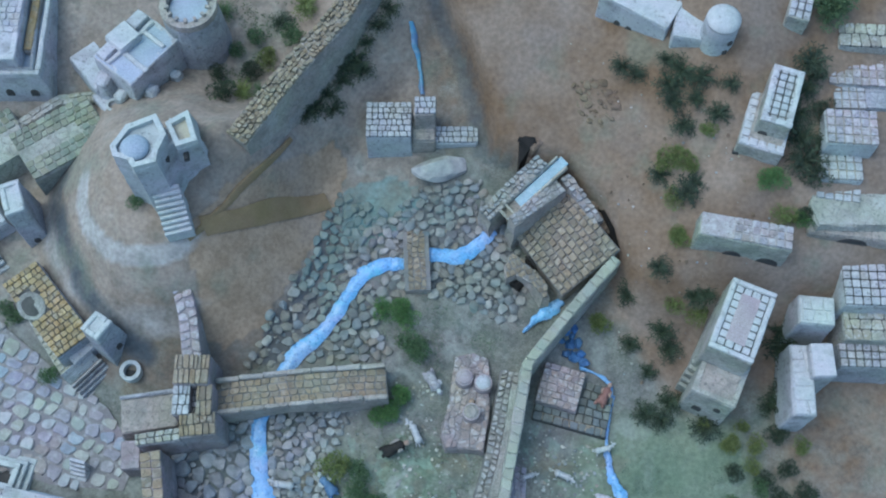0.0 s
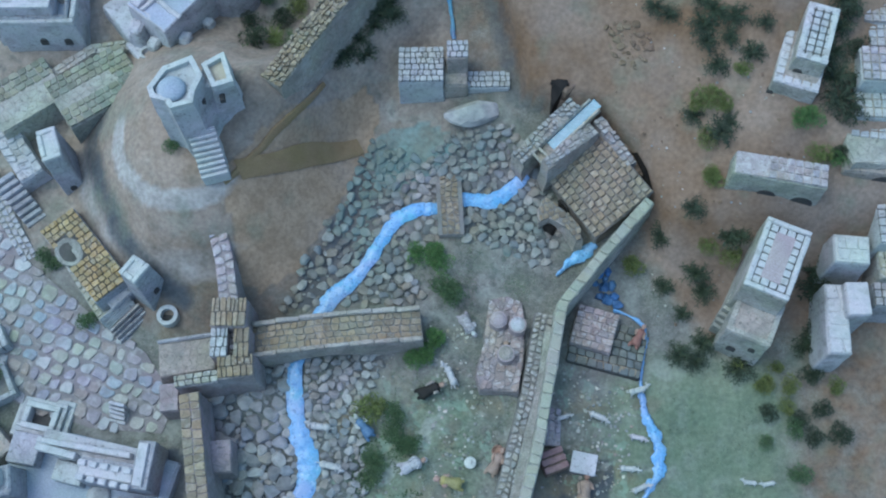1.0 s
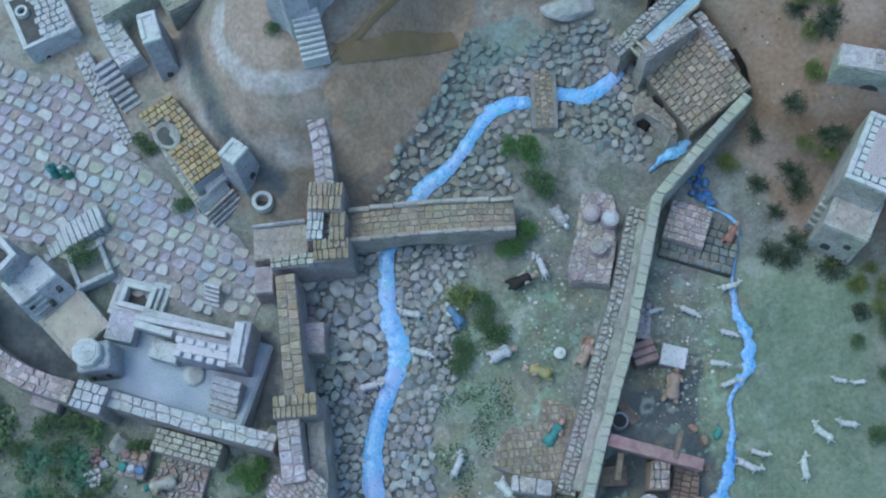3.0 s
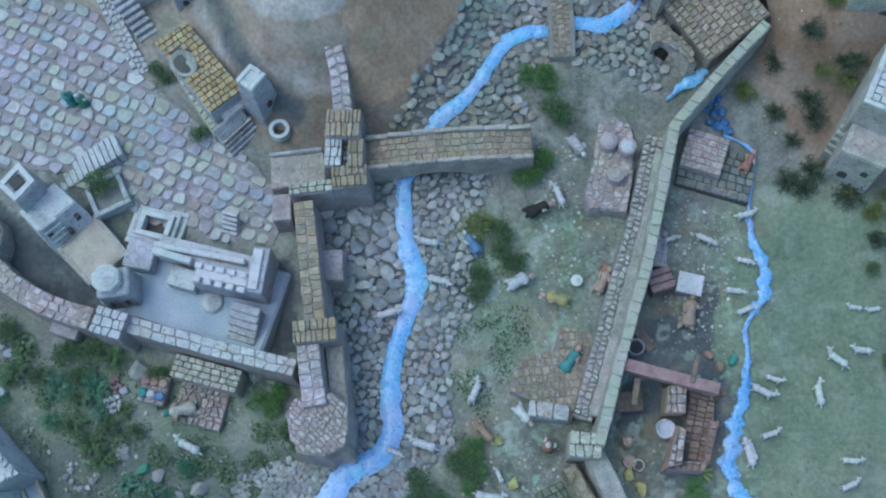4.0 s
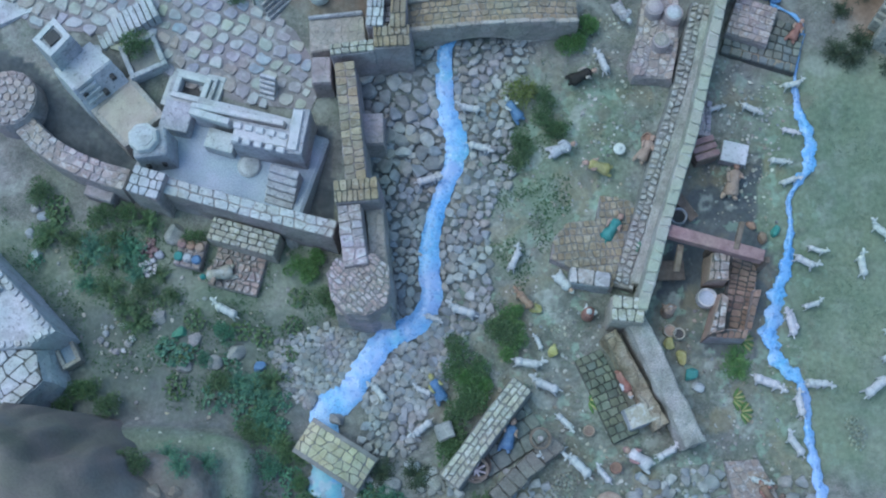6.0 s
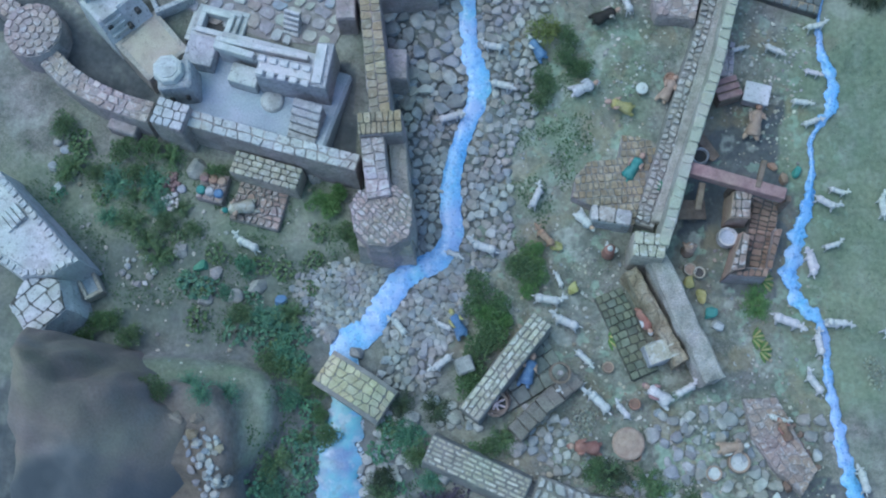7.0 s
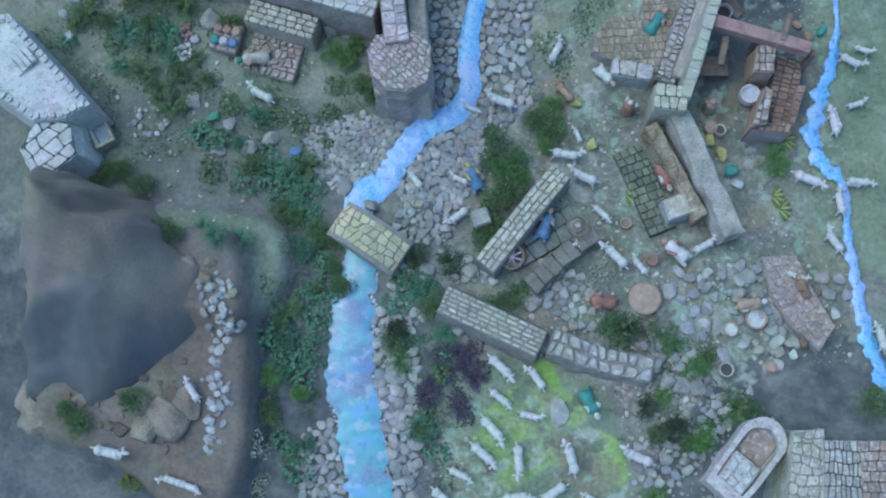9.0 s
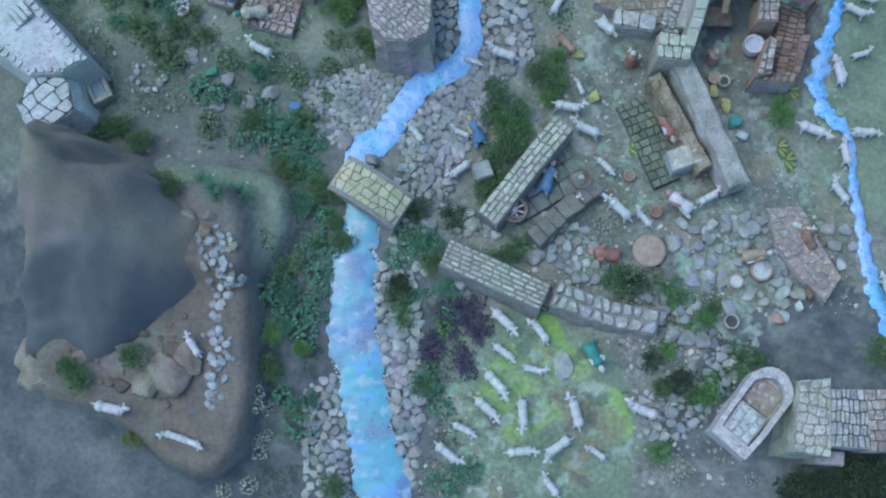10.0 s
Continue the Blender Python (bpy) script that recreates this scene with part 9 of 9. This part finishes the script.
for s in [(-0.179, -0.041), (-0.158, -0.057), (-0.174, -0.079), (-0.224, -0.126), (-0.206, -0.138), (-0.498, 0.035), (-0.480, 0.023), (-0.468, 0.053), (-0.167, -0.024)]:
    plant("bush", LEAF_BRIGHT, s, 0.85, "fluffy green bush near the pebble bank")
for s in [(-0.247, -0.078), (-0.254, -0.108), (-0.231, -0.137), (-0.222, -0.158), (-0.242, -0.172), (-0.252, -0.211), (-0.254, -0.236), (-0.190, -0.045), (-0.169, -0.056), (-0.220, -0.106)]:
    plant("bush", LEAF, s, 1.0, "fluffy green bush beside the dry stone wall")
plant("bush", LEAF, (-0.760, 0.363), 1.25, "small leafy tree in a stone planter", "planter_tree", 0.082)
for s in [(-0.691, 0.552), (-0.676, 0.539), (-0.614, 0.447)]:
    plant("bush", LEAF, s, 0.7, "green plant at the square's edge")
for s in [(-0.608, -0.169), (-0.577, -0.155), (-0.551, -0.170), (-0.530, -0.181), (-0.511, -0.210), (-0.565, -0.194), (-0.540, -0.207), (-0.518, -0.222), (-0.365, -0.310), (-0.348, -0.321), (-0.370, -0.298), (-0.352, -0.383), (-0.461, -0.311), (-0.490, -0.359), (-0.485, -0.377), (-0.516, -0.425), (-0.502, -0.456), (-0.532, -0.419), (-0.525, -0.538), (-0.501, -0.580), (-0.566, -0.392), (-0.511, -0.553), (-0.314, -0.517), (-0.301, -0.540), (-0.328, -0.501), (-0.278, -0.641), (-0.302, -0.643), (-0.255, -0.624), (-0.508, -0.168), (-0.467, -0.329), (-0.544, -0.405), (-0.501, -0.408), (-0.684, -0.099), (-0.658, -0.106), (-0.589, -0.111), (-0.379, -0.335), (-0.488, -0.423)]:
    plant("clover", LEAF_BLUE, s, rnd.uniform(0.75, 1.1), "bluish green broad-leaved plant by the stream", "leafy_plant")
for s in [(-0.496, -0.246), (-0.472, -0.285), (-0.490, -0.319), (-0.455, -0.315), (-0.501, -0.472), (-0.375, -0.392), (-0.362, -0.416), (-0.368, -0.375), (-0.302, -0.269), (-0.351, -0.267), (-0.240, -0.335), (-0.217, -0.321), (-0.037, -0.347), (0.028, -0.367), (0.011, -0.352), (0.073, -0.376), (0.062, -0.397), (-0.008, -0.457), (0.015, -0.440), (0.034, -0.486), (0.010, -0.496), (0.051, -0.501), (0.074, -0.492), (0.120, -0.449), (-0.053, -0.348), (-0.066, -0.341), (0.011, -0.582), (-0.447, -0.660), (-0.467, -0.245), (-0.685, -0.272), (-0.701, -0.269), (-0.706, -0.293), (-0.550, -0.450), (-0.553, -0.498), (-0.544, -0.509), (0.309, -0.416), (0.302, -0.433), (-0.201, -0.308), (0.142, -0.448)]:
    plant(rnd.choice(("bush", "palm")), rnd.choice((LEAF, LEAF, LEAF_DARK, LEAF_BRIGHT)), s, rnd.uniform(0.6, 0.95), "green shrub growing among the stones")
for s in [(-0.277, -0.398), (-0.258, -0.385), (-0.268, -0.418), (-0.291, -0.435), (-0.251, -0.433), (-0.273, -0.474), (-0.264, -0.489), (-0.301, -0.404), (-0.244, -0.416), (-0.278, -0.458), (-0.322, -0.461), (-0.315, -0.445)]:
    plant("clover" if rnd.random() < 0.4 else "palm", LEAF_PURPLE, s, rnd.uniform(0.6, 0.8), "dark purple succulent plant by the lawn", "succulent")
for s in [(-0.648, -0.258), (-0.600, -0.267), (-0.627, -0.273)]:
    plant("palm", LEAF_BLUE, s, 0.7, "grey-green agave on the mound", "agave")
plant("bush", LEAF_OLIVE, (-0.727, -0.613), 1.0, "round pale olive grass tuft on the mound", "grass_tuft")
for s in [(-0.821, -0.169), (-0.800, -0.162), (-0.767, -0.187), (-0.835, -0.194), (-0.724, -0.502), (-0.818, -0.525), (-0.800, -0.540)]:
    plant("bush", LEAF, s, 0.85, "dark bush beside the white house")
for s in [(-0.882, 0.073), (-0.833, 0.031), (-0.785, -0.011), (-0.813, 0.049), (-0.732, -0.010), (-0.711, -0.030), (-0.650, -0.050), (-0.768, 0.102), (-0.875, 0.100), (-0.659, 0.070), (-0.627, -0.113), (-0.547, -0.150), (-0.571, -0.144), (-0.522, -0.139), (-0.662, -0.106), (-0.452, -0.011), (-0.434, -0.027), (-0.845, 0.065), (-0.780, 0.032), (-0.743, 0.016), (-0.688, -0.017), (-0.898, 0.055), (-0.821, -0.003), (-0.803, 0.101), (-0.732, 0.094), (-0.579, -0.065), (-0.544, -0.073), (-0.501, -0.054), (-0.495, -0.012), (-0.604, -0.074), (-0.690, -0.094), (-0.736, -0.061), (-0.756, -0.036), (-0.904, 0.134), (-0.876, 0.113), (-0.905, 0.029), (-0.670, -0.155), (-0.604, -0.145), (-0.499, -0.097), (-0.783, 0.067), (-0.755, 0.050), (-0.708, 0.017), (-0.821, 0.092)]:
    kind = rnd.choice(("bush", "clover", "palm"))
    plant(kind, rnd.choice((LEAF, LEAF, LEAF_BLUE, LEAF)), s, rnd.uniform(0.65, 1.0), "dark green plant growing below the city wall", "leafy_plant")
for s in [(-0.560, -0.538), (-0.562, -0.557), (-0.552, -0.558), (-0.562, -0.606), (-0.556, -0.620), (-0.548, -0.596), (-0.602, -0.677), (-0.567, -0.668), (0.048, -0.604), (0.033, -0.620), (0.142, -0.613)]:
    p = plant("clover", PALE_LEAF, s, 0.6, "small plant with white blossoms", "flowering_plant")
for s in [(-0.089, -0.265), (-0.076, -0.276), (-0.099, -0.284), (-0.072, -0.261), (-0.084, -0.289), (0.337, -0.167), (0.350, -0.178), (0.343, -0.191)]:
    plant("clover", PALE_LEAF, s, 0.55, "low plant dotted with white blossoms", "flowering_plant")
for s in [(0.167, -0.077), (0.171, -0.098)]:
    plant("palm", LEAF_BRIGHT, s, 0.7, "bright green leaf bundle by the oven", "leafy_plant")

for s in [(0.259, -0.605), (0.280, -0.611), (0.302, -0.602), (0.246, -0.621), (0.288, -0.625), (0.225, -0.622), (0.205, -0.616), (0.192, -0.625), (0.303, -0.624), (0.265, -0.589), (0.290, -0.588)]:
    plant("bush", LEAF_DARK, s, 1.15, "dark green hedge bush below the huts")
for poly, n in (([(-0.610, -0.153), (-0.509, -0.158), (-0.473, -0.241), (-0.461, -0.318), (-0.475, -0.487), (-0.494, -0.671), (-0.543, -0.674), (-0.532, -0.490), (-0.555, -0.383), (-0.561, -0.259)], 20), ([(-0.390, -0.295), (-0.334, -0.283), (-0.295, -0.379), (-0.294, -0.523), (-0.335, -0.518), (-0.333, -0.414)], 16)):
    xs, ys = [p[0] for p in poly], [p[1] for p in poly]
    made = 0
    while made < n:
        s = (rnd.uniform(min(xs), max(xs)), rnd.uniform(min(ys), max(ys)))
        if inside(s, poly) and not in_stream(*s, 0.012):
            plant(rnd.choice(("clover", "clover", "bush", "palm")), rnd.choice((LEAF_BLUE, LEAF_BLUE, LEAF, LEAF)), s, rnd.uniform(0.6, 0.95), "bluish green broad-leaved plant by the stream", "leafy_plant")
            made += 1
# moss and short grass
def carpet(name, zones, mat, label, seed, leaf=0.0045):
    q = random.Random(seed)
    verts, faces = [], []
    for poly, n in zones:
        xs, ys = [p[0] for p in poly], [p[1] for p in poly]
        made = 0
        while made < n:
            x, y = q.uniform(min(xs), max(xs)), q.uniform(min(ys), max(ys))
            if not inside((x, y), poly) or in_stream(x, y, 0.004):
                made += 0.2
                continue
            if noise.noise((x * 22, y * 22, seed)) < -0.05:
                made += 0.3
                continue
            a = q.uniform(0, 6.3)
            d = Vector((math.cos(a), math.sin(a), q.uniform(0.2, 1.2))).normalized()
            leaf_bm(verts, faces, Vector((x, y, ground_z(x, y) + 0.001)), d, Vector((0, 0, 1)), leaf * q.uniform(0.6, 1.5), leaf * 0.35)
            made += 1
    me = plant_mesh(name, verts, faces, mat)
    return tagged(new(name, me), label, "grass", kind="stuff")


MOSS = material("moss_green", [(0.04, 0.09, 0.035), (0.09, 0.15, 0.07)], 60, 900, vary="island", spread=0.4)
GREY_MOSS = material("grey_moss", [(0.13, 0.17, 0.12), (0.22, 0.26, 0.19)], 60, 900, vary="island", spread=0.3)
carpet("moss", (([(-0.966, 0.115), (-0.659, 0.070), (-0.465, 0.075), (-0.441, -0.044), (-0.526, -0.183), (-0.692, -0.190), (-0.950, -0.041)], 5200), ([(-0.191, 0.270), (-0.086, 0.255), (-0.084, 0.136), (-0.192, -0.054), (-0.205, 0.116)], 1700), ([(-0.579, -0.246), (-0.508, -0.168), (-0.461, -0.311), (-0.480, -0.535), (-0.502, -0.680), (-0.558, -0.683), (-0.564, -0.414)], 2600), ([(-0.071, -0.316), (0.108, -0.354), (0.114, -0.497), (-0.045, -0.507)], 1400), ([(-0.392, -0.270), (-0.316, -0.298), (-0.265, -0.458), (-0.277, -0.664), (-0.357, -0.670)], 1500), ([(-0.387, 1.053), (-0.209, 1.047), (-0.293, 0.937), (-0.370, 0.857)], 1100), ([(-0.206, 0.985), (-0.065, 0.993), (-0.084, 0.953), (-0.217, 0.819)], 700)), MOSS, "dark green moss and weeds covering the soil", 3)
carpet("short_grass", (([(-0.144, 0.538), (-0.002, 0.540), (0.061, 0.327), (0.002, 0.172), (-0.085, 0.187), (-0.140, 0.341)], 2600), ([(-0.267, -0.023), (0.264, 0.007), (0.315, -0.374), (0.013, -0.392), (-0.251, -0.295)], 2600), ([(0.276, 0.349), (0.447, 0.352), (0.481, -0.149), (0.268, -0.156)], 2600), ([(-0.130, 0.598), (0.104, 0.561), (0.085, 0.472), (-0.075, 0.472)], 900)), GREY_MOSS, "short pale grey-green grass on the soil", 5, 0.0038)
